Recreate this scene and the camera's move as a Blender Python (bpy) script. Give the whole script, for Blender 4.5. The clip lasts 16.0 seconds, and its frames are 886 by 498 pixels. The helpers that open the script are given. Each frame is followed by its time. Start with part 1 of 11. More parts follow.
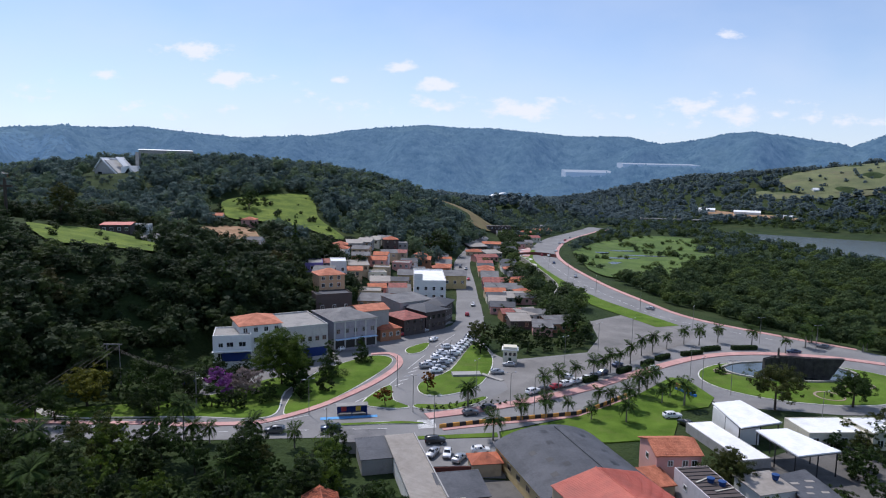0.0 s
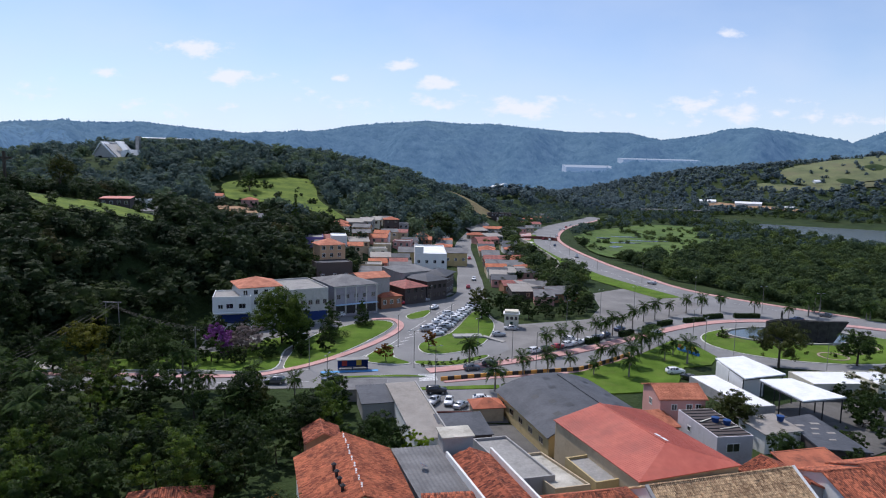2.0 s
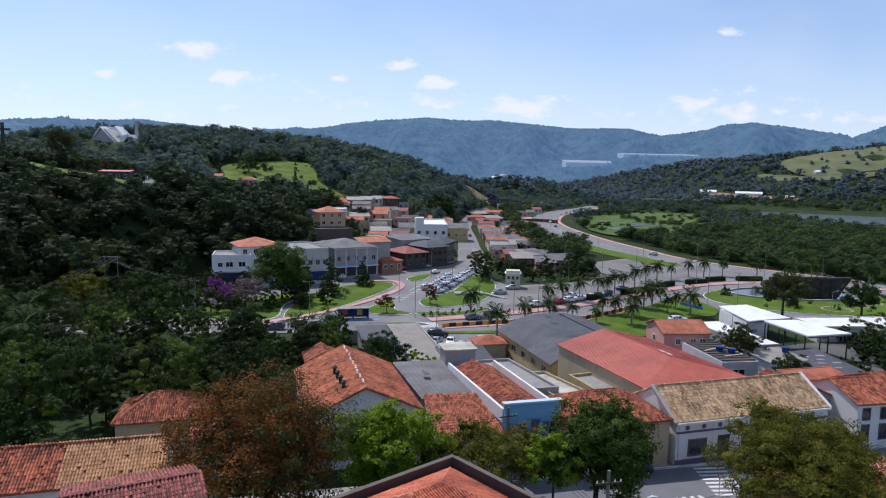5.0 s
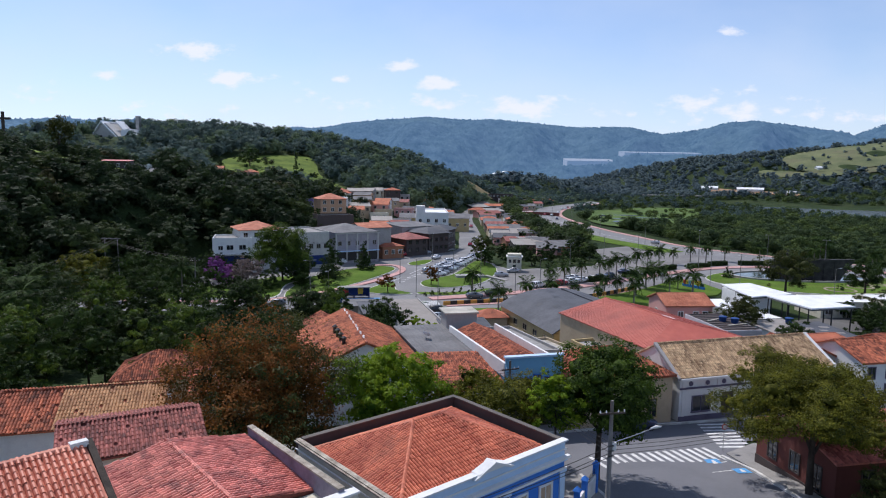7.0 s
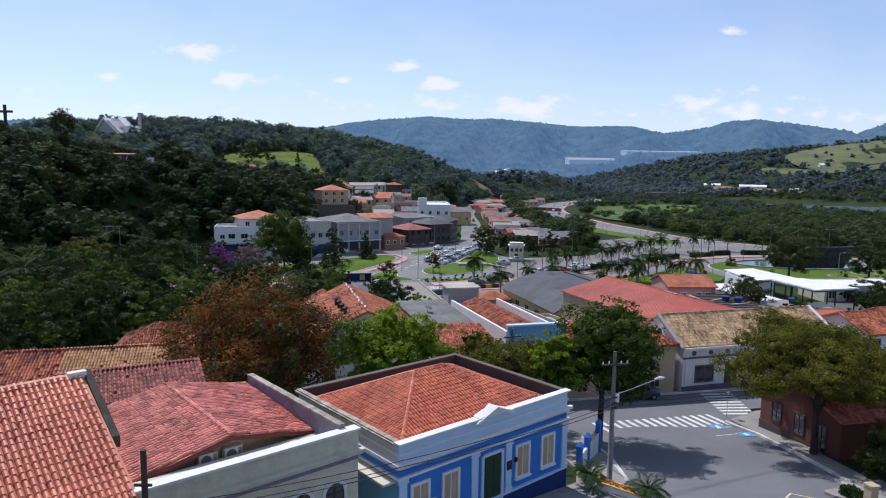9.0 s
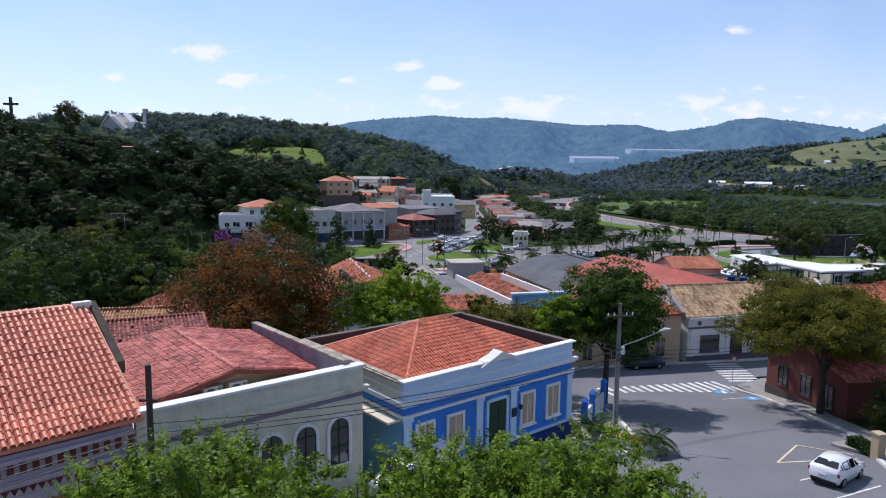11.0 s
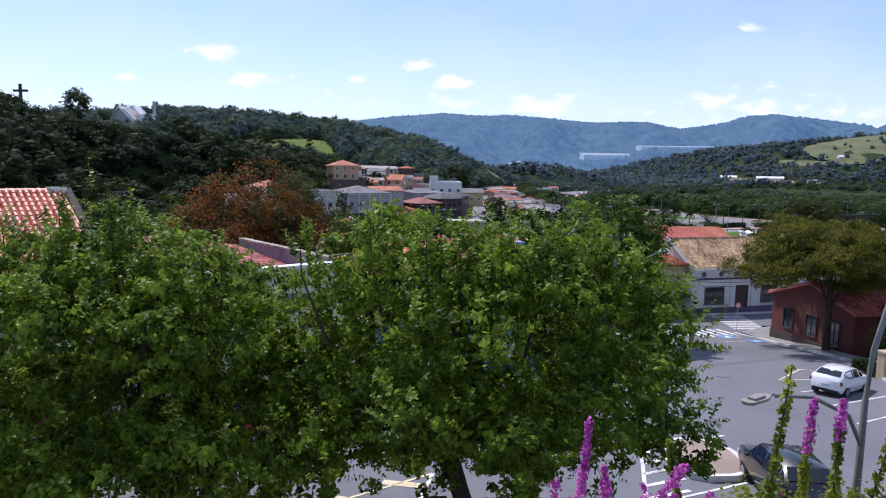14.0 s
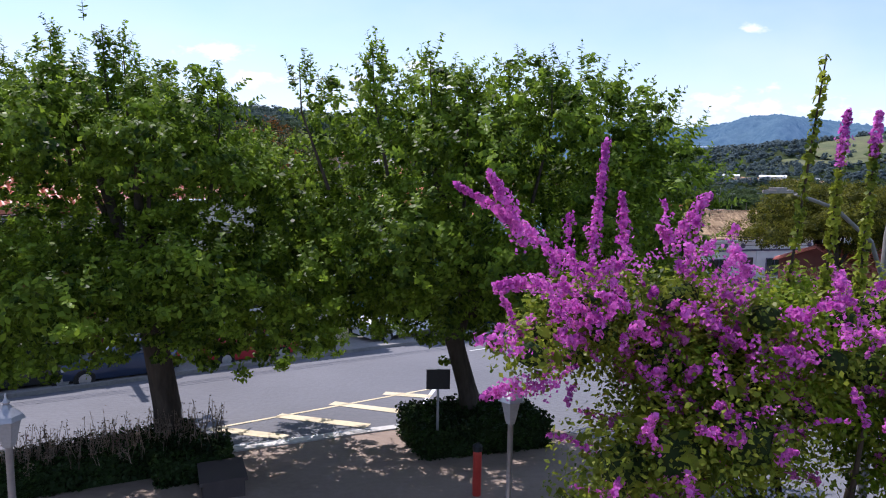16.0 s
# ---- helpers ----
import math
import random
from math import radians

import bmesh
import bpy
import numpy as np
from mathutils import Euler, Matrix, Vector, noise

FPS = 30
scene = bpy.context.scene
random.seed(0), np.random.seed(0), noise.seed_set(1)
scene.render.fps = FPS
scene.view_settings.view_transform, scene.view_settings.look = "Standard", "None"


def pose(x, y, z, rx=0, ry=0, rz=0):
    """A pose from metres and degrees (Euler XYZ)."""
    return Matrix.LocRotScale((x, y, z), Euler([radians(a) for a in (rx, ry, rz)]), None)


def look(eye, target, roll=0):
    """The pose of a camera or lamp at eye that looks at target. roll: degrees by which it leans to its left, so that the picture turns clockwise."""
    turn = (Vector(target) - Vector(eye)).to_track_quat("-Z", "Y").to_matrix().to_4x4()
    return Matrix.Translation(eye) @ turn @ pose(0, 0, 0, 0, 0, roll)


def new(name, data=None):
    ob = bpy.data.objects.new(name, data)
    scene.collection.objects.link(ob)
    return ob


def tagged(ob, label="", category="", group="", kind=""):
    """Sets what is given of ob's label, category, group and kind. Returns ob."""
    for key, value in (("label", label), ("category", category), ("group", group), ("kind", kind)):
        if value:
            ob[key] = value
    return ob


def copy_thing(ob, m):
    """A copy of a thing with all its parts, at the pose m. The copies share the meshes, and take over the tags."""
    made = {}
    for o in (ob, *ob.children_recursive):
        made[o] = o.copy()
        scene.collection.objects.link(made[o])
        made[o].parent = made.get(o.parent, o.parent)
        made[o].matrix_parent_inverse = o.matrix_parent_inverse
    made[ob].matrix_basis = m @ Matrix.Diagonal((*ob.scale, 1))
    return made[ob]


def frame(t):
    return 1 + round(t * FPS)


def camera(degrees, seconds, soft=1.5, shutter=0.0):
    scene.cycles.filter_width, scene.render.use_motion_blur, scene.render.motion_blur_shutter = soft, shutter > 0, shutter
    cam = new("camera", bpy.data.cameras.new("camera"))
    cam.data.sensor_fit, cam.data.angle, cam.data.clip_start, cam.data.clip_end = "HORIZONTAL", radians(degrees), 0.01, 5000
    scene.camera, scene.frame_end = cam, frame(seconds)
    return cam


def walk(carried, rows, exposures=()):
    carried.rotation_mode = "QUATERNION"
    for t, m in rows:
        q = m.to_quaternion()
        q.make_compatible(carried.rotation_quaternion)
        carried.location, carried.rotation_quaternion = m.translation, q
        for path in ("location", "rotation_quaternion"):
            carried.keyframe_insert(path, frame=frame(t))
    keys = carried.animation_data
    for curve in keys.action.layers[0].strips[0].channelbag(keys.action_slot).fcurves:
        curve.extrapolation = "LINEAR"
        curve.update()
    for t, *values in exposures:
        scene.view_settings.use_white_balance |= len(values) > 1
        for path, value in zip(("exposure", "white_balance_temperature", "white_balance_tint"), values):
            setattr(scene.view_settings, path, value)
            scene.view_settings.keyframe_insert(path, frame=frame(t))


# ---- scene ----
cam = camera(68.0, 16.0, 1.1)
# seconds, eye x y z in metres, yaw, pitch, lean to the right in degrees
ROWS = [
    (0.0, 0.01, 0.00, 55.37, 0.00, -6.64, -1.25),
    (0.5, -0.08, 0.01, 52.67, -0.02, -6.65, -1.27),
    (1.0, -0.09, 0.09, 49.80, 0.00, -6.69, -1.32),
    (1.5, 0.06, 0.06, 47.03, 0.05, -6.73, -1.33),
    (2.0, -0.04, -0.02, 44.69, 0.02, -6.77, -1.33),
    (2.5, -0.24, -0.12, 42.22, -0.02, -6.75, -1.34),
    (3.0, -0.07, -0.27, 39.95, 0.01, -6.77, -1.29),
    (3.5, 0.19, -0.28, 37.76, 0.10, -6.77, -1.22),
    (4.0, 0.01, -0.40, 35.91, 0.04, -6.78, -1.15),
    (6.5, 0.15, -0.23, 28.44, 0.13, -6.79, -0.98),
    (7.0, 0.19, -0.31, 27.42, 0.15, -6.75, -0.93),
    (7.5, 0.20, -0.34, 26.43, 0.08, -6.73, -0.89),
    (8.0, 0.26, -0.34, 25.56, 0.04, -6.72, -0.81),
    (8.5, 0.33, -0.41, 24.73, 0.19, -6.70, -0.80),
    (9.0, 0.31, -0.40, 23.95, 0.34, -6.71, -0.79),
    (11.5, 0.35, -0.73, 19.74, 0.77, -6.74, -0.68),
    (12.0, 1.14, -0.64, 18.85, 0.85, -6.75, -0.63),
    (12.5, 1.39, -0.62, 17.97, 1.04, -6.75, -0.56),
    (13.0, 1.53, -0.57, 16.98, 1.32, -6.79, -0.55),
    (13.5, 1.42, -0.71, 16.10, 1.46, -6.79, -0.62),
    (14.0, 1.60, -0.25, 15.22, 1.59, -6.83, -0.64),
    (14.5, 1.67, -0.27, 14.46, 1.67, -6.83, -0.64),
    (15.0, 1.69, -0.23, 13.73, 1.80, -6.83, -0.66),
    (15.5, 1.65, -0.11, 12.89, 1.82, -6.83, -0.69),
    (16.0, 1.58, -0.15, 12.02, 1.75, -6.84, -0.84),
]
walk(cam, [(t, pose(x, y, z, 90 + pitch, 0, yaw) @ pose(0, 0, 0, 0, 0, -lean)) for t, x, y, z, yaw, pitch, lean in ROWS],
     [(0.0, -0.07, 6150, 16), (9.0, -0.04, 6150, 16), (12.5, 0.08, 6100, 20), (14.5, 0.24, 6000, 22), (16.0, 0.40, 6100, 22)])

# ---- world, sun, exposure ----
SUN_DIR = Vector((-0.38, 0.56, 1.0)).normalized()
world = bpy.data.worlds.new("sky")
scene.world = world
world.use_nodes = True
wn, wl = world.node_tree.nodes, world.node_tree.links
wn.clear()
w_out = wn.new("ShaderNodeOutputWorld")
w_bg = wn.new("ShaderNodeBackground")
w_sky = wn.new("ShaderNodeTexSky")
w_sky.sky_type = "NISHITA"
w_sky.sun_disc = False
w_sky.sun_elevation = math.asin(SUN_DIR.z)
w_sky.sun_rotation = math.atan2(SUN_DIR.x, SUN_DIR.y)
w_sky.air_density, w_sky.dust_density, w_sky.ozone_density, w_sky.altitude = 1.0, 0.5, 3.0, 700
w_bg.inputs["Strength"].default_value = 0.14
wl.new(w_bg.outputs[0], w_out.inputs[0])


def w_math(op, a, b=None, c=None):
    n = wn.new("ShaderNodeMath")
    n.operation = op
    for i, v in enumerate((a, b, c)):
        if v is None:
            continue
        if isinstance(v, (int, float)):
            n.inputs[i].default_value = v
        else:
            wl.new(v, n.inputs[i])
    return n.outputs[0]


# fair-weather cumulus: soft ellipses on the sky, broken up by noise
w_tc = wn.new("ShaderNodeTexCoord")
w_sep = wn.new("ShaderNodeSeparateXYZ")
wl.new(w_tc.outputs["Generated"], w_sep.inputs[0])
w_ax = w_math("DIVIDE", w_sep.outputs[0], w_math("MAXIMUM", w_sep.outputs[1], 0.05))
w_el = w_math("DIVIDE", w_sep.outputs[2], w_math("MAXIMUM", w_sep.outputs[1], 0.05))
w_cmb = wn.new("ShaderNodeCombineXYZ")
wl.new(w_ax, w_cmb.inputs[0])
wl.new(w_math("MULTIPLY", w_el, 1.9), w_cmb.inputs[1])
w_noise = wn.new("ShaderNodeTexNoise")
w_noise.inputs["Scale"].default_value = 26.0
w_noise.inputs["Detail"].default_value = 7.0
w_noise.inputs["Roughness"].default_value = 0.55
wl.new(w_cmb.outputs[0], w_noise.inputs["Vector"])
w_big = wn.new("ShaderNodeTexNoise")
w_big.inputs["Scale"].default_value = 4.6
w_big.inputs["Detail"].default_value = 5.0
wl.new(w_cmb.outputs[0], w_big.inputs["Vector"])
cloud_sum = None
for cx, cy, rx, ry, amount in (
    (-0.375, 0.172, 0.060, 0.016, 1.0), (-0.315, 0.133, 0.055, 0.015, 0.9), (-0.238, 0.128, 0.04, 0.012, 0.5),
    (-0.068, 0.152, 0.035, 0.012, 1.0), (-0.160, 0.135, 0.020, 0.009, 0.8), (-0.018, 0.128, 0.042, 0.014, 1.0),
    (0.413, 0.212, 0.02, 0.010, 1.0), (-0.020, 0.100, 0.075, 0.020, 0.8), (-0.21, 0.107, 0.06, 0.014, 0.7),
    (0.115, 0.098, 0.085, 0.022, 0.9), (0.42, 0.100, 0.17, 0.030, 0.8), (-0.13, 0.092, 0.09, 0.02, 0.7), (-0.50, 0.136, 0.05, 0.012, 0.7),
    (-0.42, 0.088, 0.13, 0.022, 0.6), (0.62, 0.092, 0.12, 0.02, 0.6), (-0.62, 0.108, 0.14, 0.022, 0.6), (0.25, 0.088, 0.10, 0.016, 0.6),
):
    dx = w_math("POWER", w_math("DIVIDE", w_math("SUBTRACT", w_ax, cx), rx), 2.0)
    dy = w_math("POWER", w_math("DIVIDE", w_math("SUBTRACT", w_el, cy), ry), 2.0)
    m = w_math("MULTIPLY", w_math("EXPONENT", w_math("MULTIPLY", w_math("ADD", dx, dy), -0.7)), amount)
    cloud_sum = m if cloud_sum is None else w_math("MAXIMUM", cloud_sum, m)
w_ramp = wn.new("ShaderNodeMapRange")
w_ramp.interpolation_type = "SMOOTHSTEP"
w_ramp.inputs["From Min"].default_value = 0.50
w_ramp.inputs["From Max"].default_value = 1.0
wl.new(w_math("MULTIPLY_ADD", w_noise.outputs["Fac"], 1.9, w_math("MULTIPLY_ADD", cloud_sum, 1.05, -1.02)), w_ramp.inputs["Value"])
w_thin = wn.new("ShaderNodeMapRange")
w_thin.inputs["From Min"].default_value = 0.35
w_thin.inputs["From Max"].default_value = 0.85
w_thin.inputs["To Min"].default_value = 0.14
w_thin.inputs["To Max"].default_value = 0.42
wl.new(w_big.outputs["Fac"], w_thin.inputs["Value"])
w_low = wn.new("ShaderNodeMapRange")
w_low.inputs["From Min"].default_value = 0.22
w_low.inputs["From Max"].default_value = 0.04
w_low.inputs["To Max"].default_value = 0.42
wl.new(w_el, w_low.inputs["Value"])
w_fac = w_math("MINIMUM", w_math("ADD", w_thin.outputs[0], w_low.outputs[0]), 0.92)
w_puff = w_math("MULTIPLY", w_math("MULTIPLY", w_ramp.outputs[0], 0.85), w_math("GREATER_THAN", w_sep.outputs[1], 0.1))
w_mix = wn.new("ShaderNodeMix")
w_mix.data_type = "RGBA"
w_mix.inputs["B"].default_value = (5.2, 5.9, 6.75, 1)
wl.new(w_fac, w_mix.inputs["Factor"])
wl.new(w_sky.outputs[0], w_mix.inputs["A"])
w_mix2 = wn.new("ShaderNodeMix")
w_mix2.data_type = "RGBA"
w_mix2.inputs["B"].default_value = (6.7, 6.85, 7.05, 1)
wl.new(w_puff, w_mix2.inputs["Factor"])
wl.new(w_mix.outputs["Result"], w_mix2.inputs["A"])
wl.new(w_mix2.outputs["Result"], w_bg.inputs["Color"])

sun_data = bpy.data.lights.new("sun", "SUN")
sun_data.energy, sun_data.angle, sun_data.color = 4.0, radians(0.55), (1.0, 0.95, 0.87)
sun = new("sun", sun_data)
sun.matrix_world = look(SUN_DIR * 300, (0, 0, 0))
scene.view_settings.exposure = 0.0

# ---- materials ----
def mat(name, dark, light, size=1.0, rough=0.8, bump=0.15, metal=0.0, fine=9.0, stain=None, stain_size=5.0, island=0.0, per_object=0.0, spec=0.4, stretch=None):
    """Two-scale mottled surface: dark to light over patches of `size` metres, fine grain, optional stains."""
    m = bpy.data.materials.new(name)
    m.use_nodes = True
    nt = m.node_tree
    n, l = nt.nodes, nt.links
    b = n["Principled BSDF"]
    b.inputs["Roughness"].default_value = rough
    b.inputs["Metallic"].default_value = metal
    b.inputs["Specular IOR Level"].default_value = spec
    tc = n.new("ShaderNodeTexCoord")
    vec = tc.outputs["Object"]
    if stretch:
        mp = n.new("ShaderNodeMapping")
        mp.inputs["Scale"].default_value = stretch
        l.new(vec, mp.inputs["Vector"])
        vec = mp.outputs[0]
    a = n.new("ShaderNodeTexNoise")
    a.inputs["Scale"].default_value = 1.0 / size
    a.inputs["Detail"].default_value = 4.0
    f = n.new("ShaderNodeTexNoise")
    f.inputs["Scale"].default_value = fine / size
    f.inputs["Detail"].default_value = 3.0
    for t in (a, f):
        l.new(vec, t.inputs["Vector"])
    add = n.new("ShaderNodeMath")
    add.operation = "MULTIPLY_ADD"
    l.new(f.outputs["Fac"], add.inputs[0])
    add.inputs[1].default_value = 0.45
    l.new(a.outputs["Fac"], add.inputs[2])
    mr = n.new("ShaderNodeMapRange")
    mr.inputs["From Min"].default_value = 0.50
    mr.inputs["From Max"].default_value = 0.95
    l.new(add.outputs[0], mr.inputs["Value"])
    fac = mr.outputs[0]
    if island or per_object:
        src = n.new("ShaderNodeNewGeometry").outputs["Random Per Island"] if island else n.new("ShaderNodeObjectInfo").outputs["Random"]
        k = n.new("ShaderNodeMath")
        k.operation = "MULTIPLY_ADD"
        l.new(src, k.inputs[0])
        k.inputs[1].default_value = (island or per_object)
        sub = n.new("ShaderNodeMath")
        sub.operation = "MULTIPLY_ADD"
        l.new(fac, sub.inputs[0])
        sub.inputs[1].default_value = 1.0 - 0.5 * (island or per_object)
        sub.inputs[2].default_value = -0.25 * (island or per_object)
        l.new(sub.outputs[0], k.inputs[2])
        fac = k.outputs[0]
    mix = n.new("ShaderNodeMix")
    mix.data_type = "RGBA"
    mix.clamp_factor = True
    mix.inputs["A"].default_value = (*dark, 1)
    mix.inputs["B"].default_value = (*light, 1)
    l.new(fac, mix.inputs["Factor"])
    col = mix.outputs["Result"]
    if stain:
        s = n.new("ShaderNodeTexNoise")
        s.inputs["Scale"].default_value = 1.0 / stain_size
        s.inputs["Detail"].default_value = 6.0
        s.inputs["Roughness"].default_value = 0.7
        l.new(tc.outputs["Object"], s.inputs["Vector"])
        sr = n.new("ShaderNodeMapRange")
        sr.inputs["From Min"].default_value = 0.50
        sr.inputs["From Max"].default_value = 0.72
        sr.inputs["To Max"].default_value = 0.75
        l.new(s.outputs["Fac"], sr.inputs["Value"])
        mx = n.new("ShaderNodeMix")
        mx.data_type = "RGBA"
        mx.inputs["B"].default_value = (*stain, 1)
        l.new(sr.outputs[0], mx.inputs["Factor"])
        l.new(col, mx.inputs["A"])
        col = mx.outputs["Result"]
    l.new(col, b.inputs["Base Color"])
    if bump:
        bp = n.new("ShaderNodeBump")
        bp.inputs["Strength"].default_value = bump
        bp.inputs["Distance"].default_value = 0.05 * size
        l.new(f.outputs["Fac"], bp.inputs["Height"])
        l.new(bp.outputs[0], b.inputs["Normal"])
    return m


def leaf_mat(name, dark, light, shine=0.35, gloss=0.35, patch=3.0, spec=0.16, by_leaf=0.55, gaps=0.0):
    """Foliage: leaf by leaf and patch by patch variation, part of the light shines through."""
    m = bpy.data.materials.new(name)
    m.use_nodes = True
    nt = m.node_tree
    n, l = nt.nodes, nt.links
    b = n["Principled BSDF"]
    b.inputs["Roughness"].default_value = gloss
    b.inputs["Specular IOR Level"].default_value = spec
    geo = n.new("ShaderNodeNewGeometry")
    tc = n.new("ShaderNodeTexCoord")
    no = n.new("ShaderNodeTexNoise")
    no.inputs["Scale"].default_value = 1.0 / patch
    no.inputs["Detail"].default_value = 3.0
    l.new(tc.outputs["Object"], no.inputs["Vector"])
    k = n.new("ShaderNodeMath")
    k.operation = "MULTIPLY_ADD"
    k.inputs[1].default_value = by_leaf
    l.new(geo.outputs["Random Per Island"], k.inputs[0])
    k2 = n.new("ShaderNodeMath")
    k2.operation = "MULTIPLY_ADD"
    k2.inputs[1].default_value = 2.2
    k2.inputs[2].default_value = -0.87
    l.new(no.outputs["Fac"], k2.inputs[0])
    l.new(k2.outputs[0], k.inputs[2])
    mix = n.new("ShaderNodeMix")
    mix.data_type = "RGBA"
    mix.clamp_factor = True
    mix.inputs["A"].default_value = (*dark, 1)
    mix.inputs["B"].default_value = (*light, 1)
    l.new(k.outputs[0], mix.inputs["Factor"])
    l.new(mix.outputs["Result"], b.inputs["Base Color"])
    tr = n.new("ShaderNodeBsdfTranslucent")
    l.new(mix.outputs["Result"], tr.inputs["Color"])
    ms = n.new("ShaderNodeMixShader")
    ms.inputs[0].default_value = shine
    l.new(b.outputs[0], ms.inputs[1])
    l.new(tr.outputs[0], ms.inputs[2])
    surface = ms.outputs[0]
    if gaps:
        # ragged sprays: gaps between the small leaves of a twig
        gp = n.new("ShaderNodeTexNoise")
        gp.inputs["Scale"].default_value = 1.0 / gaps
        gp.inputs["Detail"].default_value = 2.0
        l.new(tc.outputs["Object"], gp.inputs["Vector"])
        cut = n.new("ShaderNodeMath")
        cut.operation = "LESS_THAN"
        cut.inputs[1].default_value = 0.465
        l.new(gp.outputs["Fac"], cut.inputs[0])
        clear = n.new("ShaderNodeBsdfTransparent")
        mg = n.new("ShaderNodeMixShader")
        l.new(cut.outputs[0], mg.inputs[0])
        l.new(surface, mg.inputs[1])
        l.new(clear.outputs[0], mg.inputs[2])
        surface = mg.outputs[0]
    l.new(surface, n["Material Output"].inputs["Surface"])
    return m


def glass_mat(name, tint, rough=0.08):
    m = bpy.data.materials.new(name)
    m.use_nodes = True
    b = m.node_tree.nodes["Principled BSDF"]
    b.inputs["Base Color"].default_value = (*tint, 1)
    b.inputs["Roughness"].default_value = rough
    b.inputs["Specular IOR Level"].default_value = 0.9
    return m


ASPHALT = mat("asphalt", (0.130, 0.134, 0.149), (0.175, 0.179, 0.196), 6.0, 0.85, 0.2, fine=40, stain=(0.128, 0.130, 0.142), stain_size=9)
ASPHALT_OLD = mat("worn asphalt", (0.13, 0.125, 0.12), (0.22, 0.21, 0.20), 9.0, 0.88, 0.2, fine=40, stain=(0.10, 0.098, 0.095), stain_size=12)
ASPHALT_PALE = mat("sunbleached asphalt", (0.165, 0.164, 0.165), (0.225, 0.222, 0.22), 9.0, 0.88, 0.2, fine=40, stain=(0.135, 0.134, 0.134), stain_size=14)
CONCRETE = mat("concrete", (0.24, 0.23, 0.21), (0.40, 0.38, 0.35), 2.5, 0.88, 0.2, fine=20, stain=(0.15, 0.14, 0.13), stain_size=3)
KERB_WHITE = mat("whitewashed kerb", (0.48, 0.47, 0.44), (0.74, 0.73, 0.70), 1.2, 0.85, 0.15, stain=(0.30, 0.28, 0.26), stain_size=1.5)
PAINT_WHITE = mat("road paint white", (0.55, 0.55, 0.54), (0.80, 0.80, 0.78), 0.8, 0.75, 0.1, fine=16, stain=(0.28, 0.28, 0.28), stain_size=0.6)
PAINT_YELLOW = mat("road paint yellow", (0.60, 0.50, 0.31), (0.78, 0.68, 0.47), 0.8, 0.75, 0.1, fine=16, stain=(0.42, 0.36, 0.27), stain_size=0.6)
PAINT_BLUE = mat("road paint blue", (0.05, 0.22, 0.50), (0.12, 0.38, 0.68), 0.8, 0.75, 0.1, fine=16, stain=(0.12, 0.2, 0.3), stain_size=0.6)
PAVE_RED = mat("red painted pavement", (0.42, 0.22, 0.20), (0.56, 0.33, 0.30), 3.0, 0.85, 0.15, fine=20, stain=(0.33, 0.2, 0.18), stain_size=4)
PAVE_PINK = mat("salmon paving", (0.26, 0.20, 0.16), (0.36, 0.28, 0.23), 3.0, 0.85, 0.15, fine=20)
PAVE_GREY = mat("grey pavement", (0.20, 0.195, 0.19), (0.34, 0.33, 0.31), 2.0, 0.88, 0.2, fine=18, stain=(0.14, 0.135, 0.13), stain_size=2)
LAWN = mat("mown lawn", (0.058, 0.108, 0.012), (0.115, 0.190, 0.026), 5.0, 0.95, 0.5, fine=30, stain=(0.115, 0.135, 0.038), stain_size=9, spec=0.1)
PASTURE = mat("olive hill pasture", (0.095, 0.115, 0.06), (0.165, 0.18, 0.088), 26.0, 0.95, 0.3, fine=14, stain=(0.14, 0.12, 0.085), stain_size=55, spec=0.1)
MEADOW = mat("rough meadow", (0.070, 0.112, 0.022), (0.165, 0.215, 0.042), 9.0, 0.95, 0.4, fine=14, stain=(0.040, 0.070, 0.018), stain_size=11, spec=0.1)
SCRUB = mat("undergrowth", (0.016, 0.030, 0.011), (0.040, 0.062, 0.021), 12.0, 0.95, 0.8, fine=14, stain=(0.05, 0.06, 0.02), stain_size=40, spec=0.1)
MARSH = mat("marsh grass", (0.055, 0.098, 0.028), (0.120, 0.175, 0.048), 18.0, 0.95, 0.5, fine=14, stain=(0.085, 0.105, 0.055), stain_size=34, spec=0.1)
SOIL_GRASS = mat("dry grass slope", (0.13, 0.10, 0.055), (0.20, 0.165, 0.085), 10.0, 0.95, 0.4, fine=20, stain=(0.09, 0.12, 0.045), stain_size=16, spec=0.1)
SOIL = mat("bare soil", (0.22, 0.13, 0.075), (0.40, 0.27, 0.17), 6.0, 0.95, 0.4, fine=20, stain=(0.12, 0.13, 0.05), stain_size=8, spec=0.1)
TILE_ORANGE = mat("orange clay tile", (0.30, 0.090, 0.048), (0.56, 0.215, 0.125), 2.0, 0.82, 0.1, fine=10, stain=(0.22, 0.07, 0.04), stain_size=2.5, island=0.4)
TILE_PINK = mat("faded pink clay tile", (0.44, 0.120, 0.072), (0.82, 0.32, 0.205), 3.0, 0.55, 0.1, fine=10, island=0.3)
TILE_RED = mat("red painted tile", (0.38, 0.085, 0.062), (0.84, 0.29, 0.22), 1.6, 0.55, 0.1, fine=8, stain=(0.07, 0.034, 0.036), stain_size=1.0, island=0.8)
TILE_HIP = mat("red clay tile", (0.38, 0.075, 0.036), (0.78, 0.25, 0.13), 2.0, 0.58, 0.1, fine=10, stain=(0.20, 0.055, 0.035), stain_size=2.5, island=0.45)
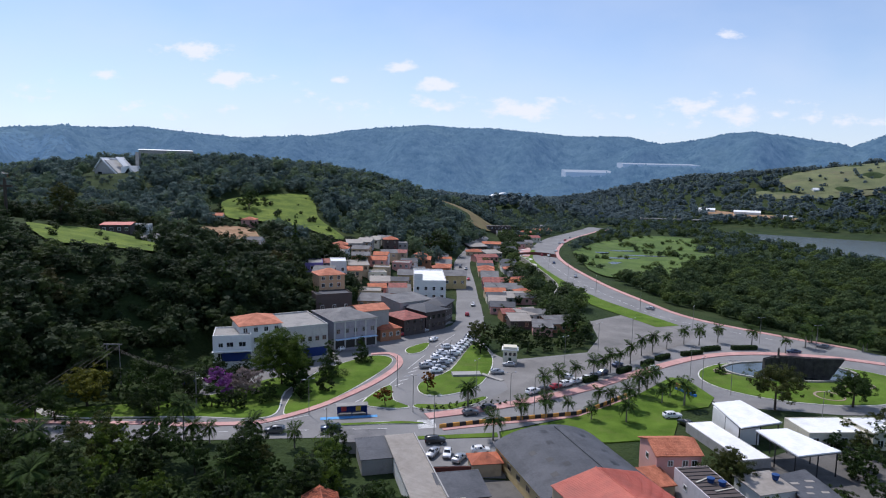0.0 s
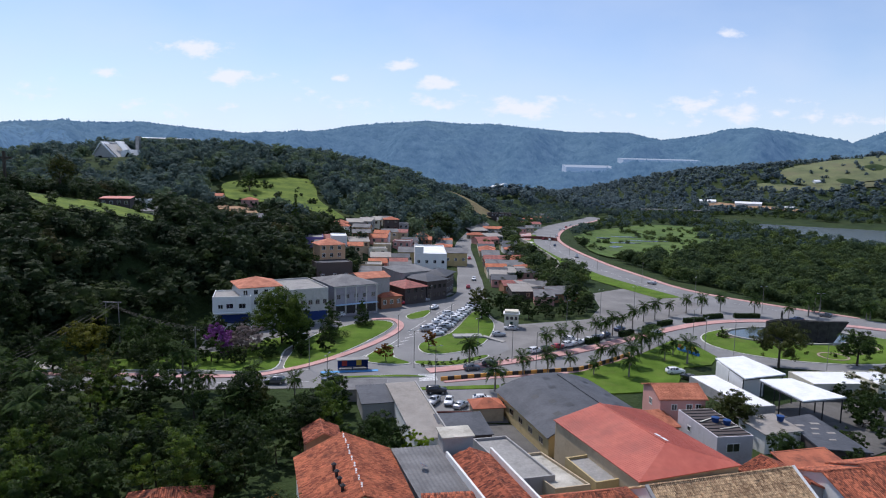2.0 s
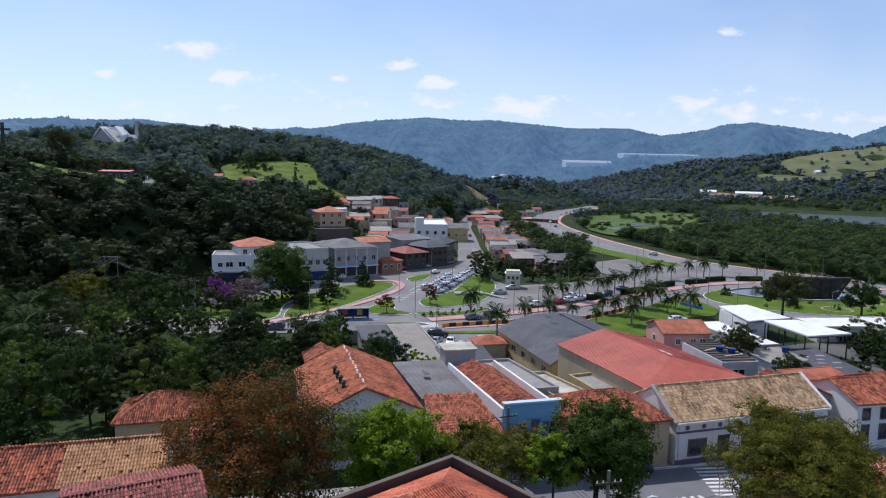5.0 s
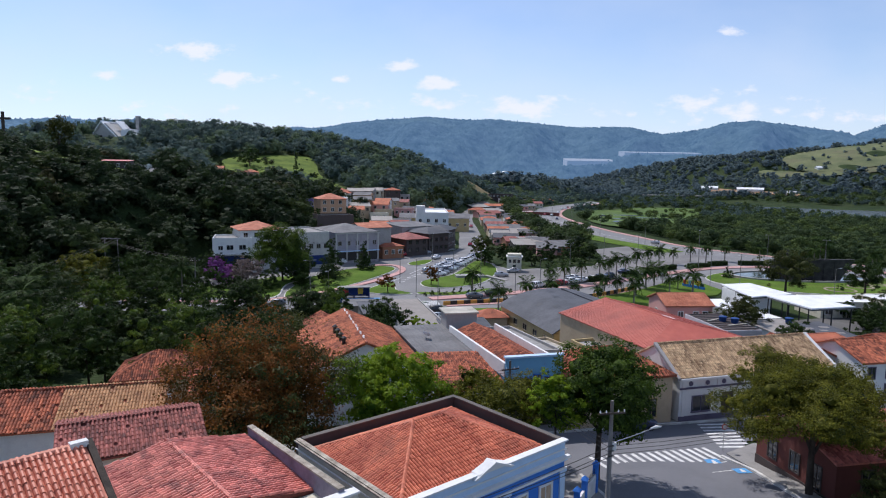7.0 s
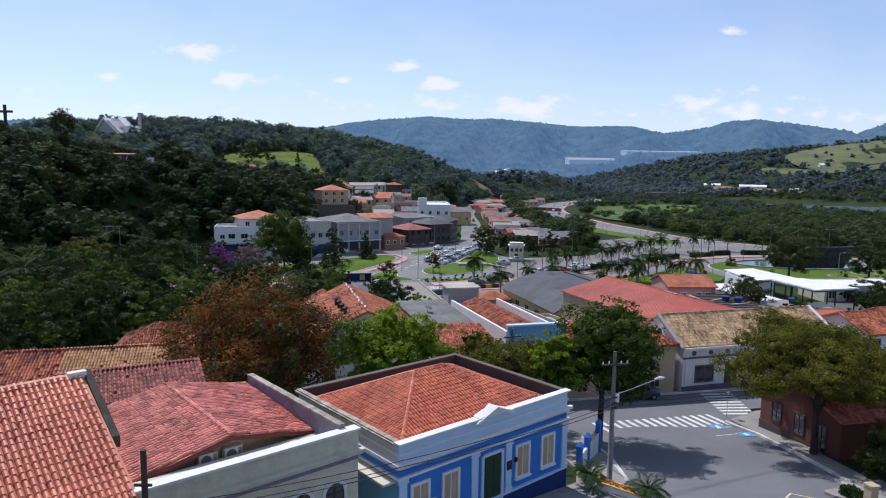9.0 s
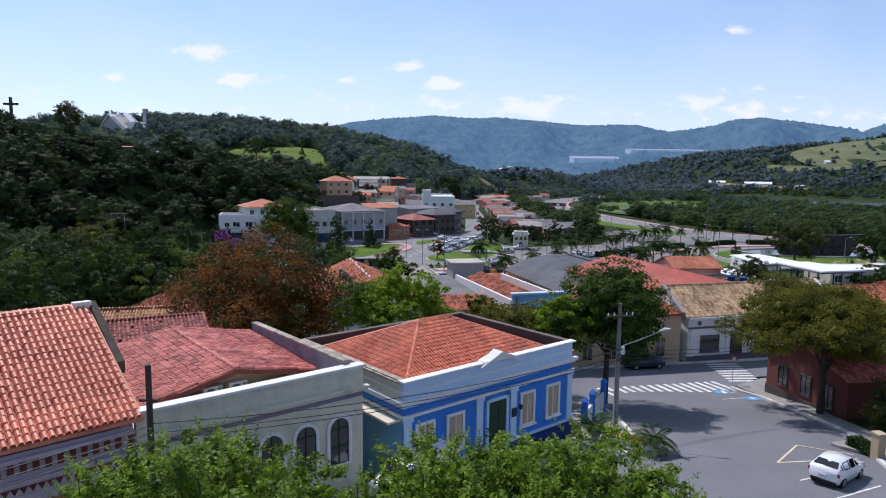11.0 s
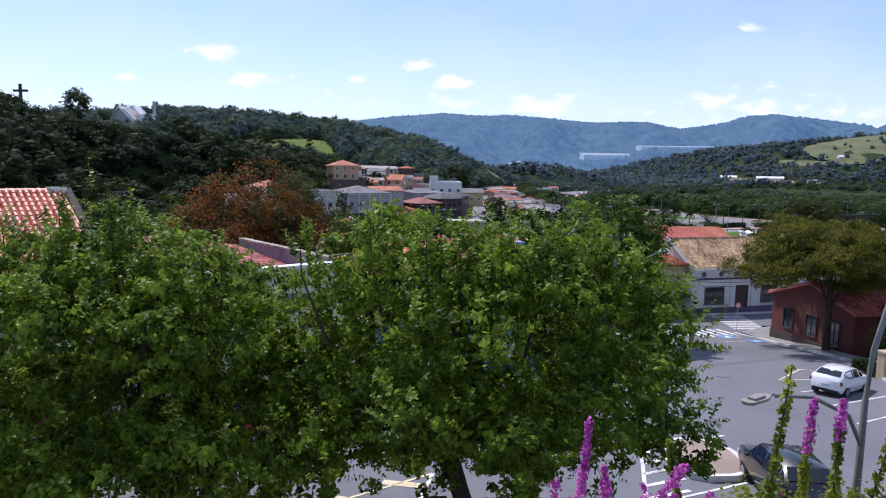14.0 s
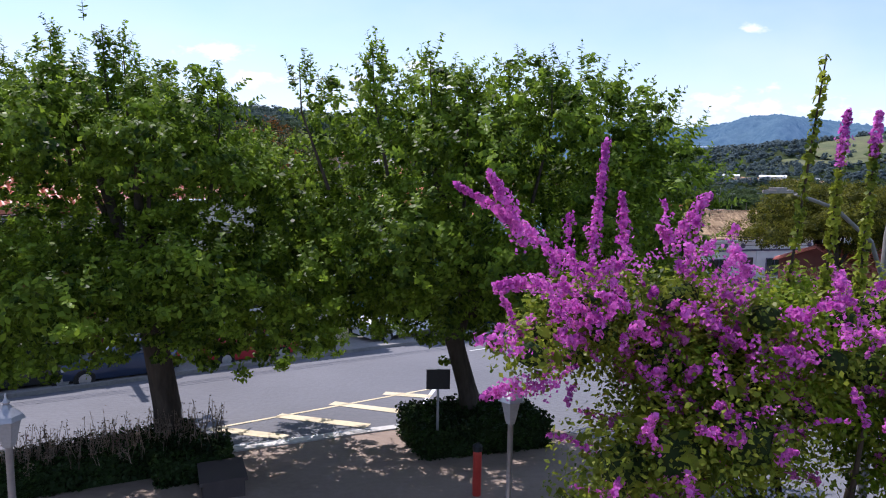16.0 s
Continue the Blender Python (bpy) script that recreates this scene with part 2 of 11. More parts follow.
TILE_RUST = mat("weathered clay tile", (0.13, 0.036, 0.022), (0.56, 0.17, 0.085), 2.2, 0.85, 0.1, fine=10, stain=(0.06, 0.028, 0.02), stain_size=1.6, island=1.0)
TILE_TAN = mat("tan mossy tile", (0.20, 0.12, 0.065), (0.68, 0.48, 0.28), 2.0, 0.85, 0.1, fine=10, stain=(0.06, 0.042, 0.03), stain_size=0.55, island=0.7)
TILE_MAROON = mat("dark maroon tile", (0.11, 0.030, 0.026), (0.40, 0.125, 0.10), 1.4, 0.75, 0.1, fine=8, stain=(0.05, 0.022, 0.022), stain_size=1.2, island=0.8)
TILE_GOLD = mat("golden tan clay tile", (0.30, 0.15, 0.070), (0.62, 0.34, 0.165), 2.0, 0.8, 0.1, fine=10, stain=(0.20, 0.07, 0.04), stain_size=1.4, island=0.6)
TILE_BURNT = mat("burnt orange clay tile", (0.22, 0.058, 0.030), (0.66, 0.21, 0.095), 2.4, 0.8, 0.1, fine=10, stain=(0.10, 0.036, 0.024), stain_size=1.8, island=0.8)
DIRTY_SLAB = mat("dirty cream slab", (0.34, 0.32, 0.27), (0.56, 0.53, 0.46), 3.0, 0.9, 0.2, fine=14, stain=(0.16, 0.15, 0.13), stain_size=2.0)
YARD = mat("dark yard concrete", (0.075, 0.072, 0.068), (0.13, 0.125, 0.118), 5.0, 0.9, 0.2, fine=20, stain=(0.05, 0.048, 0.045), stain_size=4)
METAL_RED = mat("red sheet roof", (0.40, 0.088, 0.060), (0.54, 0.145, 0.100), 9.0, 0.6, 0.05, fine=8, stain=(0.27, 0.08, 0.06), stain_size=12)
METAL_GREY = mat("grey fibre cement roof", (0.10, 0.10, 0.105), (0.19, 0.188, 0.19), 4.0, 0.8, 0.2, fine=10, stain=(0.06, 0.06, 0.062), stain_size=5)
METAL_DARK = mat("dark slate sheet roof", (0.045, 0.05, 0.06), (0.085, 0.09, 0.105), 5.0, 0.75, 0.2, fine=12, stain=(0.03, 0.033, 0.04), stain_size=3)
METAL_PALE = mat("galvanised roof", (0.22, 0.195, 0.17), (0.33, 0.30, 0.265), 6.0, 0.6, 0.05, fine=8, stain=(0.22, 0.20, 0.18), stain_size=8)
ROOF_WHITE = mat("white roof sheet", (0.70, 0.71, 0.72), (0.86, 0.87, 0.88), 6.0, 0.55, 0.05, stain=(0.55, 0.55, 0.55), stain_size=7)
FLAT_ROOF = mat("grey slab roof", (0.20, 0.195, 0.19), (0.36, 0.35, 0.33), 4.0, 0.9, 0.2, stain=(0.11, 0.105, 0.10), stain_size=4)


def plaster(name, c, stain=0.6):
    d = tuple(v * 0.86 for v in c)
    return mat(name, d, c, 2.5, 0.88, 0.08, fine=14, stain=tuple(v * stain for v in c), stain_size=2.4)


WHITE = plaster("white plaster", (0.76, 0.76, 0.74), 0.75)
CREAM = plaster("cream plaster", (0.66, 0.62, 0.50), 0.5)
PEACH = plaster("peach plaster", (0.58, 0.36, 0.22))
PALE_RENDER = plaster("stained pale render", (0.50, 0.49, 0.47), 0.5)
LILAC_RENDER = plaster("stained lilac grey render", (0.34, 0.32, 0.35), 0.5)
LILAC_TRIM = plaster("greyish lilac trim", (0.50, 0.42, 0.48), 0.55)
RED_WALL = plaster("dull red paint", (0.34, 0.085, 0.065), 0.6)
BEIGE = plaster("beige plaster", (0.50, 0.40, 0.27))
OCHRE = plaster("ochre plaster", (0.52, 0.40, 0.20))
GREY_WALL = plaster("grey render", (0.36, 0.35, 0.34))
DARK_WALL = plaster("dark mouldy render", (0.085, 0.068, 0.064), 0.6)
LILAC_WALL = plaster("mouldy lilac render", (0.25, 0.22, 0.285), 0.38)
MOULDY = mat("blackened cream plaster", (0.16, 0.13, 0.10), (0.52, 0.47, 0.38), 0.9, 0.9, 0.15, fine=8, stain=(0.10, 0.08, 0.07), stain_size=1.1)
CAP_DARK = plaster("dark mossy coping", (0.13, 0.115, 0.10), 0.5)
PINK_GREY = plaster("pale greyish lilac render", (0.56, 0.53, 0.56), 0.6)
BLUE_WALL = plaster("bright blue paint", (0.045, 0.20, 0.62), 0.85)
BLUE_DEEP = plaster("deep blue paint", (0.012, 0.035, 0.16), 0.8)
SKY_WALL = plaster("sky blue paint", (0.20, 0.46, 0.68), 0.8)
BLUE_TRIM = plaster("pale blue trim", (0.50, 0.66, 0.84), 0.85)
PURPLE_WALL = plaster("purple paint", (0.20, 0.17, 0.46))
PINK_WALL = plaster("pink paint", (0.62, 0.33, 0.29), 0.8)
BRICK_WALL = plaster("brick red paint", (0.165, 0.052, 0.042), 0.6)
ORANGE_WALL = plaster("burnt orange paint", (0.38, 0.18, 0.10), 0.6)
PLUM_TRIM = plaster("greyish plum trim", (0.13, 0.115, 0.17))
WOOD_DARK = mat("dark weathered wood", (0.035, 0.027, 0.02), (0.085, 0.065, 0.05), 0.5, 0.85, 0.3, stretch=(1, 1, 0.15))
SHUTTER = mat("tan wooden shutter", (0.34, 0.24, 0.15), (0.48, 0.36, 0.25), 0.5, 0.7, 0.2, stretch=(1, 1, 0.15))
GREEN_DOOR = mat("dark green door", (0.012, 0.03, 0.016), (0.022, 0.05, 0.026), 0.5, 0.5, 0.1)
POLE_GREY = mat("concrete pole", (0.15, 0.145, 0.135), (0.26, 0.25, 0.24), 0.8, 0.85, 0.2)
STEEL = mat("galvanised steel", (0.30, 0.31, 0.33), (0.42, 0.43, 0.45), 0.5, 0.45, 0.05, metal=0.6)
BLACK_METAL = mat("black metal", (0.012, 0.012, 0.014), (0.03, 0.03, 0.032), 0.4, 0.5, 0.05)
CABLE = mat("black cable", (0.012, 0.012, 0.012), (0.02, 0.02, 0.02), 0.4, 0.6, 0)
DARK_GLASS = glass_mat("dark window glass", (0.018, 0.022, 0.028))
CAR_GLASS = glass_mat("tinted car glass", (0.010, 0.012, 0.014), 0.04)
WATER = glass_mat("still water", (0.045, 0.055, 0.045), 0.12)
LAKE_WATER = glass_mat("lake water", (0.050, 0.058, 0.045), 0.25)
LAKE_WATER.node_tree.nodes["Principled BSDF"].inputs["Specular IOR Level"].default_value = 0.35
RUBBER = mat("tyre rubber", (0.012, 0.012, 0.012), (0.025, 0.025, 0.025), 0.2, 0.9, 0.1)
BARK = mat("bark", (0.030, 0.023, 0.017), (0.085, 0.065, 0.05), 0.35, 0.95, 0.8, fine=6, stretch=(1, 1, 0.25))
BARK_PALE = mat("pale palm bark", (0.14, 0.125, 0.105), (0.28, 0.25, 0.215), 0.4, 0.9, 0.5, fine=6, stretch=(0.4, 0.4, 3))

# ---- builders ----
class Build:
    """Collects vertices and faces of one mesh."""

    def __init__(self):
        self.v, self.f = [], []

    def add(self, verts, faces):
        k = len(self.v)
        self.v.extend(tuple(p) for p in verts)
        self.f.extend(tuple(i + k for i in q) for q in faces)
        return self

    def box(self, x0, y0, z0, x1, y1, z1, m=None):
        p = [Vector((x, y, z)) for z in (z0, z1) for x, y in ((x0, y0), (x1, y0), (x1, y1), (x0, y1))]
        if m:
            p = [m @ q for q in p]
        return self.add(p, [(0, 3, 2, 1), (4, 5, 6, 7), (0, 1, 5, 4), (1, 2, 6, 5), (2, 3, 7, 6), (3, 0, 4, 7)])

    def prism(self, poly, z0, z1):
        """Upright prism on a plan polygon; z0 and z1 may be functions of x, y."""
        n = len(poly)
        a = [(x, y, z0(x, y) if callable(z0) else z0) for x, y in poly]
        b = [(x, y, z1(x, y) if callable(z1) else z1) for x, y in poly]
        sides = [(i, (i + 1) % n, n + (i + 1) % n, n + i) for i in range(n)]
        return self.add(a + b, [tuple(range(n, 2 * n)), tuple(range(n - 1, -1, -1))] + sides)

    def tube(self, pts, radii, sides=8, cap=True):
        pts = [Vector(p) for p in pts]
        if isinstance(radii, (int, float)):
            radii = [radii] * len(pts)
        vs, fs = [], []
        for i, p in enumerate(pts):
            d = (pts[min(i + 1, len(pts) - 1)] - pts[max(i - 1, 0)]).normalized()
            a = d.cross(Vector((0, 0, 1)))
            a = a.normalized() if a.length > 0.05 else Vector((1, 0, 0))
            b = d.cross(a)
            for k in range(sides):
                t = 2 * math.pi * k / sides
                vs.append(p + radii[i] * (math.cos(t) * a + math.sin(t) * b))
        for i in range(len(pts) - 1):
            for k in range(sides):
                q = (k + 1) % sides
                fs.append((i * sides + k, i * sides + q, (i + 1) * sides + q, (i + 1) * sides + k))
        if cap:
            fs.append(tuple(range(sides)))
            fs.append(tuple(range((len(pts) - 1) * sides, len(pts) * sides))[::-1])
        return self.add(vs, fs)

    def lathe(self, profile, x=0, y=0, z=0, sides=12):
        return self.tube([(x, y, z + h) for h, r in profile], [r for h, r in profile], sides)

    def blob(self, c, r, bump=0.25, seed=0, rings=5, segs=8):
        rng = random.Random(seed)
        vs, fs = [(c[0], c[1], c[2] + r[2])], []
        for i in range(1, rings):
            t = math.pi * i / rings
            for k in range(segs):
                p = 2 * math.pi * (k + 0.5 * (i % 2)) / segs
                q = 1 + bump * rng.uniform(-1, 1)
                vs.append((c[0] + q * r[0] * math.sin(t) * math.cos(p), c[1] + q * r[1] * math.sin(t) * math.sin(p), c[2] + q * r[2] * math.cos(t)))
        vs.append((c[0], c[1], c[2] - r[2]))
        for k in range(segs):
            fs.append((0, 1 + k, 1 + (k + 1) % segs))
            e = 1 + (rings - 2) * segs
            fs.append((len(vs) - 1, e + (k + 1) % segs, e + k))
        for i in range(rings - 2):
            for k in range(segs):
                a, b = 1 + i * segs + k, 1 + i * segs + (k + 1) % segs
                fs.append((a, a + segs, b + segs, b))
        return self.add(vs, fs)

    def mesh(self, name, material, smooth=False):
        me = bpy.data.meshes.new(name)
        me.from_pydata(self.v, [], self.f)
        me.materials.append(material)
        if smooth:
            me.polygons.foreach_set("use_smooth", [True] * len(me.polygons))
        me.update()
        return me


def fast_mesh(name, verts, faces, material, smooth=None, slots=None):
    """A mesh of equal-sided faces from numpy arrays; smooth and slots hold one value a face."""
    me = bpy.data.meshes.new(name)
    n, k = faces.shape
    me.vertices.add(len(verts))
    me.vertices.foreach_set("co", np.asarray(verts, dtype=np.float32).ravel())
    me.loops.add(n * k)
    me.loops.foreach_set("vertex_index", np.asarray(faces, dtype=np.int32).ravel())
    me.polygons.add(n)
    me.polygons.foreach_set("loop_start", np.arange(0, n * k, k, dtype=np.int32))
    for q in (material if isinstance(material, (list, tuple)) else [material]):
        me.materials.append(q)
    if smooth is not None:
        me.polygons.foreach_set("use_smooth", smooth)
    if slots is not None:
        me.polygons.foreach_set("material_index", np.asarray(slots, dtype=np.int32))
    me.update(calc_edges=True)
    return me


def part(name, build, material, parent, label="", smooth=False):
    me = build if isinstance(build, bpy.types.Mesh) else build.mesh(name, material, smooth)
    ob = new(name, me)
    ob.parent = parent
    return tagged(ob, label)


def thing(name, label, category, m=None, group="", kind=""):
    ob = new(name)
    ob.empty_display_size = 0.3
    if m:
        ob.matrix_world = m
    return tagged(ob, label, category, group, kind)


def solid(name, build, material, label, category, kind="structure", group="", smooth=False):
    me = build if isinstance(build, bpy.types.Mesh) else build.mesh(name, material, smooth)
    return tagged(new(name, me), label, category, group, kind)


# ---- ground ----
def smooth_step(v, a, b):
    t = np.clip((v - a) / (b - a), 0, 1)
    return t * t * (3 - 2 * t)


def bell(x, y, cx, cy, rx, ry, turn=0.0):
    c, s = math.cos(turn), math.sin(turn)
    u, v = (x - cx) * c + (y - cy) * s, -(x - cx) * s + (y - cy) * c
    return np.exp(-(u / rx) ** 2 - (v / ry) ** 2)


def hill_foot(y):
    return np.interp(y, [60, 110, 150, 190, 215, 240, 290, 350, 420, 520, 640, 900], [-150, -118, -92, -80, -52, -30, -26, -8, 4, 34, 55, 60])


def height(x, y):
    """Height of the ground: a square on a slope, the flat valley town, the wooded hills round it."""
    x, y = np.asarray(x, float), np.asarray(y, float)
    base = np.interp(y, [-40, 10, 17, 35, 42, 59, 72, 110, 320, 600, 3000], [7.5, 5.5, 4.8, 3.2, 2.5, 0.15, -0.2, -2.2, -2.2, -5.0, -5.0])
    avenue = np.interp(y, [130, 200, 260, 300, 450, 560, 700], [150, 150, 112, 96, 84, 110, 160])
    base = base - 3.2 * smooth_step(x - avenue, 4, 30) * smooth_step(y, 150, 210)
    d = hill_foot(y) - x
    left = np.interp(d, [0, 12, 30, 45, 70, 120, 250, 450, 900], [0, 6, 17, 22, 27, 32, 40, 48, 52])
    left = left * np.interp(y, [90, 150, 215, 237, 260, 300, 370, 480, 700, 1100, 1600], [0.5, 1, 1, 0.82, 0.68, 0.62, 0.68, 0.85, 0.85, 0.5, 0.4])
    left = left + 9 * bell(x, y, -240, 480, 90, 90) + 27 * bell(x, y, -150, 640, 150, 150) + 9 * bell(x, y, -300, 560, 130, 90) + 13 * bell(x, y, -190, 265, 72, 72)
    right = 34 * bell(x, y, 440, 1260, 190, 190) + 80 * bell(x, y, 780, 1130, 330, 230) + 84 * bell(x, y, 1250, 1000, 400, 300)
    return base + left + right + 24 * bell(x, y, 100, 930, 85, 75)


def hz_ground(x, y):
    return float(height(x, y))


def polar_sheet(radii, angles, zfun):
    r, a = np.meshgrid(radii, angles, indexing="ij")
    x, y = r * np.sin(a), r * np.cos(a)
    v = np.stack([x, y, zfun(x, y)], -1).reshape(-1, 3)
    n, k = len(radii), len(angles)
    i, j = np.meshgrid(np.arange(n - 1), np.arange(k - 1), indexing="ij")
    f = np.stack([i * k + j, i * k + j + 1, (i + 1) * k + j + 1, (i + 1) * k + j], -1).reshape(-1, 4)
    return v, f[:, ::-1]


def relief(x, y):
    far = smooth_step(np.hypot(x, y), 260, 700)
    wob = np.sin(x * 0.051 + 1.3 * np.sin(y * 0.023)) * np.sin(y * 0.043 + 1.1 * np.sin(x * 0.031)) * 3.0
    wood = np.clip(height(x, y) - np.interp(y, [0, 700, 3000], [6, 2, -2]), 0, 12) / 12
    return height(x, y) + far * wood * wob - 0.06


front = np.radians(np.linspace(-52, 52, 340))
rest = np.radians(np.linspace(52, 308, 60))
radii = np.concatenate([[0.05], np.linspace(2, 130, 120), np.geomspace(131.5, 2300, 190)])
v, f = polar_sheet(radii, np.concatenate([front, rest[1:]]), relief)
ground = tagged(new("ground", fast_mesh("ground", v, f, SCRUB)), "dark green undergrowth and soil of the valley and its hills", "ground", kind="structure")

# far range: ridge line by direction, spurs by noise
RIDGE_DIR = [-1.6, -0.9, -0.67, -0.46, -0.29, -0.20, -0.14, -0.03, 0.10, 0.20, 0.28, 0.325, 0.40, 0.46, 0.55, 0.61, 0.675, 0.80, 1.2]
RIDGE_UP = [190, 180, 172, 196, 168, 184, 214, 243, 224, 206, 205, 180, 204, 226, 196, 170, 222, 240, 200]


def far_height(x, y):
    r = np.hypot(x, y)
    k = x / np.maximum(y, 1)
    top = np.interp(k, RIDGE_DIR, RIDGE_UP)
    rise = smooth_step(r, 1700, 2750)
    spur = np.sin(k * 37 + r * 0.0042) * 22 + np.sin(k * 71 + 2 - r * 0.0067) * 13 + np.sin(k * 17 - r * 0.005) * 24
    fall = smooth_step(r, 2800, 3600)
    z = -6 + (top + 6) * rise + spur * rise * (1 - rise) * 4.6 - fall * 60
    for cx, cy, rx, ry, level in ((443, 2000, 130, 85, 49), (660, 2035, 170, 75, 85)):
        w = np.exp(-((x - cx) / rx) ** 6 - ((y - cy) / ry) ** 6)
        z = z * (1 - w) + level * w
    return z


v, f = polar_sheet(np.concatenate([np.linspace(1700, 2860, 150), np.linspace(2880, 3600, 20)]), np.radians(np.linspace(-54, 54, 760)), far_height)
v[:, 2] += np.random.default_rng(5).normal(size=len(v)) * 3.6
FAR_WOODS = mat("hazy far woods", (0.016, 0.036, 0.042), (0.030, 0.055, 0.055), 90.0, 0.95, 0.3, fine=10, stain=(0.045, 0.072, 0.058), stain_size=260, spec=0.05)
# the blue haze before the range is painted as an emissive glow
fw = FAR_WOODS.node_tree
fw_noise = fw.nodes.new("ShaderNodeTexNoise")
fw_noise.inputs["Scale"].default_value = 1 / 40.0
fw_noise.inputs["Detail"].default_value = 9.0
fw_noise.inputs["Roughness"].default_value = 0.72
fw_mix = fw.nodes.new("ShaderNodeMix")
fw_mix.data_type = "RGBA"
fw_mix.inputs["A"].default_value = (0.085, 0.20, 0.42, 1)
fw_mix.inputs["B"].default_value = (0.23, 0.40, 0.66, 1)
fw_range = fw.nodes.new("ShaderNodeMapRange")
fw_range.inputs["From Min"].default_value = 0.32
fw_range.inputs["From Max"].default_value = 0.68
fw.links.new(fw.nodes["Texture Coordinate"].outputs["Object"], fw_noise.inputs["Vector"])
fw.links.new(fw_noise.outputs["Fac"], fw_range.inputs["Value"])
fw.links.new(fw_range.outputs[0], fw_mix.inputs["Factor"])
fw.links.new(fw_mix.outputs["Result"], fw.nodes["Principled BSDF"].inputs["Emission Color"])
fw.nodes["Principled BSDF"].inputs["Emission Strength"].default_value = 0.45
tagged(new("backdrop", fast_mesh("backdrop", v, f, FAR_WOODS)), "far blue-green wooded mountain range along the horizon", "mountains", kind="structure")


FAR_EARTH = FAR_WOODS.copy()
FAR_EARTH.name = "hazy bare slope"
# stronger emission paints the slope's hazy paleness
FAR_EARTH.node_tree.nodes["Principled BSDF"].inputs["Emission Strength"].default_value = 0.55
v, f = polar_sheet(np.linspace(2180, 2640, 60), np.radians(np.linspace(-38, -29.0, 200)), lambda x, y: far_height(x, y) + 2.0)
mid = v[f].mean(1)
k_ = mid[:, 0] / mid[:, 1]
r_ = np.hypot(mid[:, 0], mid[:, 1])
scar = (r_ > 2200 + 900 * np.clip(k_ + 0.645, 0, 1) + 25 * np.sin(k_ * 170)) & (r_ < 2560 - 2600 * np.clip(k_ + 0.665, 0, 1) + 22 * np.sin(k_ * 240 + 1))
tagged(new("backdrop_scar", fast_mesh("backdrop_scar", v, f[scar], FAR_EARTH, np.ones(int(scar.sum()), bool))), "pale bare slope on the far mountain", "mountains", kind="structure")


def drape(name, poly, off, material, label, category, thick=0.0, step=3.0, kind="structure", parent=None):
    """A sheet over the ground inside a plan polygon, with an edge of the given thickness."""
    bm = bmesh.new()
    bm.faces.new([bm.verts.new((x, y, 0)) for x, y in poly])
    ys = [p[1] for p in poly]
    xs = [p[0] for p in poly]
    for lo, hi, axis in ((min(ys), max(ys), Vector((0, 1, 0))), (min(xs), max(xs), Vector((1, 0, 0)))):
        k = math.ceil(lo / step) * step
        while k < hi:
            bmesh.ops.bisect_plane(bm, geom=bm.verts[:] + bm.edges[:] + bm.faces[:], plane_co=axis * k, plane_no=axis)
            k += step
    bmesh.ops.recalc_face_normals(bm, faces=bm.faces[:])
    if sum(q.normal.z for q in bm.faces) < 0:
        bmesh.ops.reverse_faces(bm, faces=bm.faces[:])
    for p in bm.verts:
        p.co.z = hz_ground(p.co.x, p.co.y) + off
    if thick:
        edge = [e for e in bm.edges if e.is_boundary]
        got = bmesh.ops.extrude_edge_only(bm, edges=edge)
        for p in [g for g in got["geom"] if isinstance(g, bmesh.types.BMVert)]:
            p.co.z -= thick
    me = bpy.data.meshes.new(name)
    bm.to_mesh(me)
    bm.free()
    me.materials.append(material)
    ob = new(name, me)
    if parent:
        ob.parent = parent
        return ob
    return tagged(ob, label, category, kind=kind)


def ribbon_poly(line, width):
    """Plan polygon of a strip of the given width along a line."""
    p = [Vector((x, y)) for x, y in line]
    lo, hi = [], []
    for i, q in enumerate(p):
        d = (p[min(i + 1, len(p) - 1)] - p[max(i - 1, 0)]).normalized()
        n = Vector((-d.y, d.x)) * ((width[i] if isinstance(width, (list, tuple)) else width) / 2)
        lo.append(tuple(q - n))
        hi.append(tuple(q + n))
    return lo + hi[::-1]


def spline(pts, n=6):
    """Smooth line through plan points."""
    p = [Vector(q) for q in pts]
    p = [p[0] * 2 - p[1]] + p + [p[-1] * 2 - p[-2]]
    out = []
    for i in range(1, len(p) - 2):
        for k in range(n):
            t = k / n
            a, b, c, d = p[i - 1], p[i], p[i + 1], p[i + 2]
            out.append(tuple(0.5 * ((2 * b) + (c - a) * t + (2 * a - 5 * b + 4 * c - d) * t * t + (3 * b - a - 3 * c + d) * t ** 3)))
    out.append(tuple(p[-2]))
    return out


def loop(pts, n=5):
    """Smooth closed outline through plan points."""
    k = len(pts)
    out = []
    for i in range(k):
        a, b, c, d = (Vector(pts[(i + j) % k]) for j in (-1, 0, 1, 2))
        for s in range(n):
            t = s / n
            out.append(tuple(0.5 * ((2 * b) + (c - a) * t + (2 * a - 5 * b + 4 * c - d) * t * t + (3 * b - a - 3 * c + d) * t ** 3)))
    return out


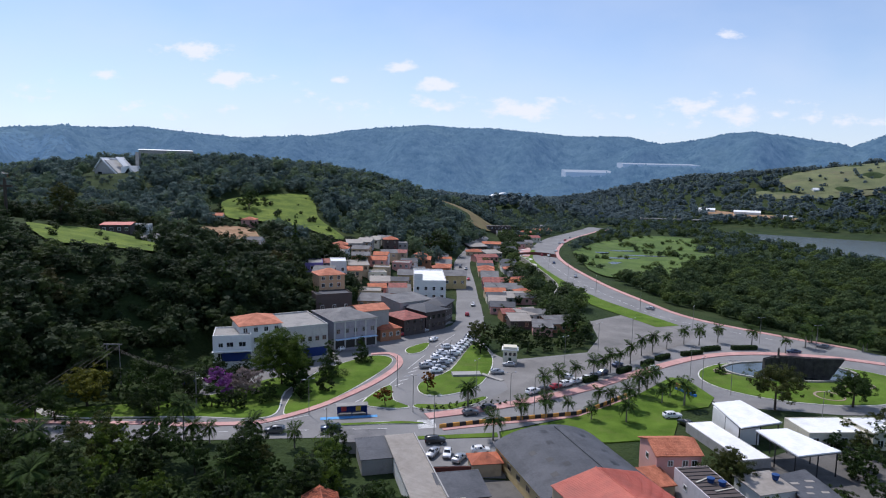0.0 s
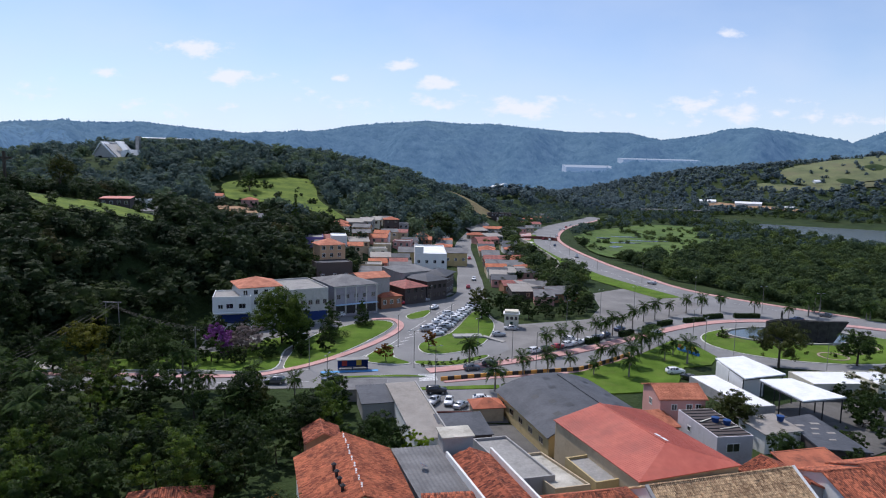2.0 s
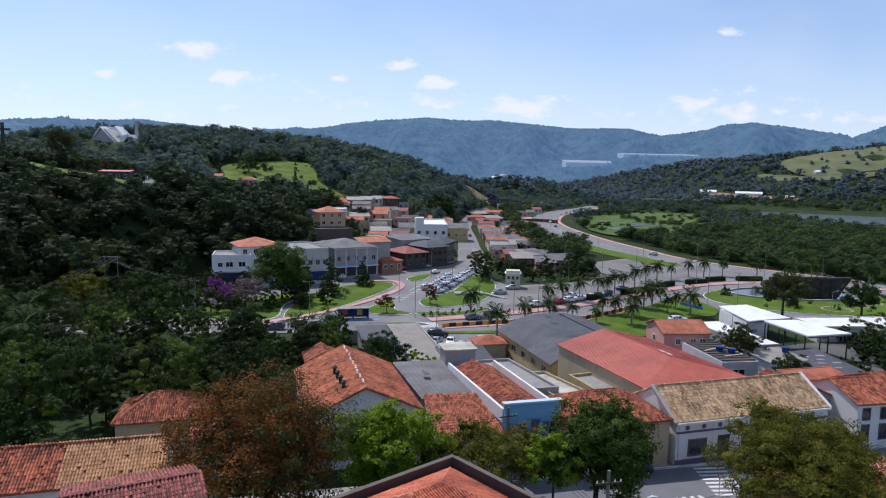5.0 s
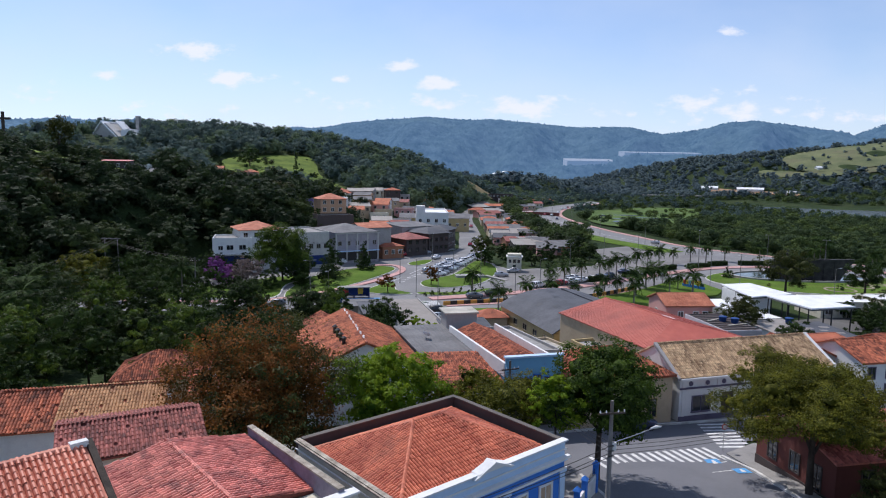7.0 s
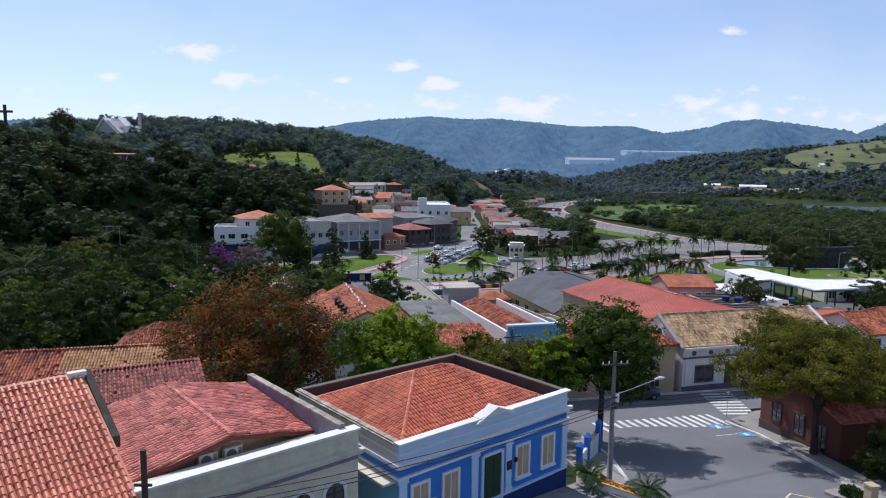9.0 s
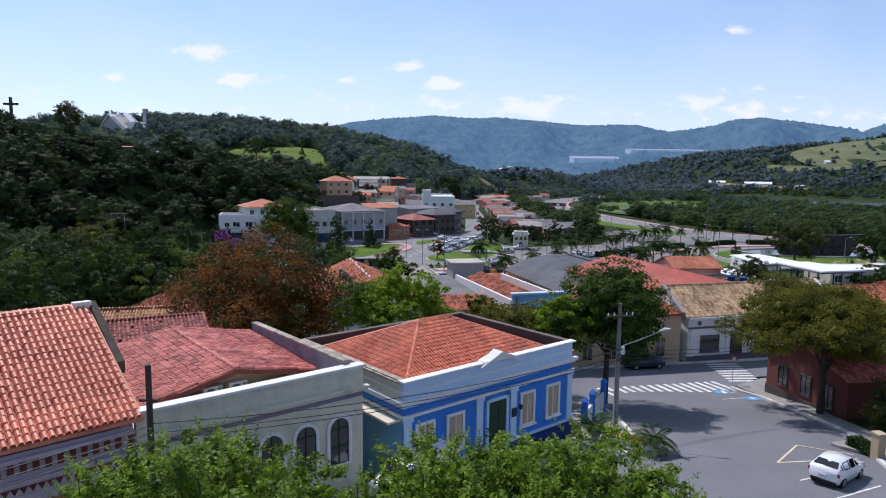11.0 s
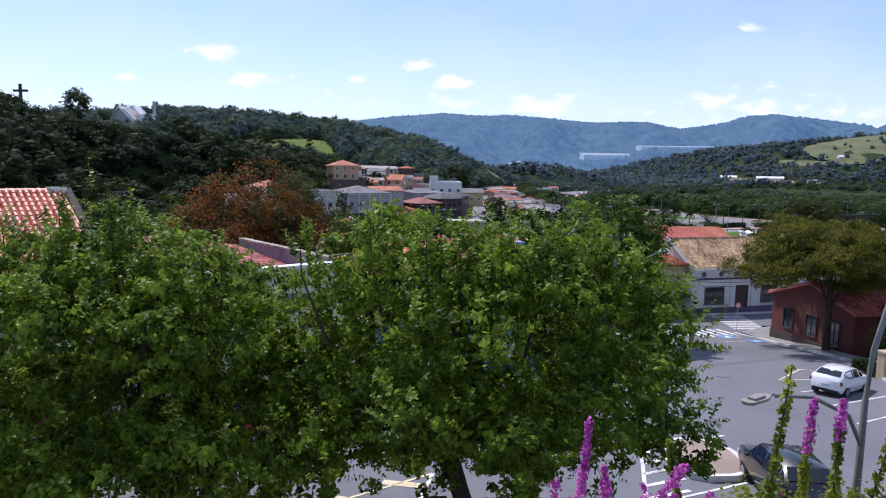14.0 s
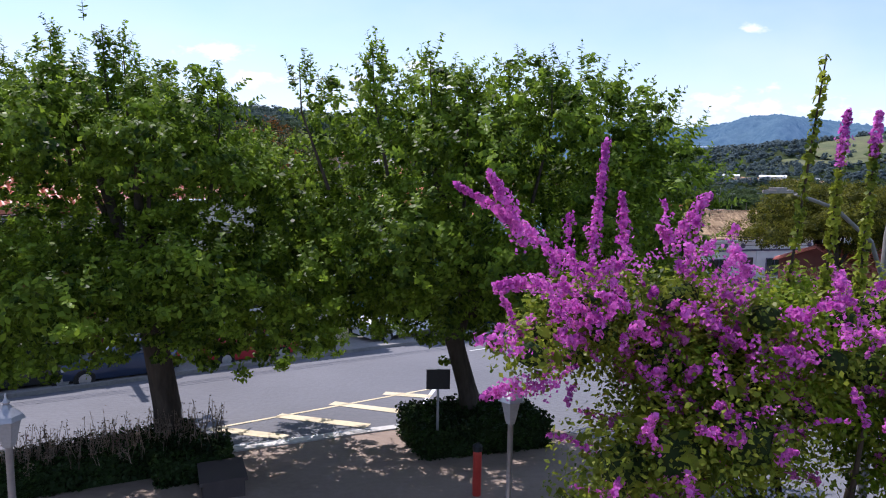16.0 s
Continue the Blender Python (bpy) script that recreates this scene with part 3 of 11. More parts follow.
# ---- roads, pavements, lawns ----
drape("road_lower", [(-118, 127), (-53, 133.4), (-26, 136.3), (-5, 137), (-5, 119), (13, 119), (13.5, 142), (34, 153), (50, 167), (66, 182), (70, 166), (76, 161), (100, 157),
                     (135, 158), (155, 178), (152, 210), (128, 236), (106, 259), (78, 272), (59, 256), (56, 229), (48, 210), (21, 199), (17, 206), (15, 218), (13, 240), (17.5, 262),
                     (5.5, 258), (7, 248), (-2.2, 236), (-16, 225), (-27, 215), (-44, 191), (-66, 170), (-64, 145), (-118, 139)], 0.05, ASPHALT_PALE, "pale grey sunbleached asphalt road junction", "road", step=9)
drape("road_street", ribbon_poly(spline([(10, 240), (11.4, 262), (12.2, 340), (12.6, 420), (22, 480), (34, 560)]), [14, 13, 12.5, 12] + [11] * 5 + [10] * 30), 0.07, ASPHALT_PALE, "narrow asphalt street climbing through the town", "road", step=12)
AVENUE = spline([(140, 214), (116, 236), (92, 266), (83, 300), (75, 350), (70.5, 440), (78, 508), (104, 600), (150, 700), (190, 790)], 6)
drape("road_avenue", ribbon_poly(AVENUE, [15, 16, 17, 18, 18.5, 19] + [19] * (len(AVENUE) - 6)), 0.09, ASPHALT_PALE, "pale asphalt avenue curving along the marsh", "road", step=12)
drape("pavement_avenue", ribbon_poly([(x + 11.2, y) for x, y in AVENUE[2:]], 2.6), 0.2, PAVE_RED, "faded red pavement beside the avenue", "pavement", thick=0.25, step=12)
drape("road_plaza", [(12, 161.5), (18.4, 171), (17.4, 186), (21.5, 197), (48, 209), (56.5, 228.6), (59.4, 255), (78, 271), (97, 238), (82, 221), (58.5, 199), (46, 184), (26.6, 164.8)], 0.11, ASPHALT_OLD,
      "tan worn open car park surface", "road", step=12)

kerb_islands = {
    "lawn_park": [(-36, 148), (-38, 163), (-35.4, 182), (-24, 198), (-17.5, 200.5), (-14.6, 194), (-20, 175.5), (-28, 158.5)],
    "lawn_slope": [(-112, 142), (-62, 146), (-44, 146), (-38.5, 150), (-40, 165), (-37, 180), (-47, 175), (-63, 158)],
    "lawn_island": [(-5.7, 174), (-4.4, 165.2), (1.7, 165), (10.2, 172.8), (15.1, 188.5), (16.2, 203.7), (12.8, 217), (9.8, 214), (2.6, 187)],
    "lawn_triangle": [(-19.5, 158.4), (-13.6, 172.6), (-11.6, 161), (-7.3, 155.7), (-13.5, 154.6)],
    "lawn_strip": [(-6, 157.8), (3.1, 158.4), (11.4, 164.6), (11.3, 161.8), (3.1, 154.6), (-5.2, 154.9)],
    "lawn_drop": [(-11.6, 208.1), (-8.5, 214), (-3.9, 217.3), (-5.5, 207.2), (-9.8, 203)],
    "lawn_median": [(-24, 143.8), (-10, 146.4), (-4, 146), (-4, 145.3), (-12, 144.6), (-24, 142.8)],
    "lawn_roundabout": [(105 + 30 * math.cos(t * math.pi / 8), 183.5 + 20 * math.sin(t * math.pi / 8)) for t in range(16)],
}
for nm, pts in kerb_islands.items():
    outline = loop(pts, 4)
    drape(nm + "_kerb", outline, 0.20, KERB_WHITE, "whitewashed concrete kerb round a lawn", "kerb", thick=0.25, step=12)
    mid = Vector((sum(p[0] for p in outline) / len(outline), sum(p[1] for p in outline) / len(outline)))
    inner = [tuple(Vector(p) + (mid - Vector(p)).normalized() * 0.35) for p in outline]
    drape(nm, inner, 0.25, LAWN, "mown green lawn inside a kerb", "lawn", step=6)
drape("lawn_hillside", [(13.8, 141), (34, 152.4), (51, 167), (66.5, 184.5), (70.5, 183.5), (72.4, 167.7), (68, 160.5), (60, 157.5), (52, 140), (38, 137), (14, 134)], 0.22, LAWN, "mown green lawn with palms", "lawn", thick=0.3, step=6)
drape("lawn_avenue", ribbon_poly(spline([(88, 250), (70, 300), (62, 350), (57, 420), (58, 460), (66, 505)]), 11), 0.2, LAWN, "green verge below the avenue", "lawn", step=12)
drape("pavement_terrace", loop([(55, 470), (57, 500), (68, 516), (66, 492), (61, 462)], 4), 0.34, PAVE_RED, "reddish paved terrace beside the avenue", "pavement", thick=0.3, step=12)
drape("path_terrace", ribbon_poly(spline([(52, 404), (60, 420), (53, 434), (61, 448), (54, 462), (63, 478), (57, 492), (67, 508)]), 1.6), 0.42, KERB_WHITE, "pale path winding down the verge", "path", thick=0.3, step=12)
drape("lawn_lot", [(-4.6, 138), (13, 141), (13, 138.6), (-4.6, 136.4)], 0.2, LAWN, "narrow grass strip above the parking lot", "lawn", thick=0.2, step=6)

drape("pavement_park", ribbon_poly(spline([(-60, 141.4), (-44, 143.2), (-37.5, 146.6), (-29, 155.6), (-19.6, 171), (-13.3, 187), (-12.6, 196.5), (-16, 203), (-22, 202)]), 2.0), 0.27, PAVE_RED, "red painted pavement curving round the park lawn", "pavement", thick=0.3, step=9)
drape("pavement_palms", ribbon_poly(spline([(-3, 150), (11.3, 156), (26.3, 164.3), (41.6, 174.4), (57.8, 188), (83, 206.6), (104, 212.8), (126.5, 210), (141, 203)]), 3.4), 0.27, PAVE_RED, "red painted pavement along the palm row", "pavement", thick=0.3, step=9)
drape("pavement_left", ribbon_poly([(-118, 140.5), (-84, 141.2), (-62, 142.2)], 1.8), 0.24, PAVE_RED, "red painted pavement along the road", "pavement", thick=0.25, step=9)
drape("pavement_shops", ribbon_poly(spline([(-66, 172.5), (-46, 194), (-29, 218), (-17, 228), (-4, 238.5), (3.5, 250)]), 2.4), 0.24, PAVE_GREY, "grey pavement in front of the shops", "pavement", thick=0.25, step=9)

# pond in the roundabout
pond_poly = [(105 + 19 * math.cos(t * math.pi / 16), 192.5 + 9.5 * math.sin(t * math.pi / 16)) for t in range(32)]
rim = Build()
for t in range(32):
    a, b = pond_poly[t], pond_poly[(t + 1) % 32]
    c, e = [(105 + (p[0] - 105) * 1.05, 192.5 + (p[1] - 192.5) * 1.08) for p in (a, b)]
    rim.prism([a, b, e, c], -2.2, -1.55)
solid("pond_rim", rim, CONCRETE, "round concrete rim of the pond", "pond rim")
solid("water", Build().prism(pond_poly, -2.0, -1.8), WATER, "still greenish pond water", "water")

# lake and marsh behind the avenue
LAKE = loop([(318, 815), (382, 828), (440, 775), (560, 720), (900, 720), (900, 380), (520, 390), (372, 440), (342, 500), (338, 583), (330, 688)], 4)
solid("lake", Build().prism(LAKE, -9.5, -6.9), LAKE_WATER, "grey-brown calm lake", "water")
MARSH_EDGE = loop([(97, 372), (91, 400), (93, 426), (96, 470), (100, 500), (112, 528), (128, 570), (150, 615), (178, 655), (222, 700), (262, 672), (240, 628), (250, 590), (214, 560), (226, 520), (186, 488), (196, 452), (158, 432), (150, 398), (122, 392)], 4)
drape("marsh", MARSH_EDGE, 0.8, MARSH, "bright green marsh grass", "marsh", step=14)
for cx, cy, rx, ry in ((128, 492, 20, 5), (118, 462, 9, 6), (160, 512, 16, 4), (150, 545, 14, 3), (122, 520, 10, 4)):
    solid("marsh_pool", Build().prism([(cx + rx * math.cos(t) * (1 + 0.2 * math.sin(3 * t)), cy + ry * math.sin(t) * (1 + 0.3 * math.sin(2 * t + cx))) for t in [k * math.pi / 8 for k in range(16)]], lambda x, y: hz_ground(x, y) - 1, lambda x, y: hz_ground(cx, cy) + 1.0), LAKE_WATER, "pale puddle in the marsh", "water")

# fields and bare soil on the hills
drape("meadow_hill", loop([(-149, 442), (-136, 469), (-106, 500), (-92, 470), (-82, 432), (-57, 382), (-66, 378), (-86, 398), (-110, 402), (-132, 402)], 4), 0.9, MEADOW, "sunlit bright green hillside meadow", "meadow", step=8)
drape("meadow_near", loop([(-158, 248), (-150, 272), (-140, 280), (-132, 280), (-112, 274), (-107, 252), (-114, 236), (-124, 221), (-130, 215)], 4), 0.9, MEADOW, "sunlit bright green grass slope below houses", "meadow", step=5)
drape("field_soil", loop([(-134, 366), (-112, 377), (-98, 350), (-84, 320), (-78, 304), (-88, 300), (-106, 312), (-122, 330)], 4), 0.9, SOIL, "pale brown bare soil terrace", "soil", step=6)
drape("slope_soil", loop([(-40, 690), (-16, 620), (14, 580), (40, 592), (52, 660), (20, 740), (-24, 735)], 4), 1.2, SOIL_GRASS, "reddish brown grassy slope", "soil", step=10)
drape("right_hill_grass", loop([(540, 1010), (575, 985), (660, 975), (900, 950), (1000, 1000), (900, 1120), (700, 1150), (560, 1100)], 4), 2.0, PASTURE, "olive green pasture on the hill", "meadow", step=22)
drape("hill_scar_soil", loop([(500, 1040), (540, 1000), (590, 985), (640, 970), (620, 955), (560, 965), (500, 990), (470, 1020)], 4), 1.6, PASTURE, "dry brownish grass on the hill", "meadow", step=22)
drape("quarry_soil", loop([(385, 975), (414, 938), (466, 884), (470, 850), (430, 892), (378, 924)], 4), 1.5, SOIL, "pale earth of a works yard", "soil", step=14)

# the square in front and its streets
drape("road_square", [(-34, 0.5), (-12.3, 19.9), (-2.9, 28.8), (7.5, 38), (13.2, 43.6), (13.4, 50), (12.5, 55.5), (0, 54), (-30, 46), (-34, 55), (0, 63.6), (18, 68.2), (33, 71.6), (62, 80), (64, 73.6),
                      (45, 68), (32, 65.4), (30.6, 63.4), (28.3, 61.8), (29.2, 58), (29.6, 50), (29.6, 45), (28.4, 42), (27.2, 37.2), (25.6, 30), (24, 22), (22, 10), (20, -12), (-34, -12)], 0.06, ASPHALT, "smooth dark grey asphalt of the square", "road", step=2.5)
drape("pavement_house", [(-34, 0.5), (-12.3, 19.9), (-2.9, 28.8), (7.5, 38), (13.2, 43.6), (13.4, 50), (12.5, 55.5), (9, 54), (10.2, 46.5), (9.6, 43.4), (-2.3, 32.9), (-12, 24.8), (-36, 3)], 0.20, PAVE_GREY, "grey pavement before the painted houses", "pavement", thick=0.25, step=2.5)
drape("pavement_row", ribbon_poly([(-34, 56.2), (0, 64.7), (18, 69.3), (33, 72.7), (64, 81.5)], 2.2), 0.20, PAVE_GREY, "grey pavement along the row of houses", "pavement", thick=0.25, step=2.5)
drape("pavement_corner", [(64, 72.5), (45, 67), (32, 64.4), (30.6, 63.4), (28.3, 61.8), (29.2, 58), (29.6, 50), (29.6, 45), (31.2, 45), (31.4, 58), (33, 63), (46, 65), (64, 70.4)], 0.20, PAVE_GREY, "grey pavement round the brick red house", "pavement", thick=0.25, step=2.5)
drape("pavement_garden", [(29.6, 45), (28.4, 42), (27.2, 37.2), (25.6, 30), (24, 22), (22, 10), (32, 10), (32, 45)], 0.20, PAVE_GREY, "grey pavement with a planted border", "pavement", thick=0.25, step=2.5)
drape("pavement_plaza", [(-26, -4), (-14.6, 5.8), (-6.2, 13.2), (-4.4, 14.6), (0.2, 17.3), (2.8, 18.4), (5.2, 16.6), (6.6, 10), (7.4, -8), (-26, -8)], 0.20, PAVE_PINK, "pinkish paving of the raised garden square", "pavement", thick=0.3, step=2.5)
for line, wd in (([(27.6, 61.2), (29, 57.8), (29.4, 50), (29.4, 45), (28.2, 42), (27, 37.2), (25.4, 30)], 0.3), ([(-34, 57.2), (0, 63.6), (18, 68.2), (33, 71.6), (64, 80.3)], 0.3), ([(-4.4, 14.6), (0.2, 17.3), (2.8, 18.4)], 0.28), ([(13.3, 43.6), (13.5, 50), (12.6, 55.5)], 0.3)):
    drape("kerb", ribbon_poly(line, wd), 0.24, KERB_WHITE, "whitewashed stone kerb", "kerb", thick=0.3, step=2.5)


drape("pavement_yard", [(3, 92), (20, 97), (16, 118), (0.5, 119), (1, 104)], 0.05, YARD, "dark concrete yard between the warehouses", "pavement", step=6)


def stripe(p, q, width, material, name, label, off=0.074):
    return drape(name, ribbon_poly([p, q], width), off, material, label, "road marking", step=4)


def lerp2(p, q, t):
    return (p[0] + (q[0] - p[0]) * t, p[1] + (q[1] - p[1]) * t)


def zebra(a, b, c, e, n, width):
    """Stripes across from line a-b to line c-e."""
    for k in range(n):
        t = (k + 0.5) / n
        stripe(lerp2(a, b, t), lerp2(c, e, t), width, PAINT_WHITE, "crosswalk_stripe", "white painted crosswalk stripe")


zebra((14.2, 60.4), (27.0, 63.5), (15.2, 57.6), (28.2, 60.6), 15, 0.42)
zebra((28.6, 70.4), (28.4, 63.2), (32.2, 70.8), (31.6, 63.4), 8, 0.42)
for a, b, wd in (((-6.0, 16.3), (0.7, 22.2), 0.12), ((-4.7, 15.3), (0.1, 17.9), 0.14), ((0.1, 17.9), (0.7, 22.2), 0.14), ((-6.0, 16.3), (-4.7, 15.3), 0.12)):
    stripe(a, b, wd, PAINT_YELLOW if wd < 0.13 else PAINT_WHITE, "parking_line", "faded painted parking line")
for a, b in (((-5.2, 17.0), (-3.0, 16.4)), ((-3.8, 18.4), (-1.0, 17.6)), ((-2.5, 19.9), (0.2, 19.0)), ((-1.0, 21.3), (0.6, 21.0))):
    stripe(a, b, 0.42, PAINT_YELLOW, "hatch_stripe", "faded yellow hatched no-parking stripe")
for k in range(6):
    y0 = 35.6 - 3.0 * k
    stripe((20.6 - 0.25 * k, y0), (25.6 - 0.75 * k, y0 + 2.4), 0.13, PAINT_WHITE, "parking_line", "white painted parking line")
for a, b in (((20.8, 38.6), (23.9, 42.2)), ((23.9, 42.2), (26.6, 40.4)), ((20.8, 38.6), (26.4, 39.6))):
    stripe(a, b, 0.13, PAINT_YELLOW, "yellow_line", "yellow painted triangle on the asphalt")
for k in range(4):
    stripe((7.6 + 0.5 * k, 17.5 + 2.6 * k), (11.6 + 0.5 * k, 19.6 + 2.6 * k), 0.13, PAINT_WHITE, "parking_line", "white painted parking line")
for cx, cy in ((26.3, 59.8), (28.0, 57.6)):
    drape("disabled_bay_mark", [(cx - 0.7, cy - 0.8), (cx + 0.7, cy - 0.6), (cx + 0.6, cy + 0.8), (cx - 0.8, cy + 0.6)], 0.09, PAINT_BLUE, "blue painted disabled parking mark", "road marking")
    drape("wheelchair_mark", [(cx - 0.2, cy - 0.4), (cx + 0.3, cy - 0.3), (cx + 0.1, cy + 0.45), (cx - 0.15, cy + 0.4)], 0.10, PAINT_WHITE, "white wheelchair symbol patch on blue", "road marking")
for a, b in (((24.2, 59.0), (27.6, 60.0)), ((25.0, 57.0), (29.0, 58.4)), ((2.0, 29.4), (5.4, 32.6))):
    stripe(a, b, 0.12, PAINT_WHITE, "bay_line", "white painted bay line")
zebra((-5.2, 147.6), (-4.6, 142.4), (-1.2, 148.4), (-0.6, 143.4), 8, 0.4)
for k in range(9):
    stripe(lerp2((-60, 137), (-8, 142.6), k / 9), lerp2((-60, 137), (-8, 142.6), k / 9 + 0.04), 0.16, PAINT_WHITE, "lane_line", "white lane line", 0.08)
for pts in ([(-40, 143), (-24.3, 153.5), (-14.8, 168.8), (-9.8, 186.7), (-1.9, 212.4), (9.3, 241.4)], AVENUE[4:34]):
    for k in range(0, len(pts) - 1, 1):
        stripe(pts[k], lerp2(pts[k], pts[k + 1], 0.6), 0.18, PAINT_WHITE, "lane_line", "white lane line", 0.12)
for k in range(5):
    stripe((-12.2 + 1.0 * k, 172 + 4.0 * k), (-10.2 + 1.2 * k, 174 + 4.2 * k), 0.25, PAINT_WHITE, "chevron_line", "white painted chevron line", 0.08)

# ---- buildings ----
mesh_cache = {}


def cached(key, make, material):
    if key not in mesh_cache:
        mesh_cache[key] = make().mesh(key[0], material)
    return mesh_cache[key]


def frame_build(w, h, t=0.1, proud=0.08):
    b = Build()
    b.box(-t, -proud, -t, w + t, 0, 0).box(-t, -proud, h, w + t, 0, h + t)
    b.box(-t, -proud, 0, 0, 0, h).box(w, -proud, 0, w + t, 0, h)
    return b.box(w / 2 - 0.03, -proud * 0.7, 0, w / 2 + 0.03, 0, h)


def pane_build(w, h):
    return Build().box(0, -0.02, 0, w, 0.05, h)


def window(parent, m, w, h, frame_mat, pane_mat, name="window", sill=False):
    fr = new(name, cached((name, round(w, 2), round(h, 2), frame_mat.name), lambda: frame_build(w, h), frame_mat))
    fr.parent, fr.matrix_local = parent, m
    pa = new("pane", cached(("pane", round(w, 2), round(h, 2), pane_mat.name), lambda: pane_build(w, h), pane_mat))
    pa.parent = fr
    if sill:
        si = new("window_sill", cached(("window_sill", round(w, 2), frame_mat.name), lambda: Build().box(-0.15, -0.18, -0.16, w + 0.15, 0, -0.08), frame_mat))
        si.parent = fr
    return fr


def on_face(face, u, z, w, d):
    return {"F": pose(u, 0, z), "B": pose(w - u, d, z, 0, 0, 180), "L": pose(0, d - u, z, 0, 0, -90), "R": pose(w, u, z, 0, 0, 90)}[face]


def inside(p, poly):
    x, y = p
    c = False
    for i in range(len(poly)):
        (x0, y0), (x1, y1) = poly[i], poly[i - 1]
        if (y0 > y) != (y1 > y) and x < (x1 - x0) * (y - y0) / (y1 - y0) + x0:
            c = not c
    return c


def tile_shape(w, l, rise):
    """One barrel tile: along x the arch, along y the slope, its lower edge lifted."""
    pr = [(-w * 0.50, 0.0), (-w * 0.43, 0.006), (-w * 0.36, rise * 0.55), (-w * 0.16, rise * 0.96), (w * 0.12, rise * 0.98), (w * 0.34, rise * 0.60), (w * 0.42, 0.006), (w * 0.50, 0.0)]
    v = [(x, 0, z + 0.022) for x, z in pr] + [(x * 0.96, l * 1.07, z * 0.88) for x, z in pr] + [(x, 0.004, z * 0.86 - 0.01) for x, z in pr]
    return v, [(i, i + 1, i + 9, i + 8) for i in range(7)] + [(i + 1, i, i + 16, i + 17) for i in range(7)]


def tiles(b, corners, w=0.26, l=0.44, rise=0.115, seed=1, loose=None, missing=0.0):
    """Rows of barrel tiles on a flat roof face; corners[0] to corners[1] is the eave."""
    rng = random.Random(seed)
    c = [Vector(p) for p in corners]
    a = (c[1] - c[0]).normalized()
    n = a.cross(c[-1] - c[0]).normalized()
    if n.z < 0:
        n = -n
    up = n.cross(a)
    if up.z < 0:
        up = -up
    flat = [((p - c[0]).dot(a), (p - c[0]).dot(up)) for p in c]
    tv, tf = tile_shape(w, l, rise)
    lo, hi = min(p[0] for p in flat), max(p[0] for p in flat)
    top = max(p[1] for p in flat)
    for j in range(int(top / l) + 1):
        for i in range(int((hi - lo) / w) + 1):
            x, y = lo + (i + 0.5) * w, j * l
            if not inside((x, y + l * 0.5), flat) or rng.random() < missing:
                continue
            o = c[0] + a * (x + rng.uniform(-0.012, 0.012)) + up * (y + rng.uniform(-0.03, 0.03)) + n * rng.uniform(0.0, 0.02)
            if loose is not None and len(yield_tiles) < 300 and loose(o):
                yield_tiles.append((o, a, up, n))
                continue
            b.add([o + a * p[0] + up * p[1] + n * p[2] for p in tv], tf)
    return b


yield_tiles = []


def ridge_caps(b, p, q, r=0.13, l=0.4):
    p, q = Vector(p), Vector(q)
    n = max(1, int((q - p).length / l))
    d = (q - p) / n
    side = d.cross(Vector((0, 0, 1))).normalized()
    up = side.cross(d).normalized()
    for k in range(n):
        o = p + d * k
        ring = [(-1, -0.2), (-0.7, 0.5), (0, 0.85), (0.7, 0.5), (1, -0.2)]
        v = [o + side * x * r * 1.05 + up * (z * r + 0.02) for x, z in ring] + [o + d * 1.08 + side * x * r * 0.95 + up * z * r for x, z in ring]
        b.add(v, [(i, i + 1, i + 6, i + 5) for i in range(4)])
    return b


def sheet(b, corners, pitch=0.45, rise=0.05):
    """Ribbed roof sheets on a face; corners[0] to corners[1] is the eave."""
    c = [Vector(p) for p in corners]
    a = (c[1] - c[0]).normalized()
    n = max(2, int((c[1] - c[0]).length / pitch))
    nrm = a.cross(c[3] - c[0]).normalized()
    if nrm.z < 0:
        nrm = -nrm
    v = []
    for k in range(n + 1):
        t = k / n
        o = nrm * (rise if k % 2 else 0.0)
        v += [c[0].lerp(c[1], t) + o, c[3].lerp(c[2], t) + o]
    return b.add(v, [(2 * k, 2 * k + 2, 2 * k + 3, 2 * k + 1) for k in range(n)])


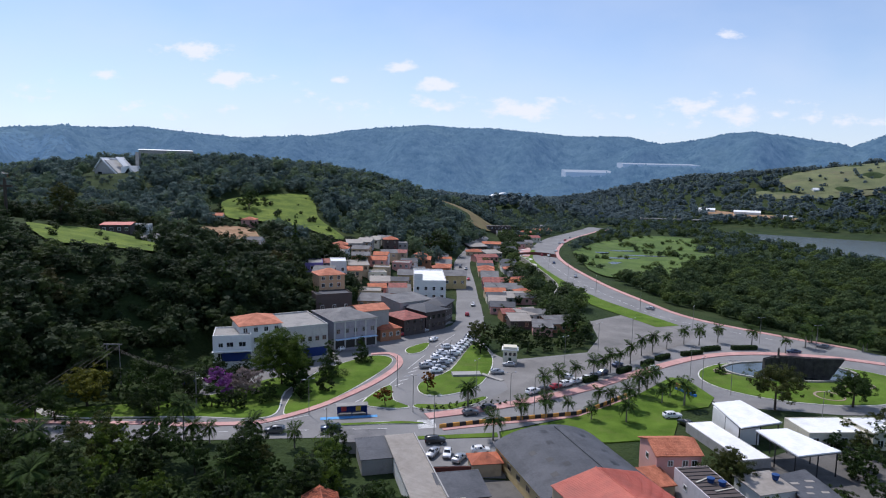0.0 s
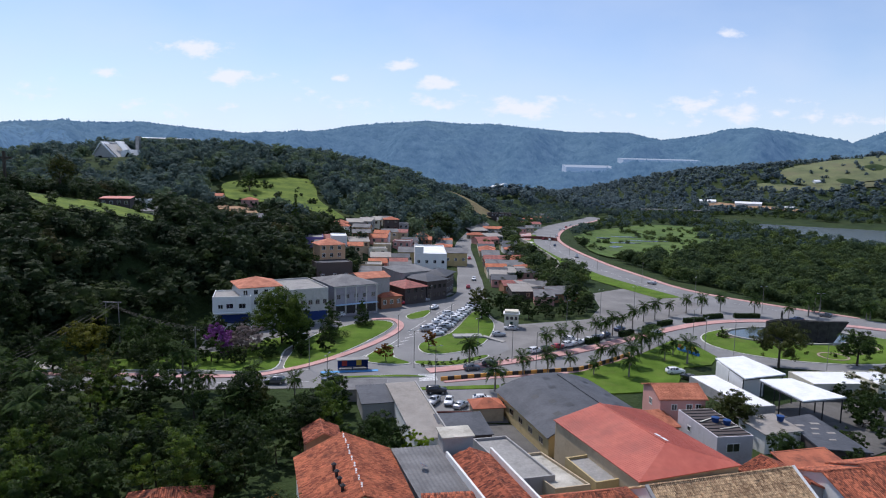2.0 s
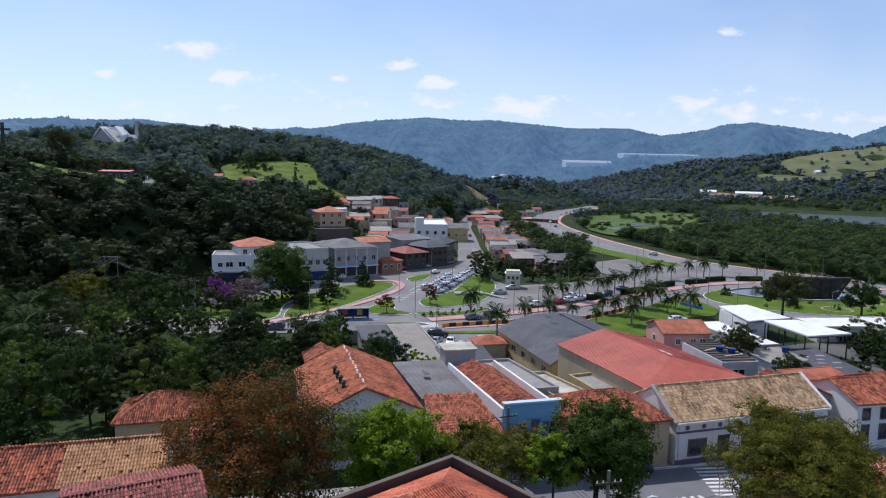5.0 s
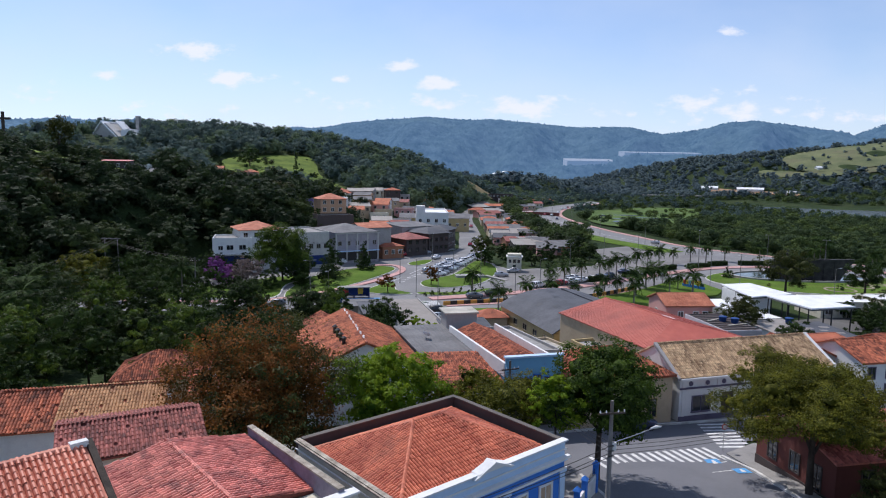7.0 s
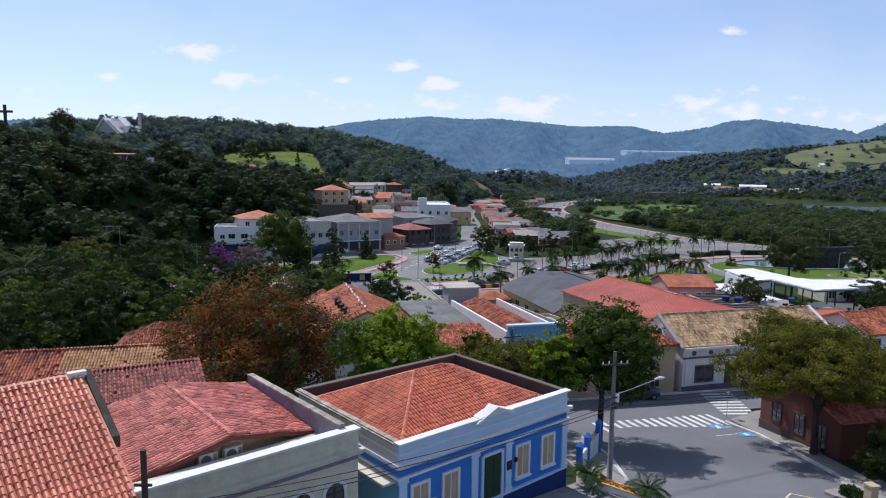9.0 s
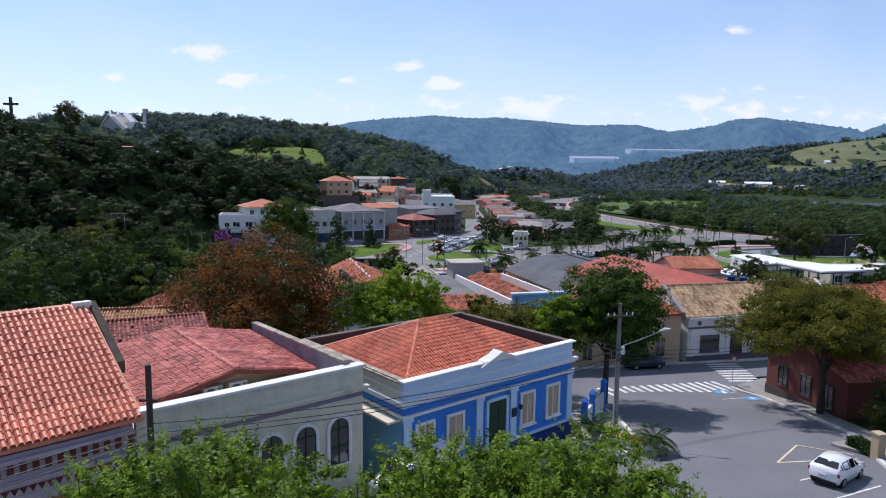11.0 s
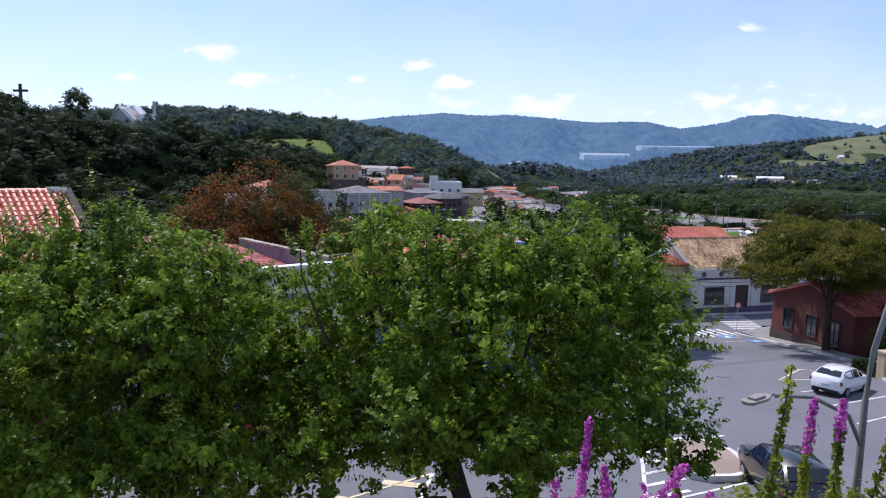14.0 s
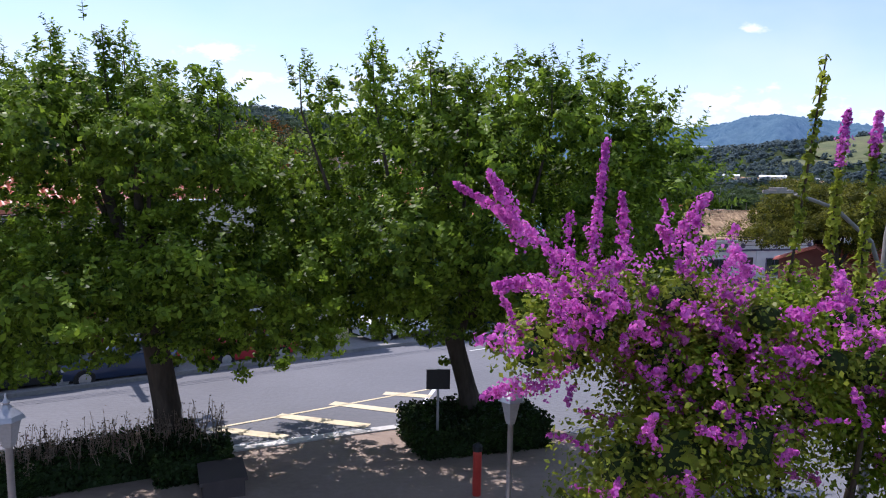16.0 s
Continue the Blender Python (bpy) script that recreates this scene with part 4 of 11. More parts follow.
def house(name, label, x, y, z, rz, w, d, h, wall, roof="flat", roof_mat=None, rise=1.5, over=0.35, skew=0.0, windows=(), frame_mat=None, pane_mat=None, tiled=False, category="house", group="",
          ridge="x", skirt=1.5, missing=0.0, roof_label="", parapet=0.5, sill=False, second=None):
    """A block with a roof: origin at the front-left corner, x along the front, y into the depth; skew leans the sides."""
    th = thing(name, label, category, pose(x, y, z, 0, 0, rz), group)
    S = lambda u, v, k: (u + skew * v, v, k)
    b = Build()
    pts = [S(0, 0, 0), S(w, 0, 0), S(w, d, 0), S(0, d, 0)]
    plan = [(p[0], p[1]) for p in pts]
    b.prism(plan, -skirt, h)
    roof_mat = roof_mat or FLAT_ROOF
    r = Build()
    if roof == "flat":
        part("wall", b, wall, th)
        t = 0.22
        for (u0, v0), (u1, v1) in (((0, 0), (w, t)), ((0, d - t), (w, d)), ((0, t), (t, d - t)), ((w - t, t), (w, d - t))):
            r.prism([S(u0, v0, 0)[:2], S(u1, v0, 0)[:2], S(u1, v1, 0)[:2], S(u0, v1, 0)[:2]], h, h + parapet)
        if parapet:
            part("parapet", r, wall, th)
        part("roof", Build().prism([S(t, t, 0)[:2], S(w - t, t, 0)[:2], S(w - t, d - t, 0)[:2], S(t, d - t, 0)[:2]], h + 0.01, h + 0.12), roof_mat, th, roof_label)
    else:
        o = over
        e = [S(-o, -o, h), S(w + o, -o, h), S(w + o, d + o, h), S(-o, d + o, h)]
        if roof == "shed":
            faces = [[e[0], e[1], S(w + o, d + o, h + rise), S(-o, d + o, h + rise)]]
            ends = [[S(w, 0, h), S(w, d, h), S(w, d, h + rise)], [S(0, 0, h), S(0, d, h + rise), S(0, d, h)], [S(0, d, h), S(0, d, h + rise), S(w, d, h + rise), S(w, d, h)]]
            caps = []
        elif ridge == "x":
            k = min(w, d) / 2 if roof == "hip" else -o
            p, q = S(k if roof == "hip" else -o, d / 2, h + rise), S(w - k if roof == "hip" else w + o, d / 2, h + rise)
            faces = [[e[0], e[1], q, p], [e[2], e[3], p, q]]
            ends, caps = [], [(p, q)]
            if roof == "hip":
                faces += [[e[1], e[2], q], [e[3], e[0], p]]
                caps += [(e[0], p), (e[1], q), (e[2], q), (e[3], p)]
            else:
                ends = [[S(0, 0, h), S(0, d / 2, h + rise * 0.97), S(0, d, h)], [S(w, 0, h), S(w, d, h), S(w, d / 2, h + rise * 0.97)]]
        else:
            k = min(w, d) / 2
            p, q = S(w / 2, k if roof == "hip" else -o, h + rise), S(w / 2, d - k if roof == "hip" else d + o, h + rise)
            faces = [[e[3], e[0], p, q], [e[1], e[2], q, p]]
            ends, caps = [], [(p, q)]
            if roof == "hip":
                faces += [[e[0], e[1], p], [e[2], e[3], q]]
                caps += [(e[0], p), (e[1], p), (e[2], q), (e[3], q)]
            else:
                ends = [[S(0, 0, h), S(w, 0, h), S(w / 2, 0, h + rise * 0.97)], [S(0, d, h), S(w / 2, d, h + rise * 0.97), S(w, d, h)]]
        for g in ends:
            b.add(g, [tuple(range(len(g)))])
        part("wall", b, wall, th)
        for k, fc in enumerate(faces):
            low = [Vector(p) - Vector((0, 0, 0.12)) for p in fc]
            n = len(fc)
            r.add([*fc, *low], [tuple(range(n)), tuple(range(2 * n - 1, n - 1, -1))] + [(i, (i + 1) % n, n + (i + 1) % n, n + i) for i in range(n)])
        part("roof", r, roof_mat, th, roof_label)
        if tiled:
            t = Build()
            for k, fc in enumerate(faces):
                fc = [Vector(p) + Vector((0, 0, 0.02)) for p in fc]
                if second and k == 0:
                    a_, b_ = fc[0].lerp(fc[1], second[0]), fc[3].lerp(fc[2], second[0])
                    t2 = tiles(Build(), [a_, fc[1], fc[2], b_], seed=99, missing=missing * 0.4)
                    tagged(part("renewed_tiling", t2, second[1], th, "newer golden tan tiles"), kind="stuff")
                    fc = [fc[0], a_, b_, fc[3]]
                tiles(t, fc, seed=k + int(x * 7), missing=missing)
            for p, q in caps:
                ridge_caps(t, Vector(p) + Vector((0, 0, 0.05)), Vector(q) + Vector((0, 0, 0.05)))
            tagged(part("tiling", t, roof_mat, th), kind="stuff")
    for face, u, v, ww, hh in windows:
        window(th, on_face(face, u, v, w, d), ww, hh, frame_mat or WHITE, pane_mat or DARK_GLASS, sill=sill)
    return th


def grid_windows(face, length, floors, n, h=1.3, w=1.1, z0=1.0, storey=3.0):
    out = []
    for f_ in range(floors):
        for k in range(n):
            out.append((face, length * (k + 0.5) / n - w / 2, z0 + storey * f_, w, h))
    return out


# -- the blue house with the hipped roof behind parapets --
BH = thing("blue_house", "bright blue house with white trim and hipped clay roof", "house", pose(-2.1, 33.35, 3.3, 0, 0, 41.0))
W, D, H, P = 14.2, 11.4, 5.0, 6.05
part("wall", Build().prism([(0, 0), (W, 0), (W, D), (0, D)], -1.5, H - 0.02), BLUE_WALL, BH)
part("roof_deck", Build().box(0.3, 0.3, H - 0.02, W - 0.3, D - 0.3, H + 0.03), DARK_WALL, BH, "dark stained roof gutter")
part("side_wall", Build().box(-0.03, 0.1, -1.5, 0, D, H - 0.9), SKY_WALL, BH, "sky blue side wall")
part("plinth", Build().box(-0.06, -0.09, -1.5, W + 0.06, 0, 0.62), BLUE_DEEP, BH, "dark blue plinth")
part("string_course", Build().box(-0.09, -0.13, 0.62, W + 0.09, 0, 0.78), BLUE_TRIM, BH)
b = Build()
b.box(0, 0, H, W, 0.3, P)
part("parapet", b, BLUE_TRIM, BH, "pale blue painted parapet")
part("side_parapet", Build().box(0, 0.3, H, 0.3, D - 0.3, P - 0.1), CREAM, BH, "stained cream side parapet")
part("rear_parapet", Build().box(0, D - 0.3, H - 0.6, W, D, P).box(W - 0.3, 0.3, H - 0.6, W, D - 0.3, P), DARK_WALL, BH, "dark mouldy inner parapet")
cop = Build()
cop.box(-0.14, -0.20, P, W + 0.14, 0.32, P + 0.09)
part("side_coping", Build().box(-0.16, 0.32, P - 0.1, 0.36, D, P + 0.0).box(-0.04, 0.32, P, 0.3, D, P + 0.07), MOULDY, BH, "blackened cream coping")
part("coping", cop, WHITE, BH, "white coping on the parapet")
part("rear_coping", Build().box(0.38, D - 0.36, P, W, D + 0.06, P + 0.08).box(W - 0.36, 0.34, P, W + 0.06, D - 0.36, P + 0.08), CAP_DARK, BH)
for z0, z1, out, m_ in ((H - 0.16, H + 0.02, 0.30, WHITE), (H - 0.34, H - 0.17, 0.16, BLUE_TRIM), (H - 0.95, H - 0.80, 0.14, WHITE), (H + 0.42, H + 0.50, 0.08, WHITE)):
    part("cornice", Build().box(-out, -out, z0, W + out, 0, z1).box(-out, 0, z0, 0, D, z1), m_, BH)
part("side_ledge", Build().box(-0.9, 0.2, H - 1.15, -0.03, D, H - 1.02), CREAM, BH, "cream stained ledge")
for u in (-0.02, 5.35, 8.25, W - 0.5):
    part("pilaster", Build().box(u, -0.1, 0.78, u + 0.52, 0, H - 0.95).box(u - 0.08, -0.15, H - 1.2, u + 0.6, 0, H - 0.95).box(u - 0.08, -0.14, 0.78, u + 0.6, 0, 1.0), BLUE_TRIM, BH)
for u in (0.95, 3.2, 9.3, 11.75):
    fr = part("window", frame_build(1.05, 1.95, 0.16, 0.1), WHITE, BH)
    fr.matrix_local = pose(u, 0, 1.45)
    part("shutter", Build().box(0, -0.03, 0, 0.50, 0.02, 1.95), SHUTTER, fr, "tan wooden shutter")
    part("shutter", Build().box(0.55, -0.03, 0, 1.05, 0.02, 1.95), SHUTTER, fr)
    part("window_sill", Build().box(-0.22, -0.2, -0.2, 1.27, 0, -0.1), WHITE, fr)
dr = part("door", Build().box(6.35, -0.04, 0.1, 7.85, 0.02, 3.55), GREEN_DOOR, BH, "tall dark green double door")
part("door_frame", Build().box(6.15, -0.12, 0.0, 6.35, 0, 3.75).box(7.85, -0.12, 0.0, 8.05, 0, 3.75).box(6.15, -0.12, 3.55, 8.05, 0, 3.75), BLUE_TRIM, BH)
part("door_panel", Build().box(6.5, -0.07, 0.5, 7.0, -0.04, 1.6).box(7.2, -0.07, 0.5, 7.7, -0.04, 1.6).box(6.5, -0.07, 1.9, 7.0, -0.04, 3.2).box(7.2, -0.07, 1.9, 7.7, -0.04, 3.2), GREEN_DOOR, dr)
pd = Build()
pd.add([(5.8, -0.3, P + 0.12), (8.4, -0.3, P + 0.12), (7.1, -0.3, P + 0.5), (5.8, 0.4, P + 0.12), (8.4, 0.4, P + 0.12), (7.1, 0.4, P + 0.5)], [(0, 1, 2), (3, 5, 4), (0, 2, 5, 3), (2, 1, 4, 5), (0, 3, 4, 1)])
for sgn in (-1, 1):
    e0, e1 = 7.1 + sgn * 1.7, 7.1 + sgn * 1.45
    q = [(e0, -0.36, P - 0.1), (e1, -0.36, P - 0.16), (7.1, -0.42, P + 0.46), (7.1, -0.42, P + 0.62), (e0, 0.1, P - 0.1), (7.1, 0.4, P + 0.62)]
    pd.add(q, [(0, 1, 2, 3), (0, 3, 5, 4)] if sgn < 0 else [(3, 2, 1, 0), (4, 5, 3, 0)])
part("pediment", pd, WHITE, BH, "small white triangular pediment")
part("plaque", Build().box(8.32, -0.16, 2.2, 8.72, -0.1, 2.75), BLACK_METAL, BH, "small dark wall plaque")
part("wall_lamp", Build().lathe([(0, 0.03), (0.06, 0.1), (0.28, 0.12), (0.36, 0.03)], 8.95, -0.28, 2.6, 8), BLACK_METAL, BH)
rz0, rz1 = H + 0.4, H + 2.45
ea = [(0.5, 0.55, rz0), (W - 0.9, 0.55, rz0), (W - 0.9, D - 0.7, rz0), (0.5, D - 0.7, rz0)]
ap, aq = (5.9, 6.2, rz1), (8.3, 6.2, rz1)
bh_faces = [[ea[0], ea[1], aq, ap], [ea[1], ea[2], aq], [ea[2], ea[3], ap, aq], [ea[3], ea[0], ap]]
rb = Build()
for fc in bh_faces:
    rb.add(fc, [tuple(range(len(fc)))])
bh_roof = part("roof", rb, TILE_HIP, BH, "red clay tile hipped roof")
tb = Build()
for k, fc in enumerate(bh_faces):
    tiles(tb, fc, 0.23, 0.38, 0.14, seed=40 + k, loose=(lambda o: 2.6 < o.x < 8.0 and 0.5 < o.y < 4.6) if k == 0 else None)
for p, q in ((ea[0], ap), (ea[1], aq), (ea[2], aq), (ea[3], ap), (ap, aq)):
    ridge_caps(tb, Vector(p) + Vector((0, 0, 0.06)), Vector(q) + Vector((0, 0, 0.06)))
tagged(part("tiling", tb, TILE_HIP, BH), kind="stuff")
bh_loose = list(yield_tiles)
yield_tiles.clear()

# -- cream house with arched windows, the red roof behind it and the pink-tiled house --
CH = thing("cream_house", "cream plaster house with arched windows and white parapet", "house", pose(-12.6, 25.3, 4.0, 0, 0, 40.8))
part("wall", Build().box(0, 0, -1.5, 11.1, 3.0, 5.6), CREAM, CH)
part("parapet", Build().box(-0.02, -0.02, 5.6, 11.12, 0.35, 6.5), CREAM, CH)
part("coping", Build().box(-0.1, -0.12, 6.5, 11.2, 0.5, 6.62), WHITE, CH, "white coping")
part("cornice", Build().box(-0.1, -0.22, 5.25, 11.3, 0, 5.42).box(-0.1, -0.34, 5.42, 11.35, 0, 5.52), CREAM, CH, "stained cream cornice")
# grey strip colours in mould together with the shade under the overhang
part("stained_band", Build().box(0.0, -0.035, 4.95, 11.1, 0.0, 5.25), LILAC_WALL, CH, "grey mould-stained band under the cornice")
for u in (1.0, 3.2, 5.4, 7.2, 9.1):
    out = [(0, 0), (1.1, 0)] + [(0.55 + 0.55 * math.cos(t * math.pi / 8), 1.9 + 0.55 * math.sin(t * math.pi / 8)) for t in range(9)]
    big = [(-0.18, -0.1), (1.28, -0.1)] + [(0.55 + 0.73 * math.cos(t * math.pi / 8), 1.9 + 0.73 * math.sin(t * math.pi / 8)) for t in range(9)]
    fb = Build()
    n = len(out)
    fb.add([(x, -0.1, z) for x, z in big] + [(x, -0.1, z) for x, z in out] + [(x, 0, z) for x, z in big], [(i, (i + 1) % n, n + (i + 1) % n, n + i) for i in range(n)] + [(i, 2 * n + i, 2 * n + (i + 1) % n, (i + 1) % n) for i in range(n)])
    fr = part("window", fb, WHITE, CH)
    fr.matrix_local = pose(u, 0, 1.6)
    pn = Build()
    pn.add([(x, -0.03, z) for x, z in out], [tuple(range(n))])
    part("pane", pn, DARK_GLASS, fr)
    part("glazing_bar", Build().box(0.52, -0.07, 0, 0.58, -0.03, 2.4).box(0, -0.07, 0.9, 1.1, -0.03, 0.96).box(0, -0.07, 1.86, 1.1, -0.03, 1.92), GREEN_DOOR, fr)

RH = thing("red_roof_house", "low house with a faded red painted tile roof", "house", pose(-14.6, 26.6, 4.0, 0, 0, 40.8))
part("wall", Build().prism([(0.4, 1.6), (6.3, 1.6), (10.6, 1.6), (10.1, 8.8), (5.8, 8.8), (0.4, 8.8)], -1.5, lambda x, y: min(5.1 + 0.2145 * (x + 0.6), 6.58 - 0.194 * (x - 6.3)) - 0.22 + 0.076 * (y - 0.8)), BEIGE, RH, "beige rendered wall")
rr = [[(6.3, 0.8, 6.58), (5.7, 9.0, 7.2), (-1.2, 9.0, 5.75), (-0.6, 0.8, 5.1)], [(6.3, 0.8, 6.58), (11.1, 0.8, 5.65), (10.5, 9.0, 6.3), (5.7, 9.0, 7.2)]]
b = Build()
for fc in rr:
    low = [Vector(p) - Vector((0, 0, 0.14)) for p in fc]
    b.add([*fc, *low], [(0, 1, 2, 3), (7, 6, 5, 4), (0, 4, 5, 1), (1, 5, 6, 2), (2, 6, 7, 3), (3, 7, 4, 0)])
part("roof", b, TILE_RED, RH, "faded red painted roof")
t = Build()
for k, fc in enumerate(rr):
    tiles(t, [Vector(p) + Vector((0, 0, 0.01)) for p in ((fc[3], fc[2], fc[1], fc[0]) if k == 0 else (fc[1], fc[2], fc[3], fc[0]))], 0.23, 0.36, 0.125, seed=60 + k)
ridge_caps(t, Vector(rr[0][0]) + Vector((0, 0, 0.06)), Vector(rr[0][1]) + Vector((0, 0, 0.06)))
tagged(part("tiling", t, TILE_RED, RH), kind="stuff")
part("fascia", Build().add([(-0.6, 0.76, 5.12), (6.3, 0.76, 6.60), (6.3, 0.76, 6.36), (-0.6, 0.76, 4.88)], [(0, 3, 2, 1)]).add([(6.3, 0.76, 6.60), (11.1, 0.76, 5.67), (11.1, 0.76, 5.43), (6.3, 0.76, 6.36)], [(0, 3, 2, 1)]), BRICK_WALL, RH, "brick red fascia board")

for u, v, turn in ((4.7, 1.15, 0), (6.0, 1.15, 0)):
    ac = thing("air_conditioner", "white outdoor air conditioning unit on a wall", "air conditioner", RH.matrix_world @ pose(u, v, 5.15, 0, 0, turn), "air conditioners on the wall")
    part("casing", Build().box(0, 0, 0, 0.95, 0.38, 0.68), WHITE, ac)
    part("fan_grille", Build().tube([(0.36, -0.03, 0.34), (0.36, 0.0, 0.34)], 0.26, 16), METAL_GREY, ac)
    part("side_grille", Build().box(0.72, -0.02, 0.08, 0.9, 0, 0.6), GREY_WALL, ac)
    part("bracket", Build().box(0.1, 0, -0.1, 0.16, 0.75, 0).box(0.8, 0, -0.1, 0.86, 0.75, 0), STEEL, ac)

LW = thing("party_wall", "tall mouldy lilac party wall with stained coping", "wall", pose(-5.0, 32.4, 4.0, 0, 0, 131.4))
part("wall", Build().box(0, -0.15, -1.5, 11.0, 0.15, 6.75), LILAC_WALL, LW)
part("coping", Build().box(0, -0.2, 6.75, 11.0, 0.2, 6.85), MOULDY, LW)

PH = thing("pink_tile_house", "large house with a pink clay tile roof and dark wooden gable", "house", pose(-24.7, 12.85, 4.8, 0, 0, 45.0))
pw, pdp = 17.6, 6.8
part("wall", Build().prism([(-1.5, 0.6), (pw - 0.6, 0.6), (pw - 0.6, 13.2), (-1.5, 13.2)], -1.5, 5.6), RED_WALL, PH, "dull red painted wall")
part("gable_wall", Build().add([(pw - 0.6, 0.6, 5.6), (pw - 0.6, 13.2, 5.6), (pw - 0.6, pdp, 9.0)], [(0, 1, 2)]), WHITE, PH)
pf = [(-2, 0, 5.6), (pw, 0, 5.6), (pw, pdp, 9.2), (-2, pdp, 9.2)]
pk = [(pw, 13.8, 5.5), (-2, 13.8, 5.5), (-2, pdp, 9.2), (pw, pdp, 9.2)]
b = Build()
for fc in (pf, pk):
    low = [Vector(p) - Vector((0, 0, 0.16)) for p in fc]
    b.add([*fc, *low], [(0, 1, 2, 3), (7, 6, 5, 4), (0, 4, 5, 1), (1, 5, 6, 2), (2, 6, 7, 3), (3, 7, 4, 0)])
part("roof", b, TILE_PINK, PH, "faded pink clay tile roof")
part("verge_board", Build().add([(pw + 0.02, 3.1, 7.24), (pw + 0.34, 3.1, 7.24), (pw + 0.34, pdp + 0.1, 9.42), (pw + 0.02, pdp + 0.1, 9.42), (pw + 0.02, 3.1, 6.7), (pw + 0.34, 3.1, 6.7), (pw + 0.34, pdp + 0.1, 8.9), (pw + 0.02, pdp + 0.1, 8.9)],
                               [(0, 1, 2, 3), (0, 4, 5, 1), (1, 5, 6, 2), (3, 2, 6, 7), (0, 3, 7, 4)]), WOOD_DARK, PH, "dark weathered verge board")
part("eave_moulding", Build().box(-1, -0.05, 5.02, pw - 0.4, 0.6, 5.16).box(-1, 0.2, 5.16, pw - 0.4, 0.6, 5.3), LILAC_TRIM, PH, "greyish lilac eave moulding")
part("upper_band", Build().box(-1, 0.5, 4.16, pw - 0.5, 0.6, 5.02), LILAC_TRIM, PH, "greyish lilac band")
part("lower_moulding", Build().box(-1, 0.25, 4.0, pw - 0.5, 0.6, 4.16).box(-1, 0.4, 3.88, pw - 0.5, 0.6, 4.0), LILAC_TRIM, PH)
part("lower_band", Build().box(-1, 0.5, 3.1, pw - 0.5, 0.6, 3.5), LILAC_TRIM, PH, "greyish lilac band")
fz = Build()
for k in range(40):
    fz.box(0.2 + 0.42 * k, 0.46, 4.38, 0.42 + 0.42 * k, 0.5, 4.84)
tagged(part("frieze", fz, BRICK_WALL, PH, "dark red dashes on the lilac band"), kind="stuff")
fz = Build()
for k in range(56):
    u = 0.1 + 0.3 * k
    fz.add([(u, 0.47, 3.56), (u + 0.15, 0.47, 3.84), (u + 0.3, 0.47, 3.56), (u, 0.5, 3.5), (u + 0.3, 0.5, 3.5)], [(0, 2, 1), (0, 3, 4, 2)])
tagged(part("tooth_ornament", fz, LILAC_TRIM, PH, "pale toothed ornament"), kind="stuff")
for u in (4.5, 8.5, 12.5):
    fr = part("window", frame_build(1.2, 1.9, 0.15, 0.1), WHITE, PH)
    fr.matrix_local = pose(u, 0.6, 1.2)
    part("pane", pane_build(1.2, 1.9), DARK_GLASS, fr)
t = Build()
tiles(t, [Vector(p) + Vector((0, 0, 0.01)) for p in pf], 0.26, 0.39, 0.175, seed=71, loose=lambda o: 9.2 < o.x < 17.6 and 1.2 < o.y < 4.1)
ridge_caps(t, (-2, pdp, 9.25), (pw - 0.7, pdp, 9.25), 0.17)
tagged(part("tiling", t, TILE_PINK, PH), kind="stuff")
part("ridge_end", Build().box(pw - 0.7, pdp - 0.2, 9.15, pw + 0.1, pdp + 0.2, 9.45), WHITE, PH, "white mortar ridge end")
ph_loose = list(yield_tiles)
yield_tiles.clear()

WP = thing("wooden_pole", "dark wooden utility pole before the tiled house", "pole", pose(-11.5, 24.2, 4.2))
part("shaft", Build().tube([(0, 0, -0.5), (0, 0, 8.75)], [0.15, 0.12], 8), WOOD_DARK, WP)
part("crossbar", Build().box(-0.35, -0.16, 7.3, 0.35, -0.08, 7.4), WOOD_DARK, WP)

# -- houses behind, left --
house("long_roof_house", "long low house with a rust and tan tile roof", -42.0, 47.6, 1.2, 15.5, 19, 8.5, 5.0, WHITE, "gable", TILE_RUST, 2.0, 0.4, tiled=True, missing=0.08, second=(0.58, TILE_GOLD))
house("dark_roof_house", "low house with a dark red weathered tile roof", -23.4, 38.2, 2.5, 28, 8.4, 7.5, 6.6, WHITE, "gable", TILE_MAROON, 1.1, 0.3, tiled=True, missing=0.02)
house("garden_house", "small house with an old rust tile roof among trees", -36.5, 70.5, 0.0, 14, 9.5, 7.5, 3.6, BEIGE, "hip", TILE_RUST, 2.2, 0.4, tiled=True, missing=0.02)
house("garden_annexe", "low annexe with an old rust tile roof", -27.0, 68.0, 0.0, 14, 7.0, 4.0, 3.0, BEIGE, "shed", TILE_RUST, 0.9, 0.3, tiled=True)
house("orange_shed", "small orange brick shed with a rust tile roof", -19.5, 92.5, -1.2, 16, 5.0, 5.5, 5.6, ORANGE_WALL, "gable", TILE_RUST, 1.4, 0.3, tiled=True, ridge="y")

